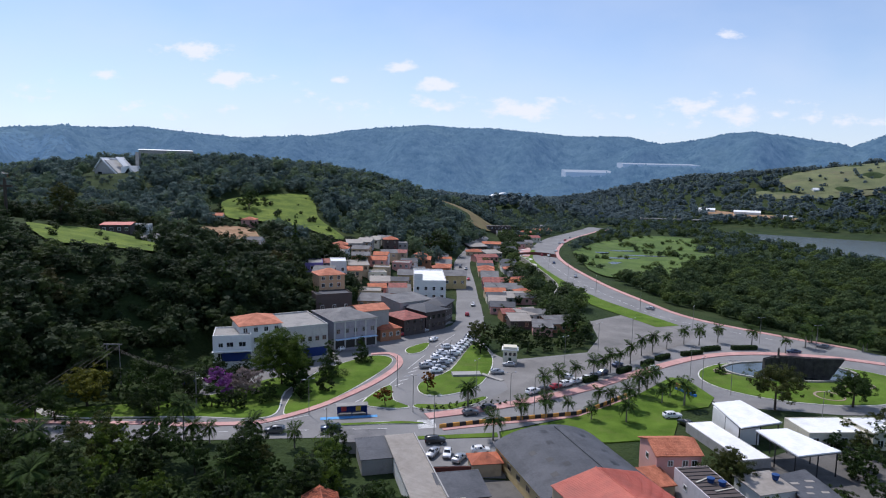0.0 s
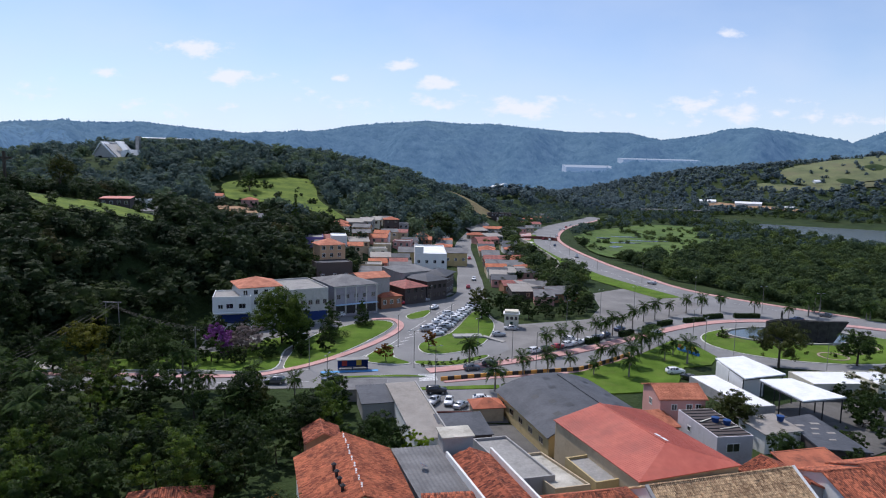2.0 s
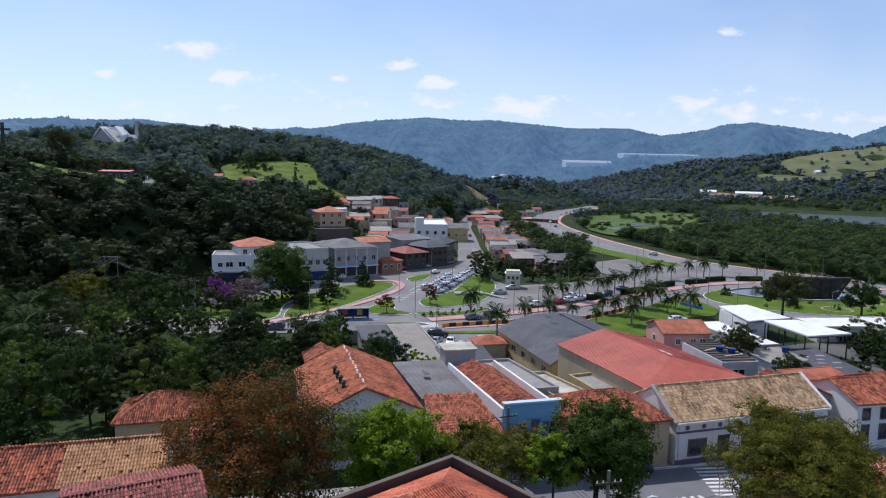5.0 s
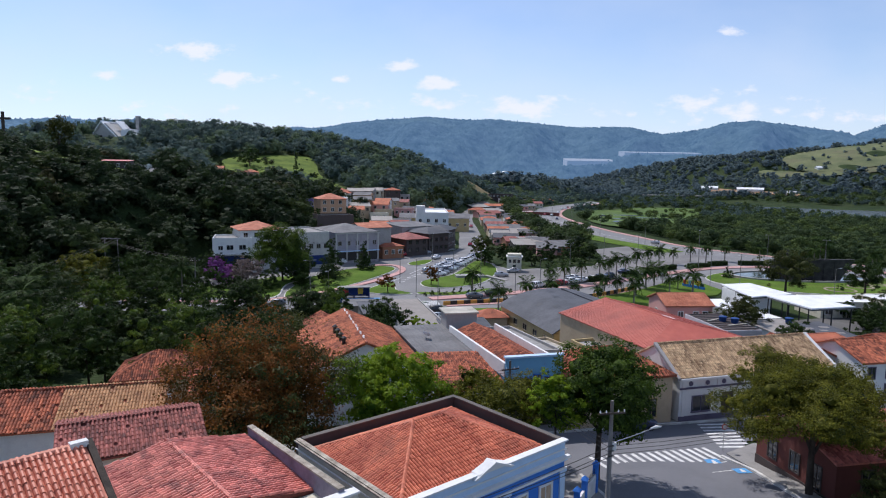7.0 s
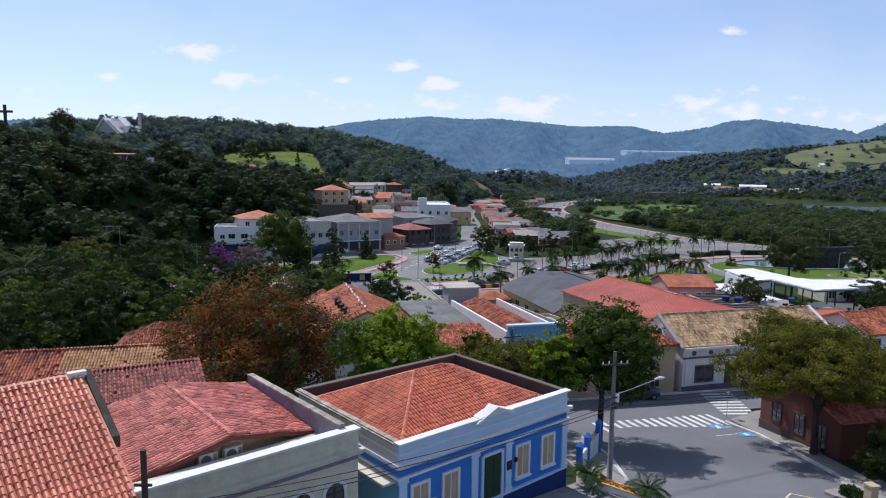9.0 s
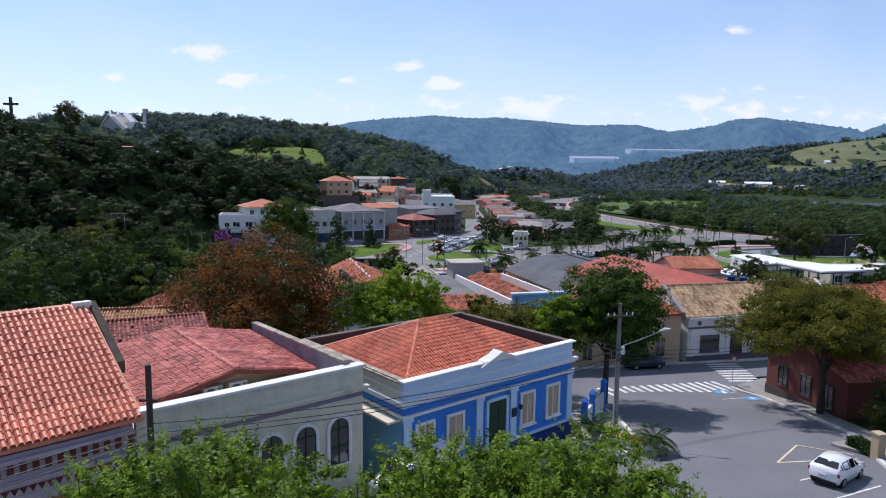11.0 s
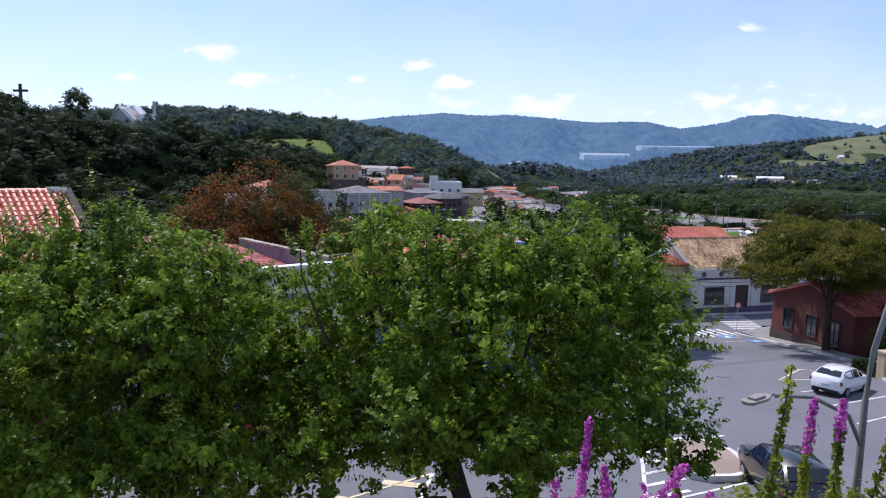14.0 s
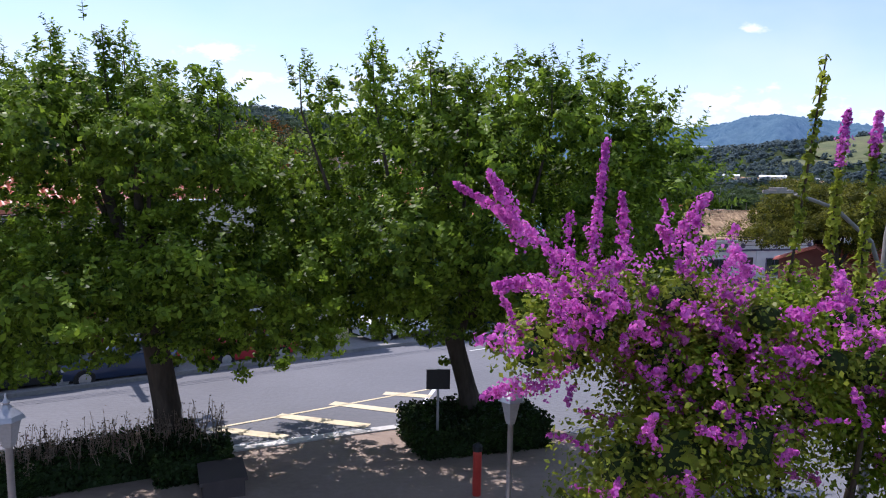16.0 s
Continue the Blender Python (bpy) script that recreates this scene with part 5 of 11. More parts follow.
# -- the row across the street --
hip_house = house("hip_roof_house", "house with a large weathered orange clay tile roof", -14.1, 67.3, 0.0, 16.5, 12.4, 17.5, 5.9, WHITE, "gable", TILE_BURNT, 3.0, 0.35, tiled=True, ridge="y", windows=[("F", 1.5, 1.2, 1.2, 1.8), ("F", 4.8, 1.2, 1.2, 1.8), ("F", 8.4, 1.2, 1.2, 1.8)])
for k in range(4):
    cp = thing("chimney_pot", "black metal flue pipe on a tile roof", "chimney", hip_house.matrix_world @ pose(3.9 + 0.1 * k, 8.6 - 1.9 * k, 7.75), "flues on the tile roof")
    part("pipe", Build().lathe([(-0.6, 0.2), (0.9, 0.2)], sides=10), BLACK_METAL, cp)
    part("cap", Build().lathe([(0.95, 0.34), (1.05, 0.34), (1.25, 0.08)], sides=10), BLACK_METAL, cp)
for k in range(9):
    b_ = Build()
    for q in range(3):
        b_.blob((0.05 * q - 0.05, 0.45 * q, 0.10), (0.13, 0.20, 0.06), 0.4, k * 3 + q, 4, 6)
    part("mortar_patch", b_, WHITE, hip_house, "white mortar patches").matrix_local = pose(6.15 + 0.05 * (k % 3), 16 - 1.8 * k, 8.93)
house("tile_front_house", "narrow house with a dark red tile roof", -0.2, 65.6, 0.0, 8, 7.2, 8.6, 4.8, WHITE, "shed", TILE_RUST, 1.5, 0.15, skew=-0.05, tiled=True)
gs = house("grey_sheet_house", "building under old grey corrugated sheets", -2.0, 74.0, -0.3, 13.5, 7.0, 13, 6.3, GREY_WALL, "shed", METAL_GREY, 0.5, 0.2, skew=-0.1)
sb = Build()
sheet(sb, [(-0.2, -0.3, 6.36), (7.2, -0.3, 6.36), (7.2 - 0.1 * 13.3, 13.3, 6.86), (-0.2 - 0.1 * 13.3, 13.3, 6.86)], 0.28, 0.06)
tagged(part("sheeting", sb, METAL_GREY, gs), kind="stuff")
house("grey_side_shed", "narrow shed under grey corrugated sheets", -5.8, 78.8, -0.5, 13.5, 3.6, 7.5, 5.9, GREY_WALL, "shed", METAL_GREY, 0.5, 0.2)
sd = thing("satellite_dish", "pale grey satellite dish on a sheet roof", "satellite dish", gs.matrix_world @ pose(1.6, 6.6, 6.65))
part("mast", Build().tube([(0, 0, -0.1), (0, 0, 0.5)], 0.04, 6), STEEL, sd)
bowl = Build().tube([(0, 0, 0), (0, 0, 0.05), (0, 0, 0.13), (0, 0, 0.22)], [0.06, 0.30, 0.46, 0.55], 14, cap=False)
part("bowl", bowl, ROOF_WHITE, sd, smooth=True).matrix_local = pose(0, 0, 0.5, -25, 30, 0)
part("feed_arm", Build().tube([(0, 0, 0.55), (0.15, 0.1, 1.05)], 0.02, 5), STEEL, sd)
bf = house("blue_facade_house", "sky blue two-storey shop house with rust tile roof", 7.0, 67.6, -0.1, 15, 6.3, 18, 6.2, SKY_WALL, "gable", TILE_RUST, 1.3, 0.0, skew=-0.07, tiled=True, ridge="y",
           windows=[("F", 0.5, 4.1, 2.1, 1.5), ("F", 3.1, 3.7, 0.9, 2.2), ("F", 4.4, 4.1, 1.5, 1.5)], frame_mat=BLUE_WALL)
part("front_parapet", Build().box(-0.1, -0.12, 6.2, 6.4, 0.25, 7.9), SKY_WALL, bf)
part("coping", Build().box(-0.25, -0.3, 7.9, 6.55, 0.4, 8.1), BLUE_TRIM, bf)
part("balcony", Build().box(0.1, -0.9, 3.1, 6.2, 0, 3.3).box(0.1, -0.9, 3.3, 6.2, -0.82, 3.55), BLUE_DEEP, bf, "dark balcony slab")
# flat dark panel stands in for the shaded inside of the shop
part("shop_front", Build().box(0.4, -0.06, 0.2, 5.9, 0, 2.9), DARK_WALL, bf, "dark shop opening")
for sx in (-0.2, 6.1):
    part("side_parapet", Build().prism([(sx, 0.3), (sx + 0.3, 0.3), (sx + 0.3 - 0.07 * 18, 18), (sx - 0.07 * 18, 18)], 5.8, 7.3), WHITE, bf, "white stained side parapet")
tk = thing("water_tank_room", "grey rendered water tank room on a roof", "tank room", pose(0.6, 86.0, 4.6, 0, 0, 13.5))
part("wall", Build().box(0, 0, -3, 4.2, 3.4, 3.8), GREY_WALL, tk)
part("slab", Build().box(-0.25, -0.25, 3.8, 4.45, 3.65, 4.0), DIRTY_SLAB, tk)
house("concrete_annexe", "grey concrete annexe with a flat slab roof", 10.6, 83.0, -0.8, 16, 5.4, 14, 4.6, GREY_WALL, "flat", FLAT_ROOF, skew=-0.12)
house("white_terrace_house", "low building with a white terrace roof", 15.3, 81.6, -0.8, 16, 5.2, 11, 4.1, BEIGE, "flat", DIRTY_SLAB, skew=-0.2)
house("beige_corner_house", "beige house with a rust red hipped tile roof", 13.3, 67.3, -0.2, 14, 12.8, 8.6, 5.6, BEIGE, "hip", TILE_RUST, 2.4, 0.3, tiled=True, missing=0.01,
      windows=[("F", 1.2, 1.0, 1.1, 2.1), ("F", 4.0, 1.0, 1.1, 2.1), ("F", 7.4, 1.0, 1.1, 2.1), ("F", 9.8, 1.0, 1.1, 2.1)], frame_mat=OCHRE, sill=True)
pb = house("plum_trim_house", "white house with plum trim and a tan mossy tile roof", 26.6, 70.5, -0.2, 16.7, 21.4, 9.4, 5.2, WHITE, "gable", TILE_TAN, 2.7, 0.15, tiled=True, missing=0.012,
           windows=[("F", 1.7, 1.3, 2.3, 1.7), ("F", 9.0, 1.3, 2.0, 1.7), ("F", 13.0, 1.3, 2.0, 1.7), ("F", 17.0, 1.3, 2.0, 1.7)], frame_mat=PLUM_TRIM, sill=True)
part("cornice", Build().box(-0.1, -0.4, 4.95, 21.5, 0, 5.2), WHITE, pb)
part("trim_band", Build().box(-0.03, -0.12, 3.9, 21.4, 0, 4.1).box(-0.03, -0.1, 0.0, 21.4, 0, 0.8), PLUM_TRIM, pb, "plum painted bands")
part("door", Build().box(5.6, -0.06, 0.1, 7.2, 0, 3.2), WOOD_DARK, pb, "dark wooden door")
for u in (0.3, 4.9, 7.6):
    part("pilaster", Build().box(u, -0.09, 0.8, u + 0.4, 0, 4.9), WHITE, pb)
for k in range(9):
    part("rosette", Build().tube([(1.4 + 2.2 * k, -0.06, 4.5), (1.4 + 2.2 * k, 0, 4.5)], 0.28, 10), PLUM_TRIM, pb)
part("gable_coping", Build().add([(21.3, -0.2, 5.3), (21.75, -0.2, 5.3), (21.75, 4.7, 8.15), (21.3, 4.7, 8.15), (21.3, -0.2, 5.0), (21.75, -0.2, 5.0), (21.75, 4.7, 7.8), (21.3, 4.7, 7.8)], [(0, 1, 2, 3), (0, 4, 5, 1), (1, 5, 6, 2), (0, 3, 7, 4)]), WHITE, pb)
part("gable_coping", Build().add([(-0.45, -0.2, 5.3), (0.0, -0.2, 5.3), (0.0, 4.7, 8.15), (-0.45, 4.7, 8.15), (-0.45, -0.2, 5.0), (0.0, -0.2, 5.0), (0.0, 4.7, 7.8), (-0.45, 4.7, 7.8)], [(0, 1, 2, 3), (0, 4, 5, 1), (3, 2, 6, 7), (0, 3, 7, 4)]), GREY_WALL, pb)
house("white_corner_house", "small white two-storey house with a rust red tile roof", 51.2, 77.4, -0.3, 12, 5.5, 9, 5.4, WHITE, "gable", TILE_RUST, 1.8, 0.3, tiled=True, windows=[("F", 0.8, 3.4, 1.0, 1.4), ("F", 3.4, 3.4, 1.0, 1.4), ("F", 0.8, 0.8, 1.0, 1.9), ("F", 3.4, 0.8, 1.0, 1.9)], frame_mat=PLUM_TRIM)
house("orange_roof_house", "white two-storey house with a rust red tile roof", 57.4, 78.8, -0.4, 14, 13, 10, 5.4, WHITE, "gable", TILE_RUST, 2.2, 0.35, tiled=True, windows=grid_windows("F", 13, 2, 5, 1.4, 1.0, 0.9, 2.9), frame_mat=PLUM_TRIM)
house("back_shed", "dark shed behind the houses", 50.5, 86.5, -1.0, 14, 9, 6, 4.8, DARK_WALL, "shed", TILE_RUST, 1.0, 0.3)
house("rust_annexe", "low annexe with a rust tile roof", 44.5, 79.8, -0.5, 16.7, 7.5, 8.5, 4.6, GREY_WALL, "gable", TILE_RUST, 1.7, 0.2, tiled=True, ridge="y")

# -- warehouses --
rw = thing("red_warehouse", "large warehouse under a red ribbed sheet roof", "warehouse", pose(25.8, 80.2, -1.2, 0, 0, 20))
part("wall", Build().prism([(0, 0), (16.2, 0), (16.2, 21.5), (0, 21.5)], -1.5, 7.0).add([(0, 21.5, 7), (16.2, 21.5, 7), (8.1, 21.5, 8.8)], [(0, 1, 2)]), BEIGE, rw)
rfaces = [[(-0.25, 21.75, 7.0), (-0.25, -0.25, 7.0), (8.1, 5.2, 8.95), (8.1, 21.75, 8.95)], [(16.45, -0.25, 7.0), (16.45, 21.75, 7.0), (8.1, 21.75, 8.95), (8.1, 5.2, 8.95)], [(-0.25, -0.25, 7.0), (16.45, -0.25, 7.0), (8.1, 5.2, 8.95)]]
rbld = Build()
for fc in rfaces:
    n = len(fc)
    rbld.add([*fc, *[Vector(p) - Vector((0, 0, 0.12)) for p in fc]], [tuple(range(n)), tuple(range(2 * n - 1, n - 1, -1))] + [(i, (i + 1) % n, n + (i + 1) % n, n + i) for i in range(n)])
part("roof", rbld, METAL_RED, rw, "red ribbed sheet roof")
# ribs run from the eaves up to the ridge
ribs = Build()
for k in range(54):
    v0 = 0.15 + 0.4 * k
    top = 1.0 if v0 > 5.2 else (v0 + 0.25) / 5.45
    for e, d in ((-0.25, 1), (16.45, -1)):
        q = [(e, v0, 7.01), (e, v0 + 0.16, 7.01), (e + d * 8.35 * top, v0 + 0.16, 7.01 + 1.95 * top), (e + d * 8.35 * top, v0, 7.01 + 1.95 * top)]
        m = [Vector(p) + Vector((0, 0, 0.03)) for p in q]
        ribs.add([*q, *m], [(4, 5, 6, 7), (0, 1, 5, 4), (1, 2, 6, 5), (3, 0, 4, 7)])
tagged(part("sheeting", ribs, METAL_RED, rw), kind="stuff")
part("ridge_flashing", Build().tube([(8.1, 5.2, 8.99), (8.1, 21.8, 8.99)], 0.09, 6), METAL_RED, rw)
for v in (6.0, 7.5):
    part("skylight", Build().add([(8.7, v, 8.93), (9.3, v, 8.80), (9.3, v + 1.2, 8.80), (8.7, v + 1.2, 8.93)], [(0, 1, 2, 3)]), ROOF_WHITE, rw, "white translucent roof patch")
house("beige_yard_wall", "beige rendered lean-to beside the warehouse", 21.0, 83.0, -1.2, 20, 4.4, 8, 4.8, OCHRE, "flat", FLAT_ROOF)

gw = thing("grey_warehouse", "ochre warehouse with an arched dark grey roof", "warehouse", pose(18.0, 103.4, -2.0, 0, 0, 16.3))
part("wall", Build().prism([(0, 0), (21, 0), (21, 23.5), (0, 23.5)], -1, 3.7), OCHRE, gw)
arc = [(10.5 + 11.0 * math.sin(math.radians(a)) / math.sin(math.radians(50)), 3.7 + 2.9 * (math.cos(math.radians(a)) - math.cos(math.radians(50))) / (1 - math.cos(math.radians(50)))) for a in range(-50, 51, 10)]
b = Build()
n = len(arc)
b.add([(x, -0.4, z) for x, z in arc] + [(x, 23.9, z) for x, z in arc] + [(x, -0.4, z - 0.2) for x, z in arc] + [(x, 23.9, z - 0.2) for x, z in arc], [(i, i + 1, n + i + 1, n + i) for i in range(n - 1)] + [(2 * n + i, i, i + 1, 2 * n + i + 1)[::-1] for i in range(n - 1)])
part("roof", b, METAL_DARK, gw, "dark grey arched roof")
part("gable_wall", Build().add([(x, 0, z - 0.1) for x, z in arc] + [(21, 0, 3.6), (0, 0, 3.6)], [tuple(range(n + 2))]), OCHRE, gw)
part("ridge_vent", Build().box(12.2, 1.0, 6.2, 13.4, 22.5, 6.75), METAL_DARK, gw, "long raised roof vent")
for k, (u, v) in enumerate(((3.2, 4), (4.6, 9), (3.0, 13), (6.5, 6), (7.4, 15), (15.5, 5), (17, 11), (16, 18), (8.5, 20))):
    z = np.interp(u + 0.6, [p[0] for p in arc], [p[1] for p in arc])
    z0 = np.interp(u, [p[0] for p in arc], [p[1] for p in arc])
    z1 = np.interp(u + 1.2, [p[0] for p in arc], [p[1] for p in arc])
    part("roof_patch", Build().add([(u, v, z0 + 0.03), (u + 1.2, v, z1 + 0.03), (u + 1.2, v + 1.5, z1 + 0.03), (u, v + 1.5, z0 + 0.03)], [(0, 1, 2, 3)]), BLACK_METAL, gw, "darker replaced roof sheet")
for k in range(5):
    window(gw, on_face("L", 2.2 + 4.4 * k, 1.6, 21, 23.5), 1.6, 1.0, BEIGE, DARK_GLASS)

ls = house("metal_shed", "long shed under a pale brown corrugated roof", -3.9, 102.0, -1.8, 14.5, 5.8, 28, 3.2, WHITE, "shed", METAL_PALE, 0.25, 0.2, skew=0.0, category="shed")
sb = Build()
for k in range(62):
    sb.add([(-0.2, 0.45 * k, 3.24 + 0.004 * k), (6.0, 0.45 * k, 3.24 + 0.004 * k), (6.0, 0.45 * k + 0.22, 3.30 + 0.004 * k), (-0.2, 0.45 * k + 0.22, 3.30 + 0.004 * k), (6.0, 0.45 * k + 0.45, 3.24 + 0.004 * k), (-0.2, 0.45 * k + 0.45, 3.24 + 0.004 * k)], [(0, 1, 2, 3), (3, 2, 4, 5)])
tagged(part("sheeting", sb, METAL_PALE, ls), kind="stuff")
part("edge_wall", Build().box(5.8, 0, 3.0, 6.05, 28, 3.7), GREY_WALL, ls)
house("grey_lean_to", "low sheds under dark grey sheets", -14.5, 119.0, -2.0, 14.5, 6.0, 9, 3.0, GREY_WALL, "shed", METAL_DARK, 0.5, 0.3)
house("grey_front_shed", "low grey roof beside the road", -20, 128.5, -2.2, 6, 9.0, 5.0, 2.6, GREY_WALL, "shed", METAL_GREY, 0.4, 0.3)
house("lot_kiosk", "small kiosk with a rust tile roof", 6.6, 119.0, -2.0, 10, 5.6, 4.6, 2.6, BEIGE, "hip", TILE_RUST, 1.2, 0.4)
house("slat_roof_shed", "dark shed with a slatted roof", 1.0, 104.0, -1.8, 12, 8.0, 8.5, 3.0, DARK_WALL, "shed", METAL_DARK, 0.6, 0.3)
house("brick_lot_wall", "rust brown lot wall", -2.0, 119.6, -2.2, 6, 9, 0.5, 1.6, BRICK_WALL, "flat", CONCRETE, parapet=0.0)

house("pink_house", "pink two-storey house with an orange tile roof", 40.8, 117.4, -1.9, 4, 8.6, 8.6, 5.6, PINK_WALL, "gable", TILE_ORANGE, 1.6, 0.35, tiled=True, ridge="x", windows=[("F", 5.0, 3.4, 1.0, 1.2), ("F", 2.2, 3.6, 0.9, 1.0), ("F", 6.8, 3.4, 0.9, 1.2), ("L", 3.5, 3.2, 1.1, 1.1)])
house("tile_porch", "low porch with an orange tile roof", 34.0, 110.0, -1.9, 16, 9, 5.5, 2.4, BEIGE, "shed", TILE_ORANGE, 1.1, 0.3, tiled=True)
bt = house("tank_house", "greyish pink house with a dark slab roof", 45.0, 102.0, -1.8, 9, 6.4, 12.5, 4.7, PINK_GREY, "flat", DARK_WALL, windows=[("F", 1.8, 2.2, 2.2, 1.3), ("L", 3.5, 2.4, 1.0, 0.8)], parapet=0.06)
house("pale_roof_house", "low house with a pale weathered roof", 55.6, 107.5, -1.9, 16, 7.5, 6.5, 3.4, WHITE, "shed", METAL_PALE, 0.5, 0.3)
for q in range(9):
    part("roof_rib", Build().box(0.25, 0.6 + 1.35 * q, 4.83, 6.15, 0.72 + 1.35 * q, 4.93), BLACK_METAL, bt)
for q, (u0, v0, u1, v1) in enumerate(((0.6, 6.0, 3.6, 7.4), (2.2, 2.6, 6.0, 3.4))):
    part("roof_plank", Build().prism([(u0, v0), (u1, v1), (u1 - 0.1, v1 + 0.25), (u0 - 0.1, v0 + 0.25)], 4.94, 5.02), DIRTY_SLAB, bt, "pale loose plank")
for x_, y_, z_ in ((47.3, 108.6, 3.2), (48.8, 107.4, 3.2), (60.5, 112.4, 2.3)):
    wt = thing("water_tank", "round dark blue plastic water tank on a roof", "water tank", pose(x_, y_, z_), "blue water tanks")
    part("drum", Build().lathe([(-0.3, 0.5), (0.0, 0.56), (0.6, 0.66)], sides=14), plaster("blue plastic", (0.012, 0.045, 0.16), 0.9), wt)
    part("lid", Build().lathe([(0.6, 0.7), (0.67, 0.68), (0.82, 0.2)], sides=14), plaster("blue plastic lid", (0.02, 0.07, 0.22), 0.9), wt)

for nm, lab, cor, z_, posts in (
    ("white_canopy", "large white flat canopy on dark steel posts", [(64.9, 151.3), (72.6, 153.7), (75.6, 139.7), (65.0, 135.9)], 2.3, True),
    ("white_canopy", "wide white flat canopy on tall steel posts", [(66.4, 132.6), (73.7, 133.9), (78.4, 122.6), (68.6, 119.9)], 3.2, True),
):
    cn = thing(nm, lab, "canopy", pose(cor[0][0], cor[0][1], -2.2), "white canopies")
    rel = [(x_ - cor[0][0], y_ - cor[0][1]) for x_, y_ in cor]
    part("roof_deck", Build().prism(rel, z_ + 2.2 - 0.25, z_ + 2.2), ROOF_WHITE, cn)
    part("fascia", Build().prism([(p[0] * 0.99 + 0.03, p[1] * 0.99) for p in rel], z_ + 2.2 - 0.55, z_ + 2.2 - 0.26), METAL_GREY, cn)
    for p, q in ((0, 1), (1, 2), (2, 3), (3, 0)):
        for t_ in (0.04, 0.5):
            x_, y_ = lerp2(rel[p], rel[q], t_)
            part("post", Build().tube([(x_ * 0.97 + 0.1, y_ * 0.97, 0), (x_ * 0.97 + 0.1, y_ * 0.97, z_ + 1.95)], 0.13, 8), BLACK_METAL, cn)
house("white_hall", "white rendered hall with a flat white roof", 65.3, 137.6, -2.2, 3, 4.6, 12.5, 4.1, WHITE, "flat", ROOF_WHITE, parapet=0.0)
house("white_flat_building", "long building with a white flat roof and grey walls", 60.5, 124.8, -2.2, 12, 6.4, 20, 2.0, GREY_WALL, "flat", ROOF_WHITE, parapet=0.12)
sl = thing("slab_building", "low building with a dark stained slab roof and pale patches", "building", pose(62.4, 103.0, -2.0))
part("wall", Build().prism([(0.2, 0.2), (7.6, -1.0), (6.8, 15.6), (0.8, 13.0)], -0.5, 2.8), DARK_WALL, sl)
part("roof", Build().prism([(0, 0), (7.9, -1.3), (7.1, 16.0), (0.6, 13.3)], 2.81, 3.05), METAL_DARK, sl, "dark stained slab roof")
for u, v, w_, d_ in ((1.2, 9.6, 1.5, 0.8), (3.2, 8.2, 1.3, 0.7), (4.4, 10.6, 1.6, 0.8), (2.2, 6.0, 1.2, 0.6), (5.0, 6.4, 1.4, 0.7), (3.6, 3.4, 1.2, 0.6)):
    part("patch", Build().box(u, v, 3.055, u + w_, v + d_, 3.09), METAL_PALE, sl, "pale roof patch")
house("restaurant", "low white restaurant building with stepped white roofs", 80.0, 136.5, -2.2, 5, 13, 9, 3.2, CREAM, "flat", ROOF_WHITE, parapet=0.25, windows=grid_windows("F", 13, 1, 4, 1.4, 1.4, 0.8))
house("restaurant_wing", "white restaurant wing with a flat roof", 93.5, 136.0, -2.2, 5, 14, 9.5, 3.6, CREAM, "flat", ROOF_WHITE, parapet=0.25, windows=grid_windows("F", 14, 1, 4, 1.4, 1.4, 0.8))
house("restaurant_store", "small white building with a flat roof", 107.5, 138.0, -2.2, 3, 10, 9, 3.4, WHITE, "flat", ROOF_WHITE, parapet=0.25, windows=grid_windows("F", 10, 1, 3, 1.4, 1.4, 0.8))

# -- brick red house under the flat-topped tree and its neighbours --
br = house("brick_red_house", "brick red rendered house with a red tile roof", 32.2, 50.5, 1.0, 12, 16, 9.5, 3.5, BRICK_WALL, "gable", TILE_RED, 1.7, 0.35, tiled=True, frame_mat=DARK_WALL, skirt=2.5,
           windows=[("L", 1.6, 0.7, 1.1, 1.7), ("L", 4.4, 0.7, 1.1, 1.7), ("L", 7.0, 0.2, 1.0, 2.2), ("F", 2.5, 1.0, 1.2, 1.6), ("F", 6.0, 1.0, 1.2, 1.6)])
part("plinth", Build().box(-0.06, -0.06, -2.4, 16.06, 9.56, 0.2), DARK_WALL, br)
house("salmon_roof_house", "house with a pinkish clay tile roof", 36.5, 37.5, 2.6, 12, 14, 10, 3.6, CREAM, "gable", TILE_PINK, 2.0, 0.4, tiled=True, ridge="x")

# ---- single roof tiles nearest the square ----
def lay_tiles(roof, places, material, w, l, rise):
    tv, tf = tile_shape(w, l, rise)
    me = Build().add(tv, tf).mesh("tile", material)
    for o, a, up, n in places[:300]:
        ob = new("tile", me)
        ob.parent = roof
        ob.matrix_local = Matrix((( a.x, up.x, n.x, o.x), (a.y, up.y, n.y, o.y), (a.z, up.z, n.z, o.z), (0, 0, 0, 1)))


TILE_PINK_ONE = mat("faded pink clay tile piece", (0.44, 0.120, 0.072), (0.82, 0.32, 0.205), 3.0, 0.55, 0.1, fine=10, per_object=0.3)
TILE_HIP_ONE = mat("red clay tile piece", (0.38, 0.075, 0.036), (0.78, 0.25, 0.13), 2.0, 0.58, 0.1, fine=10, stain=(0.20, 0.055, 0.035), stain_size=2.5, per_object=0.45)
lay_tiles(bh_roof, bh_loose, TILE_HIP_ONE, 0.23, 0.38, 0.14)
lay_tiles([c for c in PH.children if c.name.startswith("roof")][0], ph_loose, TILE_PINK_ONE, 0.26, 0.39, 0.175)

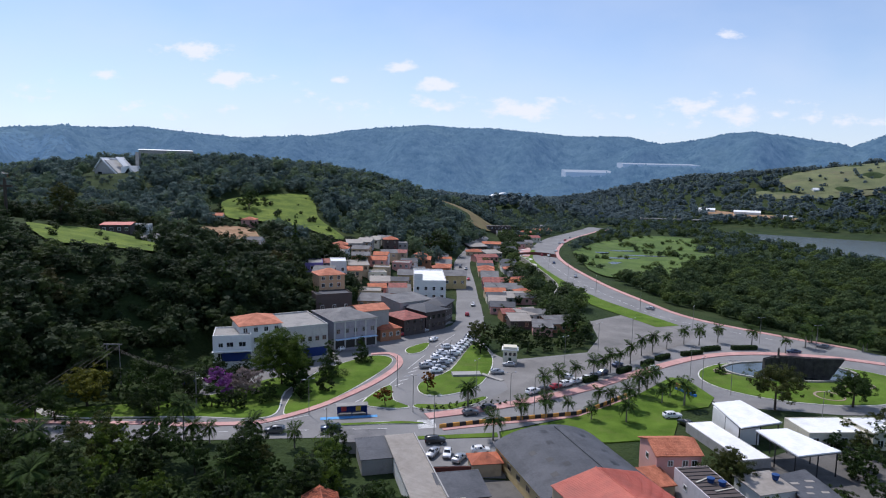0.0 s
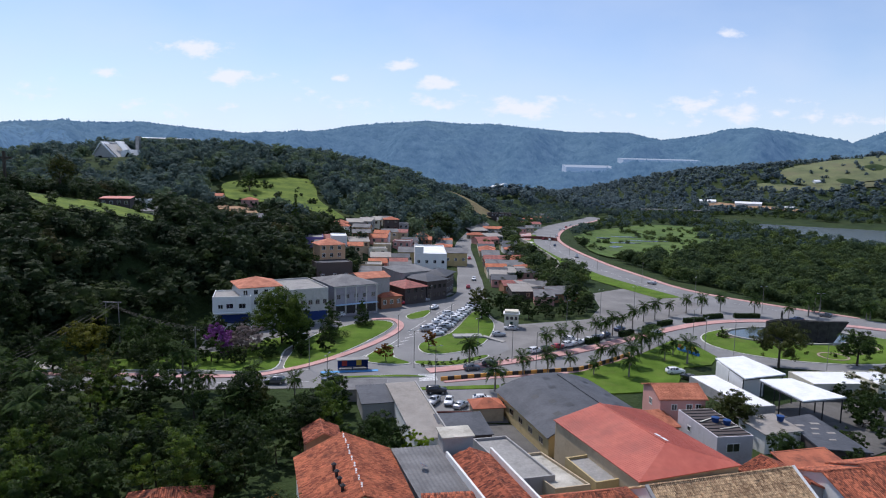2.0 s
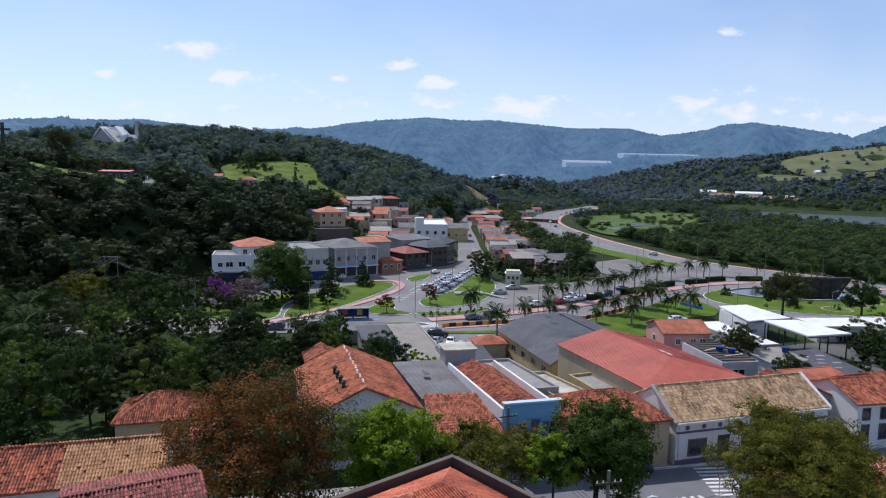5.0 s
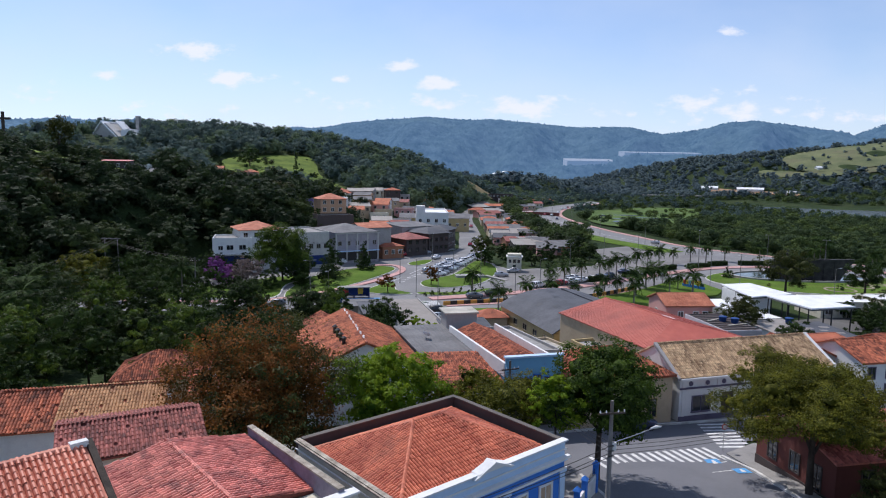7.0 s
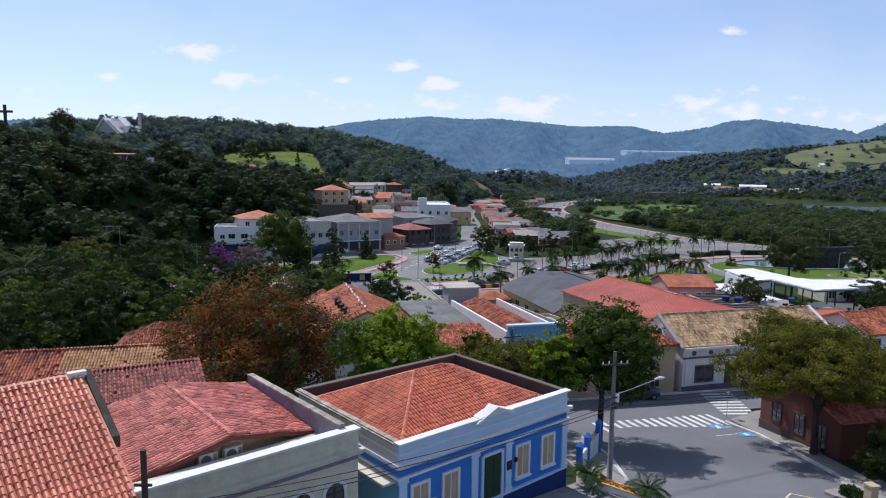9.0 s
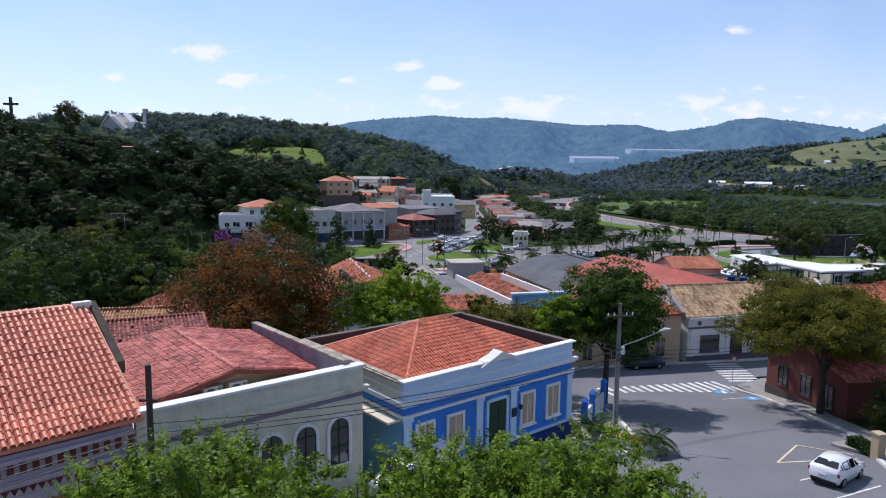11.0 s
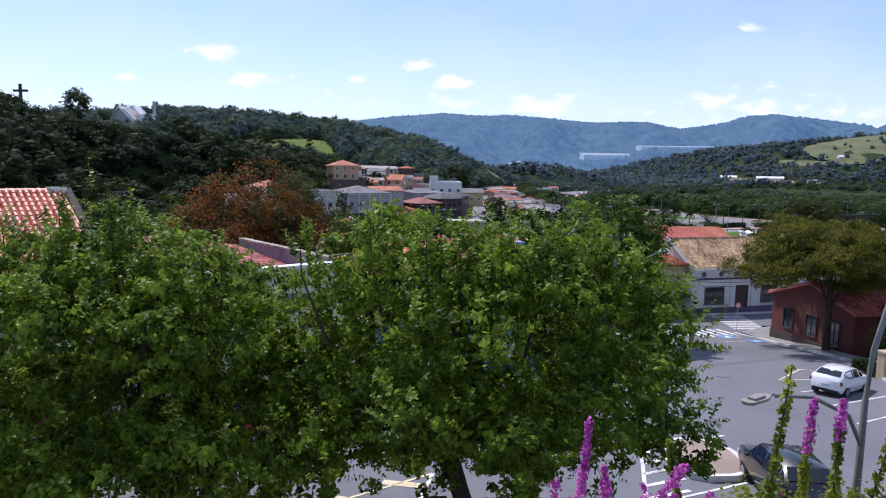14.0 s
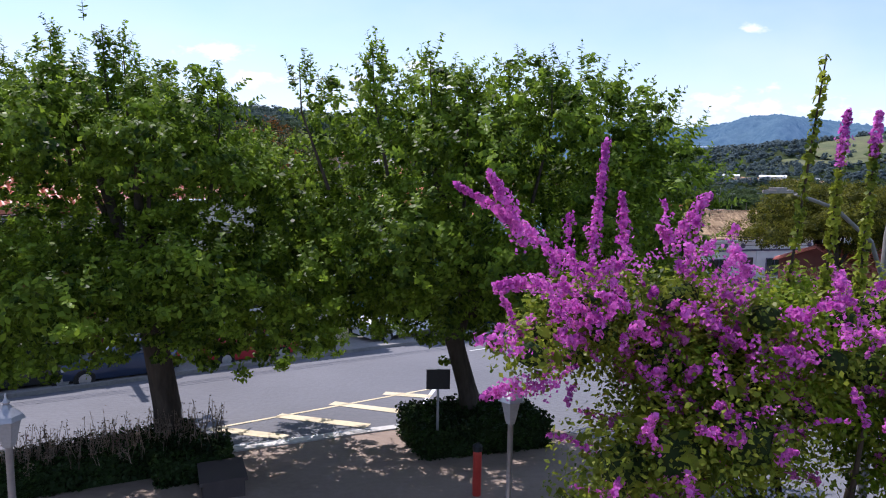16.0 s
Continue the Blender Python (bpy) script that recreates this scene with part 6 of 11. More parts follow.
# ---- the town up the street and on the hills ----
def wins(w, d, floors, nf, nl=0, nr=0, st=3.0):
    return grid_windows("F", w, floors, nf, 1.3, 1.1, 1.1, st) + (grid_windows("L", d, floors, nl, 1.3, 1.1, 1.1, st) if nl else []) + (grid_windows("R", d, floors, nr, 1.3, 1.1, 1.1, st) if nr else [])


wb = house("white_office", "white two-storey building with a flat roof", -65.0, 182.5, 0.0, 15, 10.5, 11, 7.3, WHITE, "flat", FLAT_ROOF, windows=[("F", 1.6, 4.4, 1.2, 1.1), ("F", 3.8, 4.4, 1.8, 1.3), ("F", 7.2, 4.4, 1.8, 1.3), ("F", 1.4, 0.9, 1.4, 1.6)], skirt=4)
# deep blue band paints the shade below the canopy slab
part("ground_floor_band", Build().box(2.4, -0.12, 0.1, 10.4, 0, 2.6), BLUE_DEEP, wb, "shaded dark blue ground floor front")
part("canopy_slab", Build().box(-0.2, -1.1, 3.0, 10.6, 0, 3.25), WHITE, wb)
house("orange_roof_villa", "white three-storey house with an orange tile roof", -58.5, 187.0, 0.5, 28, 12.0, 13, 9.2, WHITE, "hip", TILE_ORANGE, 2.2, 0.5, windows=wins(12, 13, 3, 4, 0, 3), skirt=4)
b3 = house("shop_building", "grey two-storey shop building with a slab roof", -46.5, 190.2, -1.0, 30, 13.6, 20, 9.2, PALE_RENDER, "flat", FLAT_ROOF, windows=wins(13.6, 20, 2, 6, 0, 4, 3.8)[6:], frame_mat=GREY_WALL, parapet=0.6)
part("shop_front", Build().box(0.4, -0.08, 0.0, 13.2, 0, 2.8), BLUE_DEEP, b3, "dark shop fronts")
b4 = house("dark_roof_block", "two-storey block under a dark grey roof", -34.0, 203.6, -1.2, 32, 15.0, 19, 9.0, LILAC_RENDER, "hip", METAL_GREY, 2.2, 0.4, windows=wins(15, 19, 2, 5, 0, 4, 3.8)[5:], frame_mat=GREY_WALL)
for u in (0.0, 3.6, 7.2, 10.8, 14.5):
    part("pilaster", Build().box(u, -0.18, 0.0, u + 0.5, 0, 9.0), PALE_RENDER, b4)
part("cornice", Build().box(-0.2, -0.35, 8.5, 15.2, 0, 8.8), PALE_RENDER, b4)
# black panel on the wall stands in for shade in the open shops
part("shop_front", Build().box(0.4, -0.08, 0.0, 14.6, 0, 2.8), BLACK_METAL, b4, "dark open shop fronts")
part("awning", Build().box(0.2, -1.6, 3.0, 14.8, 0, 3.15), BLUE_TRIM, b4)
house("pink_roof_house", "low house behind the shops with a salmon roof", -27.5, 216.5, 1.5, 32, 11.0, 10, 6.8, GREY_WALL, "gable", TILE_ORANGE, 1.4, 0.4, skirt=4)
house("dark_hill_annexe", "dark flat annexe below the peach house", -44.5, 229.0, 5.0, 24, 13.0, 8, 6.0, DARK_WALL, "flat", METAL_DARK, windows=wins(13, 8, 1, 3), skirt=6)
house("corner_shop", "low shop with an orange tile roof", -20.5, 217.5, -1.6, 34, 8.0, 9.5, 3.6, ORANGE_WALL, "hip", TILE_RUST, 1.6, 0.4, windows=wins(8, 9, 1, 3))
house("dark_shop", "dark shop building with a brown roof", -13.0, 226.0, -1.8, 38, 9.0, 12, 5.6, DARK_WALL, "hip", TILE_MAROON, 1.9, 0.9, windows=wins(9, 12, 2, 3, 0, 3, 2.7), frame_mat=WOOD_DARK)
house("dark_shop", "dark three-storey shop building with balconies", -5.5, 233.2, -1.8, 42, 9.5, 13, 7.0, DARK_WALL, "hip", METAL_DARK, 1.9, 1.0, windows=wins(9.5, 13, 2, 4, 0, 3, 3.0), frame_mat=WOOD_DARK)
house("brown_block", "brown three-storey corner block", 0.8, 243.0, -1.8, 74, 12.5, 9.0, 7.4, DARK_WALL, "hip", METAL_DARK, 1.8, 0.9, windows=wins(12.5, 9, 2, 5, 0, 0, 3.4), frame_mat=GREY_WALL)
house("grey_slab_block", "grey block with a large slab roof", -15.5, 240.5, -1.6, 38, 15, 13, 8.4, GREY_WALL, "shed", METAL_GREY, 0.8, 0.3, windows=wins(15, 13, 2, 5))
wt_ = house("white_block", "white block with a white flat roof and stair tower", -11.8, 271.5, -1.6, 3, 13.4, 33, 11.2, WHITE, "flat", ROOF_WHITE, windows=wins(13.4, 33, 3, 4, 0, 6, 3.4), parapet=0.8)
part("stair_tower", Build().box(0.0, 0.6, 11.2, 3.6, 5.0, 14.6), WHITE, wt_)
house("orange_hill_house", "pale orange house with a red tile roof above the street", -45.5, 240.0, 11.0, 27, 9.8, 9, 5.6, PEACH, "hip", TILE_ORANGE, 2.0, 0.5, windows=wins(9.0, 9, 2, 3, 0, 3, 2.7), skirt=6)
house("purple_house", "purple two-storey house with white trim", -66, 287.0, 7.5, 12, 13, 14, 6.4, PURPLE_WALL, "flat", FLAT_ROOF, windows=wins(13, 14, 2, 4, 0, 3), skirt=6)
house("white_annexe", "white flat annexe beside a purple house", -50, 291.0, 6.5, 12, 7, 12, 8.0, WHITE, "flat", ROOF_WHITE, windows=wins(7, 12, 2, 2, 0, 3), skirt=6)
rng_t = random.Random(31)
walls_ = [WHITE, CREAM, BEIGE, GREY_WALL, BEIGE, PINK_WALL, GREY_WALL, GREY_WALL, ORANGE_WALL, DARK_WALL]
roofs_ = [("hip", TILE_RUST), ("gable", TILE_MAROON), ("gable", METAL_GREY), ("shed", METAL_GREY), ("gable", METAL_DARK), ("gable", TILE_BURNT), ("shed", METAL_PALE), ("flat", FLAT_ROOF)]
roof_words = {TILE_MAROON.name: "dark maroon tile roof", TILE_BURNT.name: "burnt brown tile roof", METAL_DARK.name: "dark sheet roof", TILE_ORANGE.name: "orange tile roof", TILE_RUST.name: "weathered tile roof", FLAT_ROOF.name: "grey slab roof", METAL_GREY.name: "grey sheet roof", METAL_PALE.name: "pale sheet roof"}
wall_words = {WHITE.name: "white", CREAM.name: "cream", BEIGE.name: "beige", GREY_WALL.name: "grey", OCHRE.name: "ochre", PINK_WALL.name: "pink", SKY_WALL.name: "pale blue", ORANGE_WALL.name: "burnt orange", DARK_WALL.name: "dark"}


def town_house(x, y, rz, w, d, floors, k):
    kind_, rm = roofs_[(k * 3 + rng_t.randrange(3)) % len(roofs_)]
    wm = walls_[rng_t.randrange(len(walls_))]
    z = hz_ground(x, y)
    house("town_house", f"{wall_words[wm.name]} town house with a {roof_words[rm.name]}", x, y, z, rz, w, d, 3.0 * floors + 0.2, wm, kind_, rm, 1.5, 0.35, windows=wins(w, d, floors, max(2, int(w / 3)), 0, 2), frame_mat=rng_t.choice((WHITE, GREY_WALL, WOOD_DARK, BEIGE)), group="town houses", skirt=5)


k = 0
for y in range(254, 430, 11):
    for side in (0, 1, 2, 3):
        if rng_t.random() < (0.12 if side < 2 else 0.42):
            continue
        if side == 0:
            x = np.interp(y, [250, 340, 430], [-5.5, -4.5, -3.0]) + rng_t.uniform(-1.2, 0.3)
            if y < 312:
                continue
        elif side == 1:
            x = np.interp(y, [250, 340, 430], [19.5, 20, 21]) + rng_t.uniform(0, 1.2)
        elif side == 2:
            x = np.interp(y, [250, 340, 430], [-27, -18, -14]) + rng_t.uniform(-3, 2)
        else:
            x = np.interp(y, [250, 340, 430], [32, 33, 34]) + rng_t.uniform(-1, 5)
        town_house(x, y + rng_t.uniform(-1, 1), rng_t.uniform(-4, 8), rng_t.uniform(7, 9.5), rng_t.uniform(7, 10), 2 if side in (0, 2) and rng_t.random() < 0.25 else 1, k)
        k += 1
for x, y, w, d, fl in ((-34, 262, 12, 10, 1), (-36, 276, 10, 10, 1), (-22, 258, 9, 9, 1), (-30, 246, 9, 8, 1), (-20, 252, 7, 8, 1), (40, 236, 11, 8, 1), (31, 250, 9, 7, 1), (30, 330, 14, 9, 1), (28, 306, 12, 9, 1), (29, 286, 9, 8, 1), (22, 424, 16, 9, 1), (44, 500, 22, 10, 1), (40, 604, 22, 9, 1), (33, 231, 7, 7, 1), (26, 240, 8, 8, 1), (24, 252, 9, 8, 1), (23, 266, 7, 8, 1),
                       (30, 446, 12, 10, 1), (16, 452, 14, 10, 1), (38, 470, 16, 12, 1), (20, 476, 14, 10, 1), (52, 520, 20, 14, 1), (30, 500, 14, 10, 1), (62, 560, 22, 12, 1), (48, 590, 16, 12, 1), (84, 640, 24, 14, 1), (70, 610, 18, 10, 1), (100, 700, 26, 14, 1),
                       (-58, 318, 9, 8, 1), (-46, 330, 9, 8, 1), (-98, 318, 9, 8, 1), (-145, 300, 9, 8, 1), (-160, 380, 10, 8, 1), (-140, 390, 8, 7, 1), (-120, 388, 8, 7, 1), (-175, 410, 9, 8, 1), (-190, 460, 12, 9, 1), (-330, 470, 16, 10, 2), (-300, 440, 12, 9, 1)):
    town_house(x, y, rng_t.uniform(-5, 25), w, d, fl, k)
    k += 1
# low roofs packed between the street and the wooded slope
TOWN_SPOTS = [(-2.5, 418.0, 9), (-22.0, 325.0, 8), (-10.0, 328.0, 8), (4.0, 328.0, 8)]
taken = [(o.location.x + 4, o.location.y + 4) for o in bpy.data.objects if o.parent is None and o.children and 240 < o.location.y < 440 and o.location.z < 20] + [(-14, 328), (-2, 328), (6, 328)]
for y in range(268, 392, 11):
    for i in range(6):
        x = np.interp(y, [268, 345, 392], [-54, -58, -40]) + 10.5 * i + rng_t.uniform(-1.5, 1.5)
        if x > -15 or any((x + 4 - a) ** 2 + (y + 4 - b) ** 2 < 81 for a, b in taken):
            continue
        town_house(x, y, rng_t.uniform(-8, 14), rng_t.uniform(7.5, 9.5), rng_t.uniform(7, 9), 2 if rng_t.random() < 0.12 else 1, k)
        taken.append((x + 4, y + 4))
        TOWN_SPOTS.append((x + 4, y + 1, 9.5))
        k += 1
house("hill_house", "grey-roofed house on the hillside", -129.0, 276.0, hz_ground(-121, 278) - 0.3, 12, 18, 11, 3.2, CREAM, "hip", METAL_GREY, 1.8, 0.6, windows=wins(18, 11, 1, 5), skirt=6)
house("brown_hill_house", "reddish brown house with a pinkish sheet roof on the hill", -104.0, 285.0, hz_ground(-96, 288) - 0.2, 14, 15, 9, 4.4, ORANGE_WALL, "gable", METAL_RED, 1.6, 0.5, windows=wins(15, 9, 1, 4), skirt=6)
house("red_hill_house", "red rendered house with a flat red roof on the hill", -149.0, 284.0, hz_ground(-143, 286), 14, 12, 9, 3.6, DARK_WALL, "shed", METAL_RED, 0.6, 0.4, windows=wins(12, 9, 1, 4), skirt=6)
house("yellow_long_building", "long ochre building with a brown roof", -22.0, 322.0, -0.5, 2, 34, 12, 5.0, OCHRE, "gable", METAL_GREY, 2.0, 0.5, windows=wins(34, 12, 1, 9), skirt=4)

# church with steep white gables on the far hill
ch = thing("church", "modern church with steep white roof planes on the hill", "church", pose(-265.0, 500.0, 42.0, 0, 0, -6) @ Matrix.Scale(1.117, 4))
part("body", Build().add([(u, v, z) for v in (0, 18) for u, z in ((0, -8), (21, -8), (21, 3), (8, 15.5), (5.6, 15.5), (0, 8))],
                         [(5, 4, 3, 2, 1, 0), (6, 7, 8, 9, 10, 11), (0, 6, 11, 5), (1, 2, 8, 7), (2, 3, 9, 8), (3, 4, 10, 9), (4, 5, 11, 10), (0, 1, 7, 6)]), PALE_RENDER, ch)
part("hall", Build().box(21, 2, -8, 28, 16, 5.5), PALE_RENDER, ch)
for (u0, z0), (u1, z1), v0, v1 in (((5.2, 16.2), (18.4, 3.4), -1.2, 7.0), ((10.0, 16.8), (22.6, 3.0), 8.4, 18.6), ((5.6, 16.2), (-0.6, 7.6), -1.2, 18.6)):
    part("roof_plane", Build().add([(u, v, z + k) for k in (0, 1.0) for v in (v0, v1) for u, z in ((u0, z0), (u1, z1))], [(0, 1, 3, 2), (4, 6, 7, 5), (0, 4, 5, 1), (2, 3, 7, 6), (0, 2, 6, 4), (1, 5, 7, 3)]), ROOF_WHITE, ch, "steep white roof plane")
part("gable", Build().add([(u, v, z) for v in (1, 14) for u, z in ((18.4, 5), (27.6, 5), (27.6, 6.5), (24, 12), (18.4, 10.8))],
                          [(4, 3, 2, 1, 0), (5, 6, 7, 8, 9), (0, 5, 9, 4), (1, 2, 7, 6), (2, 3, 8, 7), (3, 4, 9, 8), (0, 1, 6, 5)]), ROOF_WHITE, ch)
part("gable_glass", Build().add([(20, 0.92, 5.4), (26.4, 0.92, 5.4), (23.6, 0.92, 10.4)], [(0, 1, 2)]), DARK_GLASS, ch)
part("front_window", Build().box(2.6, -0.1, 4.8, 5.4, 0, 7.4), DARK_GLASS, ch)
part("bell_tower", Build().box(20.6, 15, -6, 23.2, 17.6, 21.5), GREY_WALL, ch)

cs = thing("hilltop_cross", "tall dark cross standing on the hilltop", "cross", pose(-181.5, 272.0, hz_ground(-181.5, 272)))
part("upright", Build().box(-0.45, -0.45, -1, 0.45, 0.45, 15.6), WOOD_DARK, cs)
part("arm", Build().box(-3.0, -0.4, 12.4, 3.0, 0.4, 13.3), WOOD_DARK, cs)

# far works and warehouses
for x, y, w, d, h, rz, nm, lab in ((372, 960, 22, 14, 5, -20, "works_shed", "white works shed by the lake"), (408, 925, 34, 12, 5, -25, "works_shed", "long works shed by the lake"), (452, 880, 14, 8, 3, -30, "works_shed", "works shed beside a yard"),
                               (560, 1000, 12, 8, 5, 0, "far_house", "white house on a pasture hill")):
    house(nm, lab, x, y, hz_ground(x, y) - 2, rz, w, d, h + 2, WHITE, "gable", ROOF_WHITE, 2.5, 0.5, category="warehouse", skirt=16)
house("far_hall", "long white hall on a far hilltop", -324, 701, 67.8, 24, 54, 22, 4.6, GREY_WALL, "shed", ROOF_WHITE, 1.4, 0.5, category="hall", skirt=50)
fh = thing("far_gym", "hall with two overlapping curved white roofs", "hall", pose(66.0, 912.0, hz_ground(82, 915), 0, 0, 4))
part("body", Build().box(2, 1, -6, 30, 20, 6.0), GREY_WALL, fh)
for u0, u1, z0, z1, bow in ((-1.0, 17.0, 6.2, 7.6, 2.4), (10.0, 32.0, 9.0, 6.6, 3.2)):
    gr = Build()
    for q in range(8):
        sec = [(u0 + (u1 - u0) * t, z0 + (z1 - z0) * t + bow * math.sin(math.pi * t)) for t in (q / 8, (q + 1) / 8)]
        gr.add([(u, v, z + k) for k in (0, 0.5) for u, z in sec for v in (-1.5, 21.5)], [(0, 1, 3, 2), (4, 6, 7, 5), (0, 2, 6, 4), (1, 5, 7, 3), (0, 4, 5, 1), (2, 3, 7, 6)])
    part("roof_shell", gr, ROOF_WHITE, fh, "curved white roof shell")
br_ = thing("bridge", "low concrete bridge over the lake inlet", "bridge", pose(262, 872, -2.5, 0, 0, -8))
part("deck", Build().box(0, 0, 2.4, 86, 8, 3.6), CONCRETE, br_)
for q in range(6):
    part("pier", Build().box(6 + 14 * q, 1, -6, 8 + 14 * q, 7, 2.4), CONCRETE, br_)
rw_ = Build()
for q in range(22):
    a0, a1 = math.radians(180 - 7 * q), math.radians(180 - 7 * (q + 1))
    rw_.add([(66 + 16 * math.cos(a), 452 + 22 * math.sin(a), z) for a in (a0, a1) for z in (-4, -0.6)], [(0, 2, 3, 1)])
solid("retaining_wall", rw_, BRICK_WALL, "curved brick red retaining wall", "wall")
solid("retaining_wall_low", Build().prism(ribbon_poly(spline([(52, 300), (58, 330), (55, 400), (52, 440)]), 0.6), -6, 1.0), CONCRETE, "long concrete retaining wall below the avenue", "wall")


# -- long factory halls at the foot of the far mountains --
def hazy(m, colour, strength):
    """The same surface with a blue glow painting in the haze of two kilometres."""
    h = m.copy()
    h.name = "hazy " + m.name
    b = h.node_tree.nodes["Principled BSDF"]
    b.inputs["Emission Color"].default_value = (*colour, 1)
    b.inputs["Emission Strength"].default_value = strength
    return h


HAZY_WALL = hazy(GREY_WALL, (0.16, 0.31, 0.56), 0.45)
HAZY_ROOF = hazy(METAL_GREY, (0.30, 0.46, 0.70), 0.45)
house("factory_hall", "long pale grey factory hall with a white roof below the mountains", 362.0, 1980.0, 50.0, 2, 160, 60, 15.0, HAZY_WALL, "shed", HAZY_ROOF, 8.0, 0.3, skirt=9, category="factory")
house("factory_hall", "long grey factory hall with a pale roof on the slope", 540.0, 2010.0, 85.0, 3, 240, 60, 8.0, HAZY_WALL, "shed", HAZY_ROOF, 5.0, 0.3, skirt=9, category="factory")
# ---- plants ----
LEAF_HILL = leaf_mat("hill wood leaves", (0.014, 0.029, 0.013), (0.042, 0.066, 0.022), 0.36, 0.7, 7.0, by_leaf=0.35, gaps=0.30)
LEAF_HILL_PALE = leaf_mat("pale hill wood leaves", (0.022, 0.040, 0.013), (0.074, 0.104, 0.028), 0.36, 0.7, 7.0, by_leaf=0.35, gaps=0.30)
LEAF_HILL_TAN = leaf_mat("dry hill wood leaves", (0.030, 0.032, 0.013), (0.090, 0.088, 0.030), 0.36, 0.7, 7.0, by_leaf=0.35, gaps=0.30)
# ridge leaf colours carry painted distance haze: bluer and lighter than the leaves
LEAF_RIDGE_HAZE = leaf_mat("ridge wood leaves", (0.062, 0.100, 0.098), (0.118, 0.166, 0.132), 0.36, 0.8, 14.0, by_leaf=0.35, gaps=0.55)
LEAF_RIDGE_PALE_HAZE = leaf_mat("pale ridge wood leaves", (0.080, 0.124, 0.080), (0.150, 0.200, 0.100), 0.36, 0.8, 14.0, by_leaf=0.35, gaps=0.55)
LEAF_MARSH = leaf_mat("marsh wood leaves", (0.036, 0.062, 0.028), (0.086, 0.124, 0.040), 0.36, 0.8, 12.0, by_leaf=0.35, gaps=0.40)
LEAF_MARSH_PALE = leaf_mat("pale marsh wood leaves", (0.052, 0.084, 0.026), (0.125, 0.170, 0.044), 0.36, 0.8, 12.0, by_leaf=0.35, gaps=0.40)
# far hill leaves bluer and paler still, with the haze in their colour
LEAF_FAR_HAZE = leaf_mat("far hill leaves", (0.105, 0.148, 0.168), (0.160, 0.206, 0.196), 0.48, 0.9, 60.0, by_leaf=0.3)
LEAF_GARDEN = leaf_mat("garden leaves", (0.007, 0.017, 0.006), (0.046, 0.076, 0.016), 0.36, 0.6, 5.0, gaps=0.14)
LEAF_FRONT = leaf_mat("fresh green leaves", (0.022, 0.055, 0.009), (0.275, 0.405, 0.037), 0.48, 0.48, 0.7)
LEAF_FRESH = leaf_mat("mid green leaves", (0.020, 0.046, 0.008), (0.125, 0.185, 0.022), 0.40, 0.55, 2.0, gaps=0.12)
LEAF_BROWN = leaf_mat("rusty brown leaves", (0.030, 0.034, 0.010), (0.32, 0.120, 0.026), 0.42, 0.7, 2.2)
LEAF_LIME = leaf_mat("lime green leaves", (0.07, 0.15, 0.010), (0.30, 0.40, 0.025), 0.5, 0.5, 2.0)
LEAF_OLIVE = leaf_mat("olive leaves", (0.018, 0.032, 0.009), (0.088, 0.098, 0.022), 0.36, 0.55, 2.0, gaps=0.10)
LEAF_DARK = leaf_mat("dark green leaves", (0.008, 0.022, 0.006), (0.053, 0.092, 0.016), 0.34, 0.6, 1.8, gaps=0.11)
LEAF_UMBRELLA = leaf_mat("yellowish umbrella leaves", (0.016, 0.030, 0.006), (0.21, 0.205, 0.020), 0.42, 0.6, 1.1)
LEAF_PALM = leaf_mat("palm leaflets", (0.014, 0.034, 0.008), (0.066, 0.108, 0.022), 0.3, 0.7, 3.0, spec=0.08)
LEAF_VINE = leaf_mat("vine leaves", (0.050, 0.095, 0.012), (0.33, 0.38, 0.040), 0.5, 0.45, 0.6)
BRACT = leaf_mat("magenta bracts", (0.42, 0.045, 0.36), (0.84, 0.25, 0.70), 0.45, 0.7, 0.35)
LILAC_FLOWER = leaf_mat("lilac blossom", (0.20, 0.05, 0.22), (0.38, 0.14, 0.40), 0.3, 0.7, 1.0)
PALE_TWIG = leaf_mat("pale bare twigs", (0.16, 0.12, 0.11), (0.30, 0.24, 0.22), 0.2, 0.8, 1.0)
HEDGE_LEAF = leaf_mat("clipped hedge leaves", (0.010, 0.024, 0.007), (0.040, 0.075, 0.016), 0.25, 0.5, 0.8)


def unit(a):
    return a / np.maximum(np.linalg.norm(a, axis=-1, keepdims=True), 1e-9)


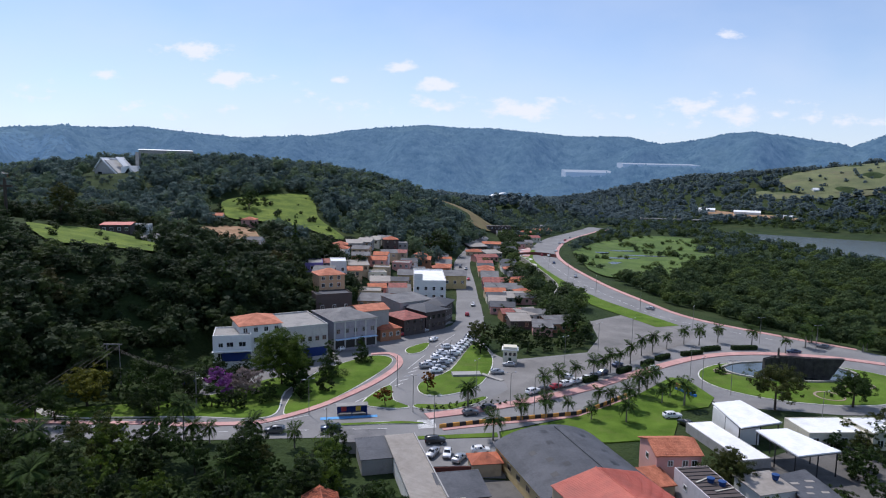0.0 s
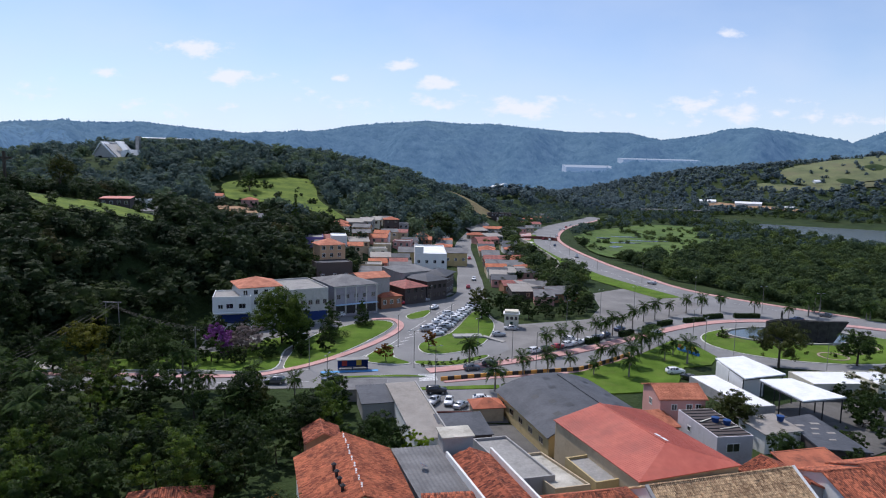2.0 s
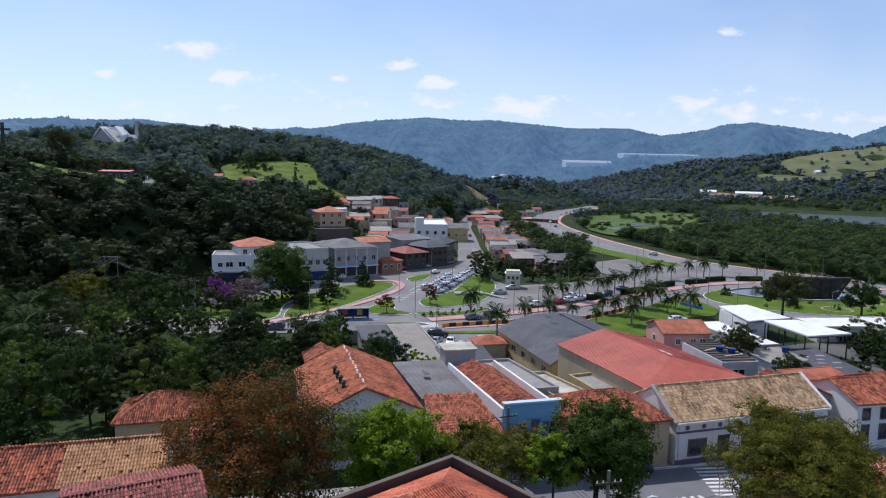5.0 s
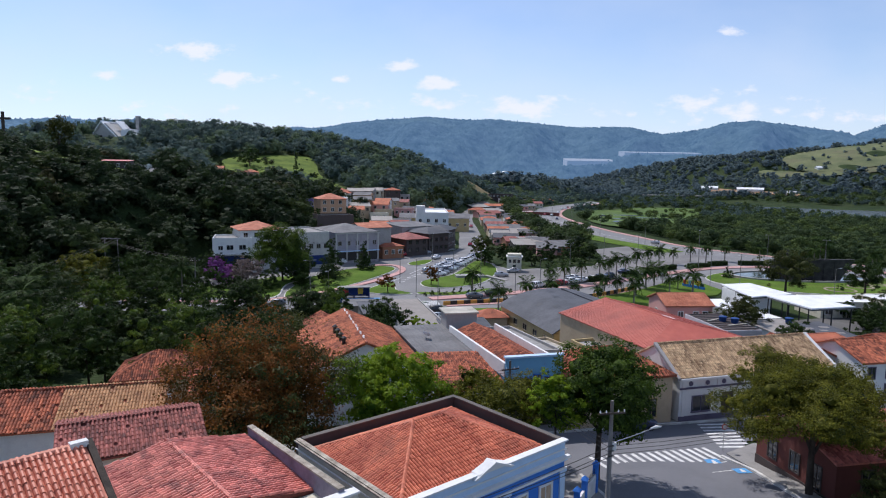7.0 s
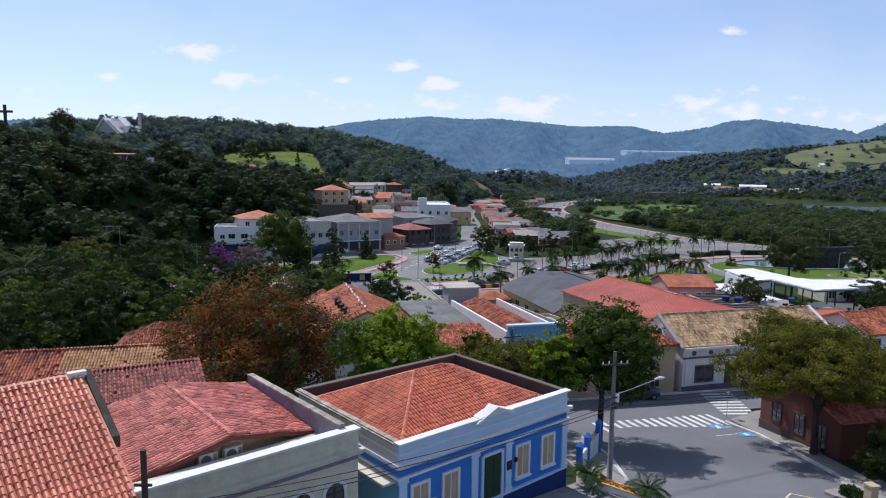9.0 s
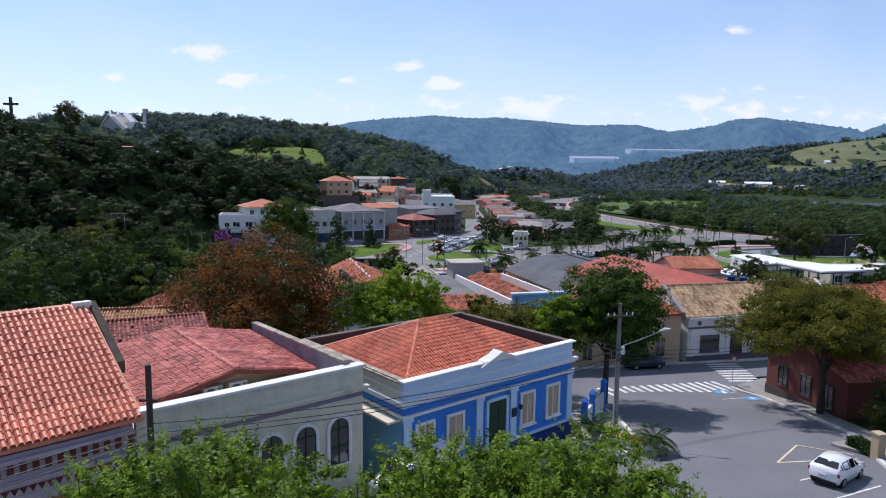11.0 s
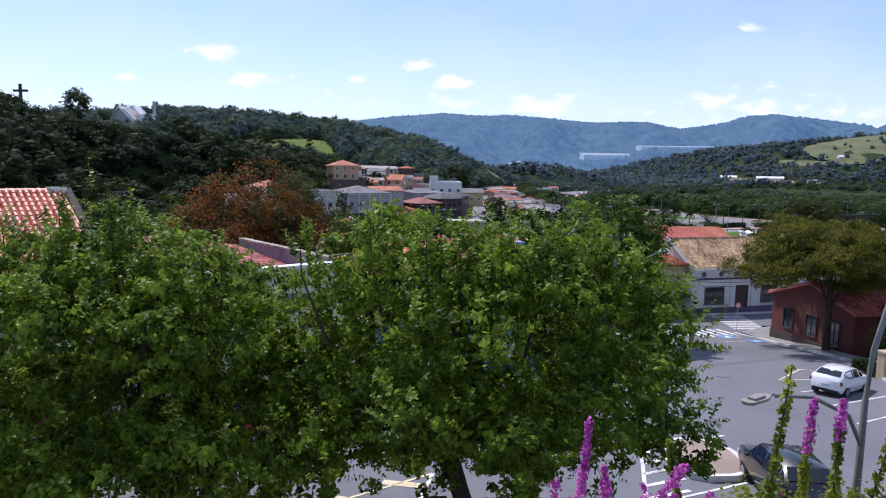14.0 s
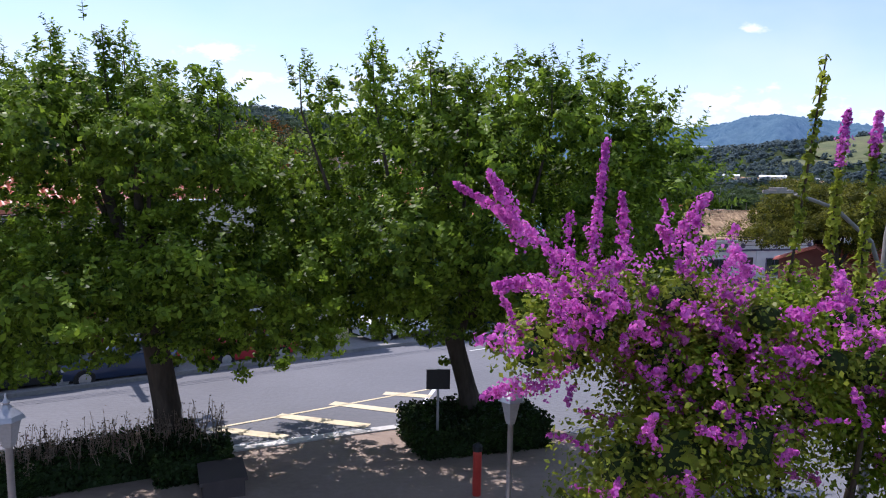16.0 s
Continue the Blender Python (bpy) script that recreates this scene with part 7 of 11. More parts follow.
def leaf_cloud(rng, lobes, n, size, hollow=0.45, up=0.5, slim=0.6, tufts=0, tuft_r=0.30, wild=0.55, oval=False):
    """n rhombic leaves spread over the shells of ellipsoid lobes (x, y, z, rx, ry, rz), gathered in tufts where asked."""
    lobes = np.asarray(lobes, float)
    w = lobes[:, 3] * lobes[:, 4] + lobes[:, 3] * lobes[:, 5]
    m = tufts or n
    k = rng.choice(len(lobes), m, p=w / w.sum())
    d = unit(rng.normal(size=(m, 3)))
    rad = 1 - hollow * rng.random(m) ** 1.6 + (0.12 * rng.random(m) if tufts else 0)
    p = lobes[k, :3] + d * lobes[k, 3:6] * rad[:, None]
    if tufts:
        i = rng.integers(0, m, n)
        spread = unit(rng.normal(size=(n, 3))) * (rng.random(n) ** 0.5)[:, None] * (lobes[k[i], 3] * tuft_r)[:, None] * (1, 1, 0.6)
        p, d = p[i] + spread, unit(d[i] + unit(spread + 1e-9) * 0.7)
    nrm = unit(d * 0.8 + np.array([0, 0, up]) + rng.normal(size=(n, 3)) * wild)
    t = unit(np.cross(nrm, rng.normal(size=(n, 3))))
    b = np.cross(nrm, t)
    s = size * rng.uniform(0.65, 1.35, n)[:, None]
    fold = nrm * s * 0.10
    if oval:
        w = b * s * slim * 0.46
        return np.stack([p - t * s * 0.5, p - t * s * 0.22 + w + fold, p + t * s * 0.18 + w + fold, p + t * s * 0.5, p + t * s * 0.18 - w + fold, p - t * s * 0.22 - w + fold], 1).reshape(-1, 3)
    v = np.stack([p - t * s * 0.5, p + b * s * slim * 0.5 + fold, p + t * s * 0.5, p - b * s * slim * 0.5 + fold], 1)
    return v.reshape(-1, 3)


def quads(n):
    return np.arange(n * 4).reshape(-1, 4)


def core(lobes, k=0.72, segs=7, rings=5):
    """Rough inner bodies that close a crown."""
    vs, fs, off = [], [], 0
    for x, y, z, rx, ry, rz in lobes:
        th = np.linspace(0.001, math.pi - 0.001, rings)
        ph = np.linspace(0, 2 * math.pi, segs, endpoint=False)
        a, b = np.meshgrid(th, ph, indexing="ij")
        wob = 1 + 0.14 * np.sin(3 * b + 7 * x) * np.sin(2 * a + 5 * y) + 0.10 * np.sin(5 * b + 11 * y + 3 * a)
        vs.append(np.stack([x + k * rx * np.sin(a) * np.cos(b) * wob, y + k * ry * np.sin(a) * np.sin(b) * wob, z + k * rz * np.cos(a)], -1).reshape(-1, 3))
        for i in range(rings - 1):
            for j in range(segs):
                q = (j + 1) % segs
                fs.append((off + i * segs + j, off + (i + 1) * segs + j, off + (i + 1) * segs + q, off + i * segs + q))
        off += rings * segs
    return np.concatenate(vs), np.array(fs)


def crown_lobes(rng, h0, h1, r, count, shape="round"):
    """Lobes of a crown between heights h0 and h1 and radius r about the origin."""
    out = []
    hh = h1 - h0
    for i in range(count):
        a = 2.4 * i + rng.uniform(-0.5, 0.5)
        t = (i + 0.5) / count
        if shape == "flat":
            d, z, s = r * 0.80 * math.sqrt(t), h0 + hh * (0.62 - 0.30 * t + rng.uniform(-0.18, 0.16)), r * rng.uniform(0.18, 0.34)
            out.append((d * math.cos(a), d * math.sin(a), z, s, s, s * 0.55))
        elif shape == "column":
            z = h0 + hh * t
            s = r * (1.1 - 0.85 * t) * rng.uniform(0.8, 1.1)
            out.append((0.25 * s * math.cos(a), 0.25 * s * math.sin(a), z, s, s, hh / count * 1.1))
        else:
            z = h0 + hh * (0.14 + 0.72 * t + rng.uniform(-0.07, 0.07))
            d = r * 0.74 * math.sqrt(max(0.0, 1 - (2 * t - 0.85) ** 2 * 0.8)) * rng.uniform(0.5, 1.08)
            s = r * rng.uniform(0.24, 0.46)
            out.append((d * math.cos(a), d * math.sin(a), z, s, s, s * rng.uniform(0.7, 0.95)))
    return out


def make_tree(name, label, x, y, h, r, leaf, n, size, seed, shape="round", lift=0.35, trunk=0.22, count=11, z=None, bark=None, squash=(1, 1), cored=True, group="", fork=1, hollow=0.45):
    rng = np.random.default_rng(seed)
    z = hz_ground(x, y) if z is None else z
    th = thing(name, label, "tree", pose(x, y, z), group)
    lobes = [(a * squash[0], b * squash[1], c, d * squash[0], e * squash[1], f_) for a, b, c, d, e, f_ in crown_lobes(rng, h * lift, h, r, count, shape)]
    v = leaf_cloud(rng, lobes, n, size * 1.12, hollow, tufts=max(60, n // 34))
    f_ = quads(n)
    soft = np.zeros(len(f_), bool)
    if cored:
        cv, cf = core(lobes, 0.40, 6, 5)
        cv = cv + rng.normal(size=cv.shape) * 0.015 * r
        f_ = np.concatenate([f_, cf + len(v)])
        soft = np.concatenate([soft, np.ones(len(cf), bool)])
        v = np.concatenate([v, cv])
    part("crown", fast_mesh("crown", v, f_, leaf, soft), leaf, th)
    bk = bark or BARK
    top = h * (lift + 0.25)
    lean = rng.uniform(-0.25, 0.25, 2)
    part("trunk", Build().tube([(0, 0, -0.6), (0.03, 0.0, 0.15), (lean[0] * 0.5, lean[1] * 0.5, top * 0.5), (lean[0], lean[1], top)], [trunk * 1.5, trunk * 1.1, trunk * 0.85, trunk * 0.5], 9), bk, th, smooth=True)
    for k in range(2 if count < 10 else 5):
        lo = lobes[(k * 2) % len(lobes)]
        s = top * rng.uniform(0.45, 0.85)
        st = (lean[0] * s / top, lean[1] * s / top, s)
        en = (lo[0] * 0.85, lo[1] * 0.85, lo[2])
        md = tuple(0.5 * (p + q) + (0.25 if i == 2 else 0) for i, (p, q) in enumerate(zip(st, en)))
        part("limb", Build().tube([st, md, en], [trunk * 0.5, trunk * 0.32, trunk * 0.1], 6), bk, th, smooth=True)
    return th


# -- woods: many trees of a kind in one mesh --
def crown_template(seed, n, size, count=7, shape="round", segs=6, rings=5):
    """A crown one unit high: lumpy body, then loose leaf sprays over it; the number of body faces comes third."""
    rng = np.random.default_rng(seed)
    if shape == "column":
        lobes = crown_lobes(rng, 0.10, 1.0, 0.40, count, shape)
    else:
        lobes = [(0, 0, 0.45, 0.33, 0.33, 0.36)]
        for i in range(count):
            a, t = 2.4 * i + rng.uniform(-0.4, 0.4), (i + 0.5) / count
            q = rng.uniform(0.16, 0.25)
            d = 0.33 * math.sin(math.pi * (0.12 + 0.75 * (1 - t))) * rng.uniform(0.75, 1.1)
            lobes.append((d * math.cos(a), d * math.sin(a), 0.26 + 0.56 * t, q, q, q * rng.uniform(0.7, 0.9)))
    cv, cf = core(lobes, 0.62, segs, rings)
    cv = cv + rng.normal(size=cv.shape) * 0.012
    v = leaf_cloud(rng, lobes, n, size, 0.20, 0.45, 0.85, wild=0.32)
    return np.concatenate([cv, v]), np.concatenate([cf, quads(n) + len(cv)]), len(cf)


def woods(name, label, spots, templates, leaf, seed, kind="stuff", lift=0.0, wide=(0.95, 1.4), odds=(1.0,)):
    """spots: x, y, height; leaf: one material or several with their odds."""
    rng = np.random.default_rng(seed)
    vs, fs, sm, sl, off = [], [], [], [], 0
    zz = height(spots[:, 0], spots[:, 1])
    pick = rng.choice(len(odds), len(spots), p=np.array(odds) / sum(odds))
    for i, (x, y, h) in enumerate(spots):
        tv, tf, body = templates[rng.integers(len(templates))]
        a = rng.uniform(0, 6.28)
        c, s = math.cos(a), math.sin(a)
        k = h * rng.uniform(*wide)
        vs.append(np.stack([x + k * (tv[:, 0] * c - tv[:, 1] * s), y + k * (tv[:, 0] * s + tv[:, 1] * c), zz[i] + lift + h * tv[:, 2]], -1))
        fs.append(tf + off)
        sm.append(np.arange(len(tf)) < body)
        sl.append(np.full(len(tf), pick[i]))
        off += len(tv)
    ob = new(name, fast_mesh(name, np.concatenate(vs), np.concatenate(fs), leaf, np.concatenate(sm), np.concatenate(sl)))
    return tagged(ob, label, "woods", kind=kind)


def in_poly(x, y, poly):
    c = np.zeros(len(x), bool)
    for i in range(len(poly)):
        (x0, y0), (x1, y1) = poly[i], poly[i - 1]
        if y0 != y1:
            c ^= ((y0 > y) != (y1 > y)) & (x < (x1 - x0) * (y - y0) / (y1 - y0) + x0)
    return c


def scatter(x0, x1, y0, y1, step, seed, keep, hmin, hmax):
    rng = np.random.default_rng(seed)
    gx, gy = np.meshgrid(np.arange(x0, x1, step), np.arange(y0, y1, step))
    x = gx.ravel() + rng.uniform(-0.9, 0.9, gx.size) * step
    y = gy.ravel() + rng.uniform(-0.9, 0.9, gx.size) * step
    m = keep(x, y)
    x, y = x[m], y[m]
    n = np.sin(x * 0.09 + 1.7) * np.sin(y * 0.07 + 0.4)
    return np.stack([x, y, (hmin + (hmax - hmin) * rng.random(len(x)) ** 1.4) * (1 + 0.16 * n)], -1)


CLEAR = [
    [(-160, 248), (-158, 290), (-132, 298), (-112, 292), (-104, 270), (-104, 240), (-120, 220), (-132, 212)],
    [(-152, 442), (-136, 472), (-106, 503), (-90, 470), (-78, 432), (-52, 382), (-64, 372), (-86, 394), (-110, 398), (-134, 398)],
    [(-138, 367), (-110, 380), (-94, 350), (-80, 322), (-73, 302), (-84, 294), (-108, 304), (-126, 324)],
    [(-42, 690), (-18, 620), (0, 548), (44, 556), (56, 660), (20, 744), (-26, 738)],
    MARSH_EDGE,
    LAKE,
    [(536, 1010), (575, 980), (660, 970), (900, 945), (1005, 1000), (905, 1125), (700, 1155), (556, 1100)],
    [(380, 980), (414, 942), (470, 890), (476, 846), (430, 886), (372, 920)],
    [(500, 1040), (540, 1000), (590, 985), (640, 970), (620, 955), (560, 965), (500, 990), (470, 1020)],
    [(-50, 225), (-28, 214), (20, 236), (24, 300), (22, 430), (2, 430), (-6, 350), (-24, 300)],
]
BANDS = [
    [(-64, 372), (-86, 394), (-110, 398), (-134, 398), (-152, 442), (-150, 420), (-132, 368), (-105, 366), (-82, 362), (-56, 346), (-46, 362), (-52, 382)],
    [(-160, 248), (-132, 212), (-120, 220), (-104, 240), (-98, 232), (-108, 212), (-128, 202), (-150, 218)],
]
CLEAR += BANDS
SPOTS_CLEAR = [(-178, 264, 17), (-165, 245, 8), (-97, 288, 10), (-104, 276, 6), (-252, 500, 22), (-244, 482, 14), (-296, 726, 18), (-41, 240, 9), (-53, 292, 13), (-10, 285, 16), (-60, 190, 10), (-44, 205, 12), (-36, 216, 13), (-150, 330, 7), (-24, 300, 9)] + TOWN_SPOTS


def clear_ground(x, y):
    m = np.ones(len(x), bool)
    for p in CLEAR:
        m &= ~in_poly(x, y, p)
    for cx, cy, r in SPOTS_CLEAR:
        m &= (x - cx) ** 2 + (y - cy) ** 2 > r * r
    return m


T_NEAR = [crown_template(s, 270, 0.125, 9, segs=5, rings=4) for s in (11, 12, 13, 14, 15)] + [crown_template(16, 230, 0.10, 7, "column", segs=5, rings=4)]
T_MID = [crown_template(s, 84, 0.19, 6, segs=4, rings=4) for s in (21, 22, 23, 24)]
T_FAR = [crown_template(s, 30, 0.22, 4, segs=4, rings=4) for s in (31, 32, 33)]

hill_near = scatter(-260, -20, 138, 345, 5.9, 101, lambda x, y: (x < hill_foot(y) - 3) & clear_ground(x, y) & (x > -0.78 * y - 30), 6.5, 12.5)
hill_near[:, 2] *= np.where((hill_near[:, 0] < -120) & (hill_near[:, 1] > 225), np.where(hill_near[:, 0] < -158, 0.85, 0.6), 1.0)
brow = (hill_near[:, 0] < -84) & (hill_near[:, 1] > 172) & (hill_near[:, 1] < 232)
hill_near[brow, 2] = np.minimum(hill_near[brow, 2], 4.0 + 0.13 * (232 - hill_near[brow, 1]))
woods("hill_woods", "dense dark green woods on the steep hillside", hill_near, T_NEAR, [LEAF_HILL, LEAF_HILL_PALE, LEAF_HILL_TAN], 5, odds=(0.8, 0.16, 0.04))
under = scatter(-175, -56, 140, 234, 3.9, 121, lambda x, y: (x < hill_foot(y) - 5) & clear_ground(x, y) & (x > -0.78 * y - 10), 3.0, 4.6)
woods("hill_underwood", "dense dark understorey of the hillside woods", under, T_MID, LEAF_HILL, 18, wide=(1.3, 1.9))
hill_mid = scatter(-620, 60, 345, 860, 9.0, 102, lambda x, y: (x < hill_foot(y) - 3) & clear_ground(x, y) & (x > -0.74 * y - 20), 7.5, 14.0)
for cx, cy, r in ((-240, 474, 20), (-232, 454, 18), (-226, 438, 15)):
    low = (hill_mid[:, 0] - cx) ** 2 + (hill_mid[:, 1] - cy) ** 2 < r * r
    hill_mid[low, 2] = np.minimum(hill_mid[low, 2], 3.6)
woods("ridge_woods", "dense green woods over the long ridge", hill_mid, T_MID, [LEAF_RIDGE_HAZE, LEAF_RIDGE_PALE_HAZE], 6, odds=(0.75, 0.25))
avenue_x = lambda y: np.interp(y, [200, 214, 236, 266, 300, 350, 440, 508, 600, 700, 790], [158, 146, 122, 98, 88, 80, 75, 83, 110, 156, 196])
marsh_near = scatter(90, 330, 205, 470, 7.0, 103, lambda x, y: (x > avenue_x(y) + 17) & clear_ground(x, y) & (x < 0.72 * y + 40), 5.0, 9.5)
woods("marsh_woods", "dense green lowland woods beside the avenue", marsh_near, T_NEAR[:5], [LEAF_MARSH, LEAF_MARSH_PALE], 7, odds=(0.75, 0.25))
marsh_far = scatter(90, 760, 470, 930, 10.5, 104, lambda x, y: (x > avenue_x(y) + 18) & clear_ground(x, y) & (x < 0.72 * y + 20), 5, 9)
woods("lakeside_woods", "green woods and scrub by the lake", marsh_far, T_MID, [LEAF_MARSH, LEAF_MARSH_PALE, LEAF_RIDGE_HAZE], 8, odds=(0.4, 0.2, 0.4))
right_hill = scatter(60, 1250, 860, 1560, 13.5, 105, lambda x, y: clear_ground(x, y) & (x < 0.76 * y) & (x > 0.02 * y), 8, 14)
woods("far_hill_woods", "wooded far hillside", right_hill, T_FAR, LEAF_FAR_HAZE, 9, wide=(1.0, 1.5))
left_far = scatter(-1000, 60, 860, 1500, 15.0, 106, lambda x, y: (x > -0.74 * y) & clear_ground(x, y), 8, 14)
woods("far_ridge_woods", "wooded far ridge", left_far, T_FAR, LEAF_FAR_HAZE, 10, wide=(1.0, 1.5))
street_edge = lambda y: np.interp(y, [222, 250, 300, 430, 560, 640], [46, 41, 38, 40, 50, 60])
valley = scatter(16, 100, 222, 640, 6.6, 107, lambda x, y: (x < avenue_x(y) - 26) & (x > street_edge(y)) & clear_ground(x, y) & ((np.sin(x * 0.23) * np.sin(y * 0.11 + 1) > -0.5) | (y < 250)) & ~((y < 275) & (x > 54)), 5.0, 9.5)
yards = scatter(20, 42, 236, 440, 11.0, 122, lambda x, y: (x > 24) & (np.sin(x * 1.7 + y * 0.9) > -0.4), 4.0, 6.5)
valley = np.concatenate([valley, yards])
woods("valley_trees", "trees among the houses in the valley", valley, T_NEAR[:5], [LEAF_GARDEN, LEAF_MARSH, LEAF_MARSH_PALE], 12, odds=(0.45, 0.35, 0.2))
valley_far = scatter(30, 300, 560, 900, 9.5, 111, lambda x, y: ((x < avenue_x(y) - 20) | (y > 815)) & (x > np.interp(y, [560, 640, 900], [58, 62, 40])) & clear_ground(x, y) & ((x - 88) ** 2 + (y - 880) ** 2 > 500), 5.0, 9.5)
woods("upper_valley_trees", "trees and scrub up the valley", valley_far, T_MID, [LEAF_RIDGE_HAZE, LEAF_RIDGE_PALE_HAZE], 17, odds=(0.6, 0.4))
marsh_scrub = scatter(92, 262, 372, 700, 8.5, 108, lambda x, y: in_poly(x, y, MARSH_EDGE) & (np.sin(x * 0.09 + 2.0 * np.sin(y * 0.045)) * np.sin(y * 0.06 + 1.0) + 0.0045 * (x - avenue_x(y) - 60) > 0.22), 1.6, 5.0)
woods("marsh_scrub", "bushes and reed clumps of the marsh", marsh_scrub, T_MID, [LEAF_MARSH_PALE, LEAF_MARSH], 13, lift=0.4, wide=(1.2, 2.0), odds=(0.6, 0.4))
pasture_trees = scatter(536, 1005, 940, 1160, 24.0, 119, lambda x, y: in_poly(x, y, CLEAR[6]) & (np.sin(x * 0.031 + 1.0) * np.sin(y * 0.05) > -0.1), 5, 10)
woods("pasture_trees", "scattered trees on the hill pasture", pasture_trees, T_FAR, LEAF_FAR_HAZE, 16, wide=(1.0, 1.5))
meadow_scrub = scatter(-160, -50, 224, 505, 9.0, 109, lambda x, y: (in_poly(x, y, CLEAR[1]) | in_poly(x, y, CLEAR[0]) | in_poly(x, y, CLEAR[2])) & (np.sin(x * 0.31 + y * 0.17) > 0.15), 1.0, 4.5)
woods("meadow_bushes", "scattered bushes on the hillside meadows", meadow_scrub, T_MID, LEAF_GARDEN, 14)
edge_scrub = scatter(-165, -40, 200, 446, 4.5, 110, lambda x, y: in_poly(x, y, BANDS[0]) | in_poly(x, y, BANDS[1]), 1.4, 3.8)
woods("edge_scrub", "low scrub below the hillside meadows", edge_scrub, T_MID, LEAF_HILL, 15, wide=(1.3, 2.0))
ridge_line = []
rng_far = np.random.default_rng(77)
for k in range(1500):
    a = rng_far.uniform(-0.80, 0.80)
    r = rng_far.uniform(2660, 2800)
    ridge_line.append((r * math.sin(a), r * math.cos(a), rng_far.uniform(6, 11)))
ridge_line = np.array(ridge_line)
vs, fs, off = [], [], 0
T_TINY = [crown_template(s, 6, 0.3, 2, segs=5, rings=4) for s in (41, 42)]
zz = far_height(ridge_line[:, 0], ridge_line[:, 1])
for i, (x, y, h) in enumerate(ridge_line):
    tv, tf, _ = T_TINY[i % 2]
    vs.append(tv * (h * 2.2, h * 2.2, h) + (x, y, zz[i] - 2))
    fs.append(tf + off)
    off += len(tv)
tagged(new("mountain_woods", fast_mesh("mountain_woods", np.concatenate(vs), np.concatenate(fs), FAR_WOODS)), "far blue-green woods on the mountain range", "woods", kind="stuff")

# -- garden trees below the road --
garden = scatter(-95, -14, 62, 128, 6.6, 201, lambda x, y: (x < np.interp(y, [60, 90, 100, 128], [-38, -21, -17, -19])) & (x > -0.72 * y - 12) & ~in_poly(x, y, [(-44, 44), (-22, 52), (-26, 80), (-46, 76)]), 6.5, 12.0)
rng_g = np.random.default_rng(9)
for i, (x, y, h) in enumerate(garden):
    kind_ = rng_g.integers(0, 6)
    leaf, lab = ((LEAF_GARDEN, "dense dark green garden tree"), (LEAF_DARK, "dense dark green garden tree"), (LEAF_OLIVE, "olive green garden tree"), (LEAF_GARDEN, "bushy green garden tree"), (LEAF_DARK, "broad dark garden tree"), (LEAF_FRESH, "fresh green garden tree"))[kind_]
    make_tree("garden_tree", lab, x, y, min(h, 11.5), h * rng_g.uniform(0.46, 0.6), leaf, 3000, 0.44, 300 + i, hollow=0.3, lift=0.08, trunk=0.16, count=9, group="garden trees")

# -- single trees round the square --
LEAF_STREET = leaf_mat("street tree leaves", (0.014, 0.034, 0.008), (0.105, 0.165, 0.020), 0.42, 0.6, 1.0)
RT = make_tree("rusty_tree", "large tree with rusty brown and green leaves", -14.9, 53.3, 13.4, 8.0, LEAF_BROWN, 32000, 0.22, 501, lift=0.28, trunk=0.35, count=24, cored=False)
r_rt = np.random.default_rng(502)
v = leaf_cloud(r_rt, crown_lobes(r_rt, 3.2, 13.2, 8.2, 20), 20000, 0.25, 0.5, tufts=300, tuft_r=0.34)
part("green_foliage", fast_mesh("green_foliage", v, quads(20000), LEAF_OLIVE), LEAF_OLIVE, RT, "olive green foliage")
make_tree("lime_tree", "lime green leafy tree behind the houses", -4.6, 55.5, 12.0, 5.0, LEAF_LIME, 17000, 0.27, 502, lift=0.2, trunk=0.22, count=16, hollow=0.5)
make_tree("olive_tree", "olive green rounded tree in front of the row", 4.0, 58.0, 10.4, 6.6, LEAF_UMBRELLA, 26000, 0.20, 503, "flat", lift=0.34, trunk=0.24, count=22, hollow=0.5)
make_tree("street_tree", "dark green street tree beside a concrete pole", 13.8, 54.6, 12.0, 5.2, LEAF_STREET, 26000, 0.23, 504, lift=0.42, trunk=0.26, count=26, hollow=0.5)
make_tree("lime_bush", "lime green young tree beside the street tree", 10.0, 53.6, 9.6, 3.0, LEAF_LIME, 5600, 0.24, 505, lift=0.5, trunk=0.12, count=8, cored=False)
make_tree("umbrella_tree", "broad flat-topped tree with yellowish green leaves", 31.6, 56.3, 12.9, 7.0, LEAF_UMBRELLA, 54000, 0.155, 506, "flat", lift=0.40, trunk=0.33, count=30, hollow=0.4)
make_tree("umbrella_tree", "broad flat-topped tree shading the pavement", 30.6, 51.4, 11.4, 6.8, LEAF_UMBRELLA, 46000, 0.155, 507, "flat", lift=0.38, trunk=0.28, count=26, hollow=0.4)
make_tree("courtyard_tree", "dark green tree behind the tile roofs", -8.6, 93.0, 10.5, 4.2, LEAF_DARK, 7000, 0.36, 508, lift=0.2, trunk=0.22, count=12)
make_tree("courtyard_bush", "lime green bushy tree beside a shed", -3.6, 92.5, 9.0, 2.7, LEAF_LIME, 3000, 0.30, 509, lift=0.15, trunk=0.14, count=8)
make_tree("courtyard_tree", "dark green tree between roofs", -10.6, 99.5, 8.0, 3.6, LEAF_GARDEN, 4500, 0.36, 510, lift=0.15, trunk=0.2, count=9)
make_tree("yard_tree", "dark olive tree beside the pink house", 54.0, 115.5, 8.4, 5.0, LEAF_OLIVE, 8000, 0.34, 511, lift=0.22, trunk=0.24, count=13)
make_tree("yard_tree", "green tree behind the flat roofs", 54.2, 98.5, 6.8, 3.6, LEAF_DARK, 5000, 0.32, 512, lift=0.15, trunk=0.2, count=9)
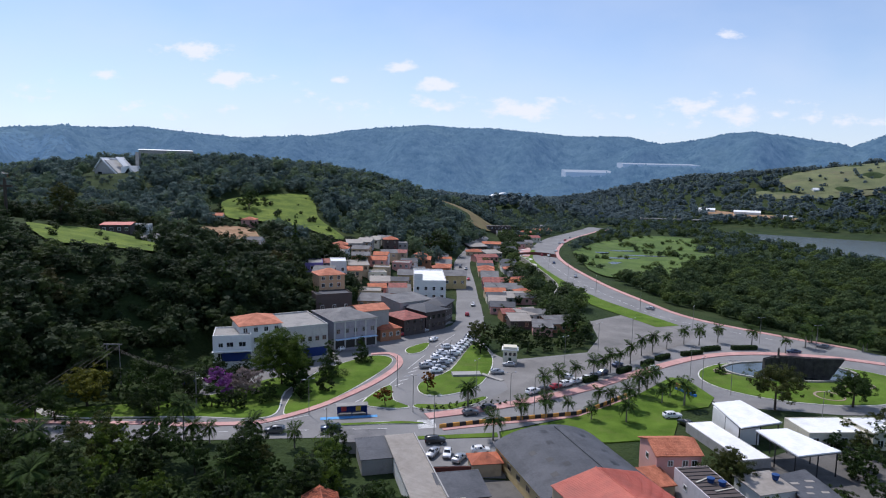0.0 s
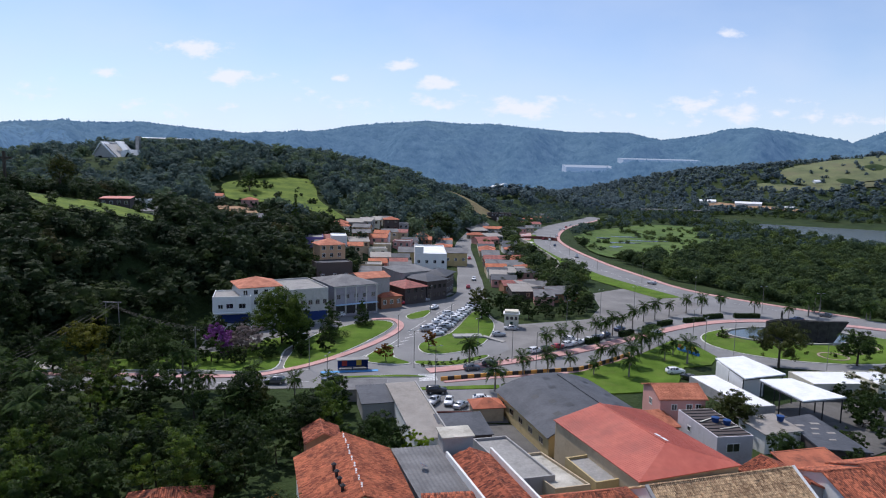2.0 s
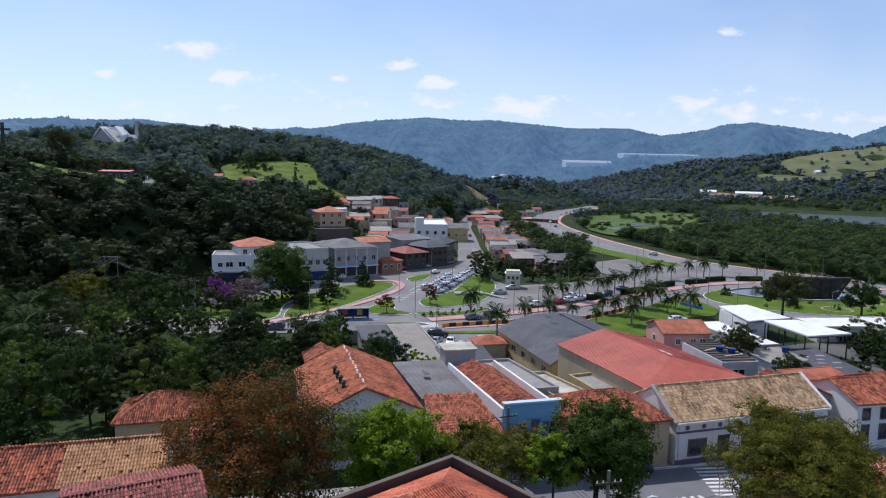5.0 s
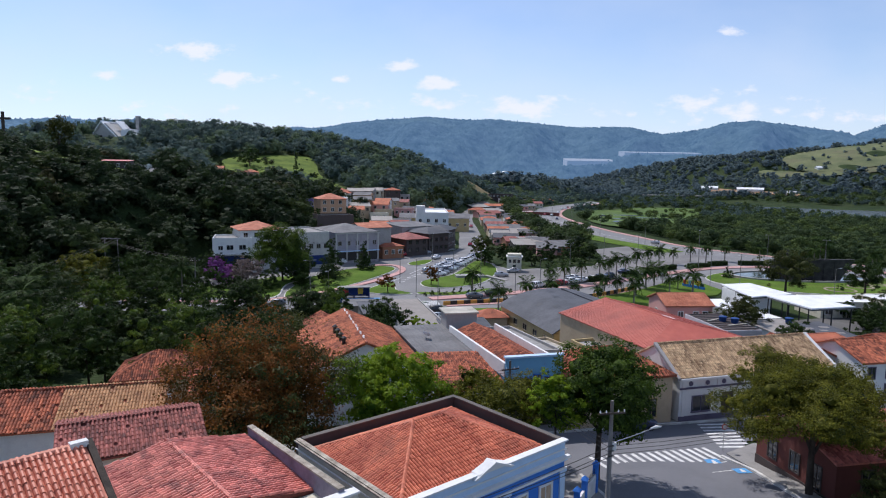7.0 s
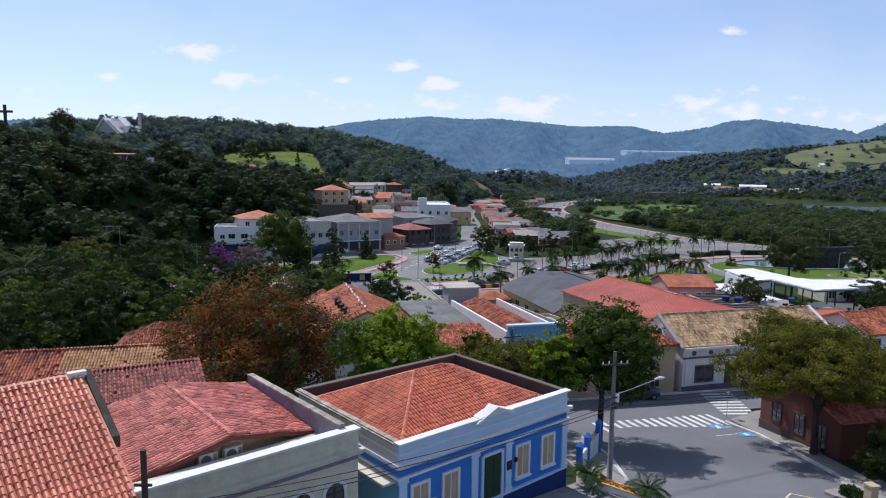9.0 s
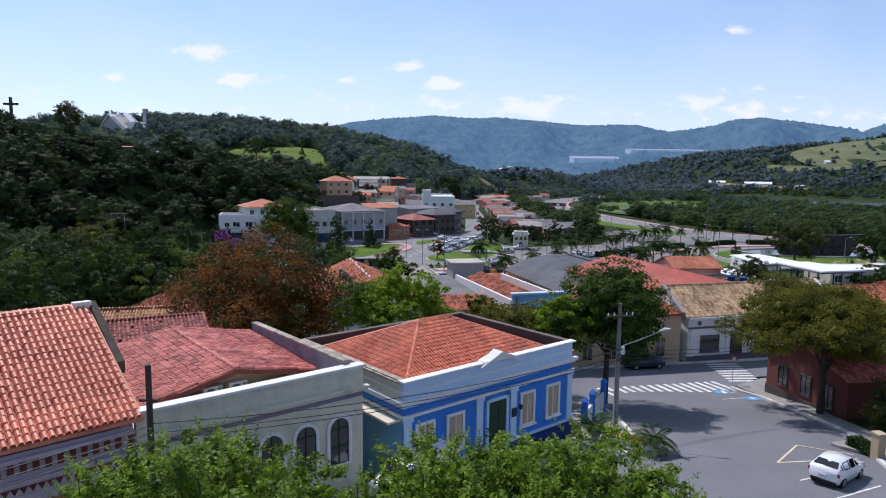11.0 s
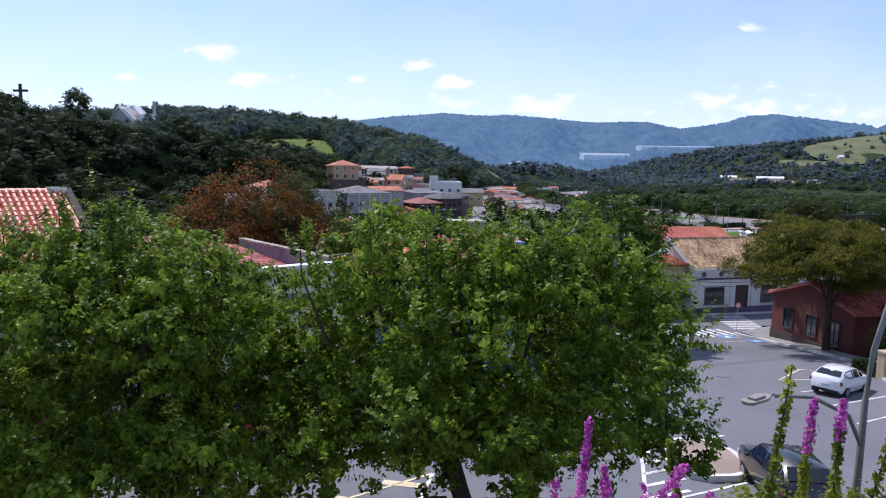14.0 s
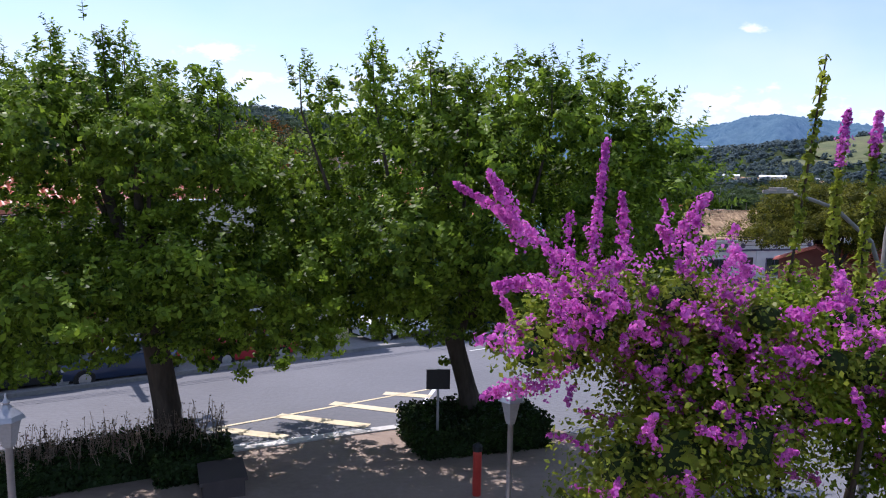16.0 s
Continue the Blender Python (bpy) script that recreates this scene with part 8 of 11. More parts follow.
make_tree("roundabout_tree", "tall loose green tree beside the canopies", 84.5, 160.0, 11.0, 6.6, LEAF_OLIVE, 7500, 0.42, 513, lift=0.3, trunk=0.3, count=15)
make_tree("roundabout_tree", "dark green tree by the roundabout", 106.0, 163.0, 9.0, 6.0, LEAF_DARK, 6500, 0.42, 514, lift=0.25, trunk=0.28, count=12)
for i, (x, y, h, r) in enumerate(((85, 124, 6, 4.0), (92, 127, 5, 3.5), (80, 113, 4.5, 3.4), (88, 116, 5, 3.8), (97, 124, 6, 4), (104, 129, 6, 4), (72, 110, 3.6, 3.0), (84, 104, 5, 3.6), (76, 100, 4.5, 3.2), (66, 98, 4.2, 3.0), (95, 112, 5, 3.6))):
    make_tree("yard_bush", "dense green bushy tree in a yard", x, y, h, r, LEAF_GARDEN if i % 2 else LEAF_DARK, 2600, 0.36, 520 + i, lift=0.05, trunk=0.14, count=8, group="yard bushes")
make_tree("park_tree", "large rounded green tree beside the white building", -42.5, 171.0, 15.5, 7.6, LEAF_FRESH, 21000, 0.45, 541, lift=0.12, trunk=0.35, count=16)
make_tree("park_tree", "slim dark green tree on the lawn", -31.0, 178.0, 10.5, 3.6, LEAF_DARK, 4500, 0.40, 542, "column", lift=0.06, trunk=0.22, count=9)
make_tree("park_tree", "dark slim tree on the lawn", -24.0, 193.5, 8.0, 2.8, LEAF_DARK, 3000, 0.38, 543, "column", lift=0.06, trunk=0.2, count=8)
make_tree("park_tree", "small round tree on the lawn", -38.5, 178.0, 8.5, 4.2, LEAF_DARK, 4000, 0.40, 544, lift=0.1, trunk=0.2, count=9)
make_tree("blossom_tree", "lilac blossoming bush tree", -56.0, 161.0, 7.4, 4.2, LILAC_FLOWER, 4600, 0.34, 545, lift=0.08, trunk=0.2, count=8)
make_tree("bare_tree", "pale twiggy half-bare tree", -49.0, 160.5, 7.4, 5.0, PALE_TWIG, 4800, 0.34, 546, lift=0.12, trunk=0.2, count=10, cored=False)
for i, (x, y, hh_, r) in enumerate(((-92, 144, 10, 6), (-86, 141.5, 9, 5), (-98, 139, 10, 6), (-74, 152, 9, 5), (-62, 157, 7, 4.2), (-68, 156, 9, 5), (-52, 167, 8, 4.6), (-66.5, 150, 7, 4.2), (-58, 168, 8, 4.8), (-43, 158, 5.0, 3.6), (-60, 148, 5.5, 3.4), (-55, 153, 6, 3.8), (-49, 152, 4.6, 3.0), (-37, 170, 5, 3.0), (-68, 146, 6, 4), (-38, 165, 6.5, 3.2), (-64, 163, 7, 4.0), (-70, 160, 7, 4.0), (-72, 172, 9, 5), (-62, 172, 8, 4.6), (-80, 158, 8, 4.6), (-35, 160, 4, 2.2), (-30, 166, 4.5, 2.2))):
    make_tree("verge_tree", "dark bushy tree on the shaded slope", x, y, hh_, r, LEAF_DARK if i % 2 else LEAF_GARDEN, 3200, 0.40, 640 + i, lift=0.06, trunk=0.2, count=9, group="trees on the shaded slope")
make_tree("slope_tree", "yellowish green spreading tree on the slope", -84.0, 151.0, 9.5, 6.6, LEAF_UMBRELLA, 6500, 0.42, 547, lift=0.3, trunk=0.3, count=14)
make_tree("slope_tree", "broad green tree on the slope", -104.0, 152.0, 11.0, 7.0, LEAF_GARDEN, 6500, 0.45, 548, lift=0.15, trunk=0.3, count=14)
make_tree("slope_tree", "dark tree at the edge of the woods", -76.0, 164.0, 9.0, 5.5, LEAF_DARK, 5000, 0.45, 549, lift=0.15, trunk=0.3, count=12)
make_tree("plum_tree", "small dark reddish ornamental tree", -13.4, 156.4, 4.6, 2.5, LEAF_BROWN, 1800, 0.32, 551, lift=0.25, trunk=0.12, count=7)
make_tree("plum_tree", "small dark reddish tree on the island", -3.2, 168.0, 5.2, 2.5, LEAF_BROWN, 1800, 0.32, 552, lift=0.3, trunk=0.12, count=7)
make_tree("island_tree", "dense green tree at the street corner", 13.5, 213.0, 9.0, 5.0, LEAF_OLIVE, 5200, 0.42, 553, lift=0.2, trunk=0.26, count=12)
make_tree("island_tree", "dark green tree above the lawn", 12.8, 205.5, 6.5, 3.6, LEAF_DARK, 3200, 0.38, 554, lift=0.15, trunk=0.2, count=9)
for i, (x, y, h, r) in enumerate(((22, 212, 5, 3.6), (28, 208, 4.5, 3.2), (34, 211, 4.6, 3.4), (40, 213, 4.8, 3.4), (46, 217, 5.0, 3.6), (50, 224, 5.4, 3.8), (44, 226, 6.4, 4.4), (36, 222, 6, 4.2), (28, 222, 5.4, 4), (22, 234, 4, 3), (50, 238, 7, 4.6), (20, 222, 5, 3.4), (52, 250, 7.5, 5), (44, 256, 7, 5))):
    make_tree("hedge_tree", "dense dark green tree at the car park edge", x, y, h, r, LEAF_GARDEN if i % 3 else LEAF_DARK, 2400, 0.40, 560 + i, lift=0.03, trunk=0.16, count=8, group="trees at the car park edge")
make_tree("lone_pine", "tall slim dark conifer on the hill", -66.0, 292.0, 24.0, 3.2, LEAF_DARK, 2600, 0.6, 591, "column", lift=0.12, trunk=0.3, count=10)
make_tree("lone_pine", "tall slim dark conifer among woods", -72.0, 215.0, 17.0, 2.8, LEAF_DARK, 2200, 0.55, 592, "column", lift=0.12, trunk=0.3, count=10)
make_tree("town_tree", "large round green tree beside the street", -2.5, 418.0, 19.0, 11.5, LEAF_GARDEN, 6500, 0.8, 593, lift=0.12, trunk=0.5, count=16)
make_tree("town_tree", "dark green tree below the peach house", -46.5, 233.5, 12.0, 4.6, LEAF_DARK, 3600, 0.45, 596, lift=0.05, trunk=0.25, count=10)
make_tree("town_tree", "green tree below the peach house", -39.0, 236.5, 9.5, 4.0, LEAF_GARDEN, 3000, 0.45, 597, lift=0.05, trunk=0.22, count=9)
make_tree("hilltop_tree", "large rounded tree on the hilltop", -160.0, 274.0, 17.5, 6.5, LEAF_OLIVE, 7000, 0.5, 594, lift=0.35, trunk=0.3, count=12)
make_tree("meadow_tree", "round dark tree on the meadow", -128.0, 432.0, 14.0, 9.0, LEAF_DARK, 3000, 0.75, 595, lift=0.08, trunk=0.4, count=12)

# -- the two leafy trees at the edge of the raised square --
def shoots_at(rng, starts, ways, leaf, length=(0.5, 1.3), pairs=7):
    """Young shoots with paired drooping leaves, from the given points along the given ways."""
    out = []
    for o, g in zip(starts, ways):
        ln = rng.uniform(*length)
        for j in range(pairs):
            t = (j + 1) / pairs
            c = o + g * ln * t + np.array([0, 0, -0.10 * ln * t * t])
            if j == 0:
                w, e = np.array([0.008, 0, 0]), o + g * ln + np.array([0, 0, -0.10 * ln])
                out.append([o - w, o + w, (o + e) / 2 + w * 0.7, e + w * 0.3, e - w * 0.3, (o + e) / 2 - w * 0.7])
            side = unit(np.cross(g, [0.3, 1, 0.2]))
            turn = 2.2 * j
            side = side * math.cos(turn) + np.cross(g, side) * math.sin(turn)
            for s in (-1, 1):
                a = unit(side * s + g * 0.45 + np.array([0, 0, -0.28]) + rng.normal(size=3) * 0.28)
                b = unit(np.cross(a, g + rng.normal(size=3) * 0.3))
                q = leaf * (1.12 - 0.5 * t) * rng.uniform(0.8, 1.15)
                m = c + a * q * 0.45
                wd = q * 0.27
                out.append([c, m - a * q * 0.18 + b * wd, m + a * q * 0.18 + b * wd * 0.9, c + a * q, m + a * q * 0.18 - b * wd * 0.9, m - a * q * 0.18 - b * wd])
    return np.array(out).reshape(-1, 3)


def shoots(rng, lobes, n, leaf, length=(0.5, 1.3), pairs=7, rise=0.75):
    """Shoots standing out of a crown all round."""
    lobes = np.asarray(lobes, float)
    k = rng.integers(len(lobes), size=n)
    d = unit(rng.normal(size=(n, 3)) * (1, 1, 0.6) + (0, 0, 0.45 * rise))
    o = lobes[k, :3] + d * lobes[k, 3:6] * rng.uniform(0.55, 0.95, n)[:, None]
    g = unit(d * 0.7 + np.array([0, 0, rise * 0.7]) + rng.normal(size=(n, 3)) * 0.25)
    return shoots_at(rng, o, g, leaf, length, pairs)


def big_tree(label, x, y, z, lobes, n, seed, trunk_line, trunk_r, limbs, tips=()):
    rng = np.random.default_rng(seed)
    th = thing("leafy_tree", label, "tree", pose(x, y, z), "leafy trees at the square")
    cloud = leaf_cloud(rng, lobes, n, 0.125, 0.50, 0.40, 0.56, tufts=1500, tuft_r=0.19)
    inner = leaf_cloud(rng, [(a, b, c, d * 0.62, e * 0.62, f_ * 0.62) for a, b, c, d, e, f_ in lobes], 16000, 0.15, 0.8, 0.3, 0.6)
    loose = np.concatenate([cloud, inner])
    v = shoots(rng, lobes, 1700, 0.135, (0.35, 0.8), 10)
    for a, b, c in tips:
        # a leading branch with a plume of shoots along it
        foot = np.array([(a - x) * 0.95, (b - y) * 0.95, c - z - 1.5])
        head = np.array([a - x, b - y, c - z - 0.45])
        q = rng.random((16, 1))
        plume = foot + (head - foot) * q + rng.normal(size=(16, 3)) * (0.14, 0.14, 0.05)
        ways = unit(np.array([0, 0, 1.0]) + rng.normal(size=(16, 3)) * (0.55, 0.55, 0.15) * (1.15 - 0.7 * q))
        v = np.concatenate([v, shoots_at(rng, plume, ways, 0.125, (0.4, 0.75), 11)])
    part("crown", fast_mesh("crown", loose, quads(len(loose) // 4), LEAF_FRONT), LEAF_FRONT, th)
    tagged(part("leafy_shoot", fast_mesh("leafy_shoot", v, np.arange(len(v)).reshape(-1, 6), LEAF_FRONT), LEAF_FRONT, th), kind="stuff")
    part("trunk", Build().tube(trunk_line, trunk_r, 12), BARK, th, smooth=True)
    for a, b, c in tips:
        part("twig", Build().tube([(a - x, b - y, c - z - 0.4), (a - x + 0.03, b - y, c - z - 1.3), ((a - x) * 0.85, (b - y) * 0.9, c - z - 2.8)], [0.008, 0.018, 0.04], 5), BARK, th)
    for k, lo in enumerate(lobes[:limbs]):
        st = Vector(trunk_line[-1]) * (0.8 + 0.05 * (k % 4))
        en = Vector(lo[:3])
        md = (st + en) * 0.5 + Vector((0, 0, 0.35))
        part("limb", Build().tube([st, md, en], [0.15, 0.10, 0.03], 7), BARK, th, smooth=True)
    return th


def mound(rng, rx, ry, z0, z1, count, s0, s1):
    out = []
    for i in range(count):
        a, t = 2.4 * i, (i + 0.5) / count
        d = math.sqrt(t) * 0.86
        z = z0 + (z1 - z0) * (1 - t * t * 0.62) * rng.uniform(0.86, 1.0) - s1 * 0.6
        if i % 3 == 2:
            z = z0 + (z1 - z0) * rng.uniform(0.15, 0.5)
            d *= 0.68
        s = rng.uniform(s0, s1)
        z += rng.uniform(-0.5, 0.5)
        out.append((rx * d * math.cos(a), ry * d * math.sin(a), z, s, s, s * 0.8))
    return out


r1, r2 = np.random.default_rng(601), np.random.default_rng(602)


def moved(lobes, dx, dy, edge):
    """Shift a crown, and let it fall off behind the line y = edge."""
    return [(a + dx, b + dy, c - 0.34 * max(0.0, b + dy - edge), d, e, f_) for a, b, c, d, e, f_ in lobes]


big_tree("leafy green tree shading the edge of the square", -5.2, 14.1, 5.0, moved(mound(r1, 5.3, 5.4, 2.7, 9.6, 62, 0.8, 1.5), -0.4, 0.2, -1.2) + [(-5.2, -1.5, 6.2, 1.3, 1.3, 1.1), (-5.6, -0.8, 4.8, 1.3, 1.3, 1.1), (-5.0, -2.0, 7.6, 1.1, 1.1, 1.0), (-3.6, -1.4, 3.6, 1.3, 1.3, 0.9), (-1.8, -1.9, 3.6, 1.2, 1.2, 0.8), (-4.8, 0.2, 3.4, 1.3, 1.3, 0.9), (-5.8, -1.2, 3.7, 1.2, 1.2, 0.9), (1.4, -1.6, 3.7, 1.1, 1.1, 0.8), (-0.4, -2.3, 4.0, 1.1, 1.1, 0.8), (-2.8, 0.8, 3.3, 1.2, 1.2, 0.8)], 96000, 611,
         [(0.0, 0, -0.6), (0.1, 0, 0.2), (0.15, -0.1, 1.6), (0.05, -0.3, 3.0), (-0.1, -0.6, 4.4)], [0.42, 0.34, 0.30, 0.27, 0.18], 12, [(-5.4, 12.6, 15.1), (-6.3, 12.4, 14.8), (-5.0, 12.6, 14.6), (-4.4, 12.2, 14.0), (-3.2, 12.6, 14.0), (-7.6, 12.6, 14.6)])
big_tree("broad leafy green tree with a crooked trunk", 1.5, 16.6, 4.9, moved(mound(r2, 5.5, 5.6, 2.8, 9.8, 66, 0.8, 1.5), 0.4, -1.2, -3.4) + [(4.3, -2.6, 7.6, 0.9, 0.9, 0.8), (4.8, -2.2, 6.7, 1.0, 1.0, 0.9), (3.6, -2.9, 8.2, 0.8, 0.8, 0.7), (5.0, -1.8, 5.6, 1.0, 1.0, 0.9)], 92000, 612,
         [(0.2, 0, -0.6), (0.2, 0, 0.2), (0.3, -0.1, 1.3), (-0.1, -0.3, 2.8), (0.3, -0.9, 4.4)], [0.40, 0.30, 0.27, 0.25, 0.17], 12, [(-1.6, 12.6, 14.4), (-0.2, 12.6, 14.7), (0.9, 12.6, 14.5), (1.6, 12.4, 14.1), (3.2, 12.6, 14.2), (2.4, 12.8, 14.3)])

# -- bougainvillea --
BG = thing("bougainvillea", "large bougainvillea bush in magenta bloom", "bush", pose(6.3, 8.0, 5.4))
rb = np.random.default_rng(701)
bg_lobes = []
for i in range(44):
    a, t = 2.4 * i, (i + 0.5) / 44
    d = math.sqrt(t)
    s = rb.uniform(0.5, 0.85)
    bg_lobes.append((3.5 * d * math.cos(a), 1.5 * d * math.sin(a), 5.2 - 0.5 * t + 0.22 * math.cos(a) * d + rb.uniform(-0.9, 0.1), s, s, s * 0.85))
for i in range(62):
    bg_lobes.append((rb.uniform(-3.3, 4.2), rb.uniform(-1.9, 1.2), rb.uniform(0.1, 4.0), 0.85, 0.85, 0.8))
for i in range(24):
    bg_lobes.append((rb.uniform(0.6, 4.4), rb.uniform(-1.8, 0.6), rb.uniform(0.2, 3.2), 0.8, 0.8, 0.75))
for i in range(16):
    x = -4.0 + 0.22 * i
    bg_lobes.append((x, rb.uniform(-1.5, -0.3), 5.1 + 0.10 * (x + 4) + rb.uniform(-0.5, 0.1), 0.5, 0.5, 0.42))
bg_lobes = [(a, b, c - 0.35 * min(1, max(0, a + 2.2)) * min(1, max(0, 1.2 - a)) * (c > 4.2), d, e, g) for a, b, c, d, e, g in bg_lobes]
# dark filler cores give the leaf gaps the tone of inner shade
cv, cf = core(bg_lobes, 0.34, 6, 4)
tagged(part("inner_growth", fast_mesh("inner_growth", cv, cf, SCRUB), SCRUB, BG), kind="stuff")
v = leaf_cloud(rb, bg_lobes, 120000, 0.068, 0.75, 0.4, 0.62)
v = np.concatenate([v, leaf_cloud(rb, [(a, b + 0.25, c, d * 0.7, e * 0.7, g * 0.7) for a, b, c, d, e, g in bg_lobes], 16000, 0.15, 0.8, 0.3, 0.7)])
part("foliage", fast_mesh("foliage", v, quads(len(v) // 4), LEAF_VINE), LEAF_VINE, BG)
yl = [(rb.uniform(-2.4, 2.8), rb.uniform(-1.7, 0.2), rb.uniform(3.2, 5.3), 0.35, 0.35, 0.3) for i in range(60)]
v = leaf_cloud(rb, yl, 12000, 0.085, 0.8, 0.5, 0.5)
ry = np.random.default_rng(702)
yr = [(ry.uniform(1.0, 3.6), ry.uniform(-1.4, 0.3), ry.uniform(4.8, 6.1), 0.35, 0.35, 0.3) for i in range(30)]
v = np.concatenate([v, leaf_cloud(ry, yr, 6500, 0.085, 0.8, 0.5, 0.5)])
part("young_leaves", fast_mesh("young_leaves", v, quads(len(v) // 4), LEAF_LIME), LEAF_LIME, BG, "yellowish young leaves")


def flower_spray(base, tip, n, r0, seed):
    rng = np.random.default_rng(seed)
    base, tip = np.array(base, float), np.array(tip, float)
    knots = max(5, n // 42)
    k = rng.integers(0, knots, n)
    t = np.clip(((k + 0.5) / knots) ** 0.85 + rng.normal(size=n) * 0.22 / knots, 0, 1)
    fat = rng.uniform(0.55, 1.25, knots)[k]
    mid = (base + tip) / 2 + np.array([0, 0, 0.10])
    c = ((1 - t) ** 2)[:, None] * base + (2 * t * (1 - t))[:, None] * mid + (t ** 2)[:, None] * tip
    d = unit(rng.normal(size=(n, 3)))
    p = c + d * (r0 * fat * (1.15 - 0.7 * t) * rng.random(n) ** 0.5)[:, None]
    nrm = unit(d + rng.normal(size=(n, 3)) * 0.5)
    a = unit(np.cross(nrm, rng.normal(size=(n, 3))))
    b = np.cross(nrm, a)
    s = rng.uniform(0.028, 0.052, n)[:, None]
    return np.stack([p - a * s * 0.6, p + b * s * 0.5 + nrm * s * 0.2, p + a * s * 0.6, p - b * s * 0.5 + nrm * s * 0.2], 1).reshape(-1, 3)


long_sprays = [((-3.60, -1.70, 5.65), (-4.80, -2.40, 6.50), 520, 0.110),
               ((-4.15, -2.10, 5.90), (-4.50, -2.30, 6.60), 420, 0.120),
               ((-3.30, -0.90, 5.50), (-3.18, -0.88, 6.96), 620, 0.095),
               ((-2.90, -0.80, 5.60), (-3.00, -0.90, 6.40), 300, 0.100),
               ((-2.40, -0.80, 5.80), (-2.00, -0.80, 6.40), 340, 0.120),
               ((-0.80, -1.10, 6.70), (-0.70, -1.00, 7.30), 300, 0.085),
               ((-0.40, -1.00, 6.80), (-0.35, -0.95, 7.30), 280, 0.085),
               ((-3.80, -1.50, 4.40), (-4.50, -1.60, 4.30), 420, 0.150),
               ((-3.90, -1.80, 5.50), (-4.40, -2.20, 5.55), 420, 0.140)]
for i, (p, q, n, r0) in enumerate(long_sprays):
    v = flower_spray(p, q, n, r0, 720 + i)
    tagged(part("flower_spray", fast_mesh("flower_spray", v, quads(len(v) // 4), BRACT), BRACT, BG), kind="stuff")
clumps = []
for i in range(860):
    lo = bg_lobes[int(rb.integers(len(bg_lobes)))]
    if lo[0] > 0.3 and rb.random() < 0.55:
        continue
    if lo[2] < 2.2 and rb.random() < 0.6:
        continue
    e = unit(np.array([rb.normal() * 0.8 - 0.3, rb.normal() * 0.5 - 1.0, rb.normal() * 0.6 + 0.35]))
    b0 = np.array(lo[:3]) + e * 0.5 * rb.uniform(0.6, 1.4)
    clumps.append(flower_spray(b0, b0 + e * rb.uniform(0.2, 0.6) + np.array([0, 0, rb.uniform(-0.2, 0.3)]), int(rb.integers(30, 130)), rb.uniform(0.05, 0.13), 800 + i))
v = np.concatenate(clumps)
tagged(part("blossom", fast_mesh("blossom", v, quads(len(v) // 4), BRACT), BRACT, BG, "magenta bract clusters"), "magenta bract clusters", kind="stuff")
for i, (p, q) in enumerate((((-0.9, -0.3, 4.6), (-1.18, -1.39, 7.79)), ((0.3, -0.2, 4.6), (0.4, -0.9, 7.5)), ((-1.6, 0.2, 4.6), (-1.9, 0.2, 6.3)), ((-0.6, -0.6, 4.8), (-0.76, -1.06, 6.95)), ((-0.2, -0.6, 4.8), (-0.38, -0.98, 6.95)), ((0.9, 0.0, 4.4), (1.2, -0.2, 7.2)), ((1.7, 0.0, 4.4), (2.1, 0.0, 7.0)))):
    rng = np.random.default_rng(790 + i)
    n = 190
    t = rng.random(n)
    c = np.array(p) + (np.array(q) - np.array(p)) * t[:, None]
    v = leaf_cloud(rng, np.concatenate([c, np.full((n, 3), 0.05)], 1), n * 2, 0.085, 0.2, 0.3, 0.7)
    sh = part("shoot", fast_mesh("shoot", v, quads(len(v) // 4), LEAF_VINE), LEAF_VINE, BG)
    part("stem", Build().tube([p, q], [0.02, 0.008], 5), BARK, sh)
    tagged(sh, kind="stuff")
for i in range(7):
    a = 0.9 * i
    part("stem", Build().tube([(0.3 * math.cos(a), 0.3 * math.sin(a), -0.5), (0.9 * math.cos(a), 0.7 * math.sin(a), 2.0), (1.9 * math.cos(a), 1.3 * math.sin(a), 4.0)], [0.07, 0.05, 0.02], 6), BARK, BG)

# -- palms --
def frond_build(length, droop, leaflets=26, width=1.2):
    b = Build()
    pts = []
    for k in range(7):
        t = k / 6
        pts.append((length * t * (1 - 0.12 * t), 0, length * (0.42 * t - droop * t * t)))
    for k in range(leaflets):
        t = 0.12 + 0.88 * k / leaflets
        i = min(5, int(t * 6))
        u = t * 6 - i
        c = [pts[i][j] * (1 - u) + pts[i + 1][j] * u for j in range(3)]
        w = width * math.sin(math.pi * (0.15 + 0.8 * t)) * length / 3
        for s in (-1, 1):
            b.add([c, (c[0] + 0.12, c[1] + s * w * 0.5, c[2] - 0.05), (c[0] + 0.3, c[1] + s * w, c[2] - 0.32 * w - 0.06), (c[0] + 0.20, c[1] + s * w * 0.45, c[2] - 0.10)], [(0, 1, 2, 3)])
    b.tube(pts, [0.04, 0.035, 0.03, 0.025, 0.02, 0.012, 0.006], 4)
    return b


frond_meshes = [frond_build(2.6, dr).mesh("frond", LEAF_PALM) for dr in (0.45, 0.75, 1.05)]


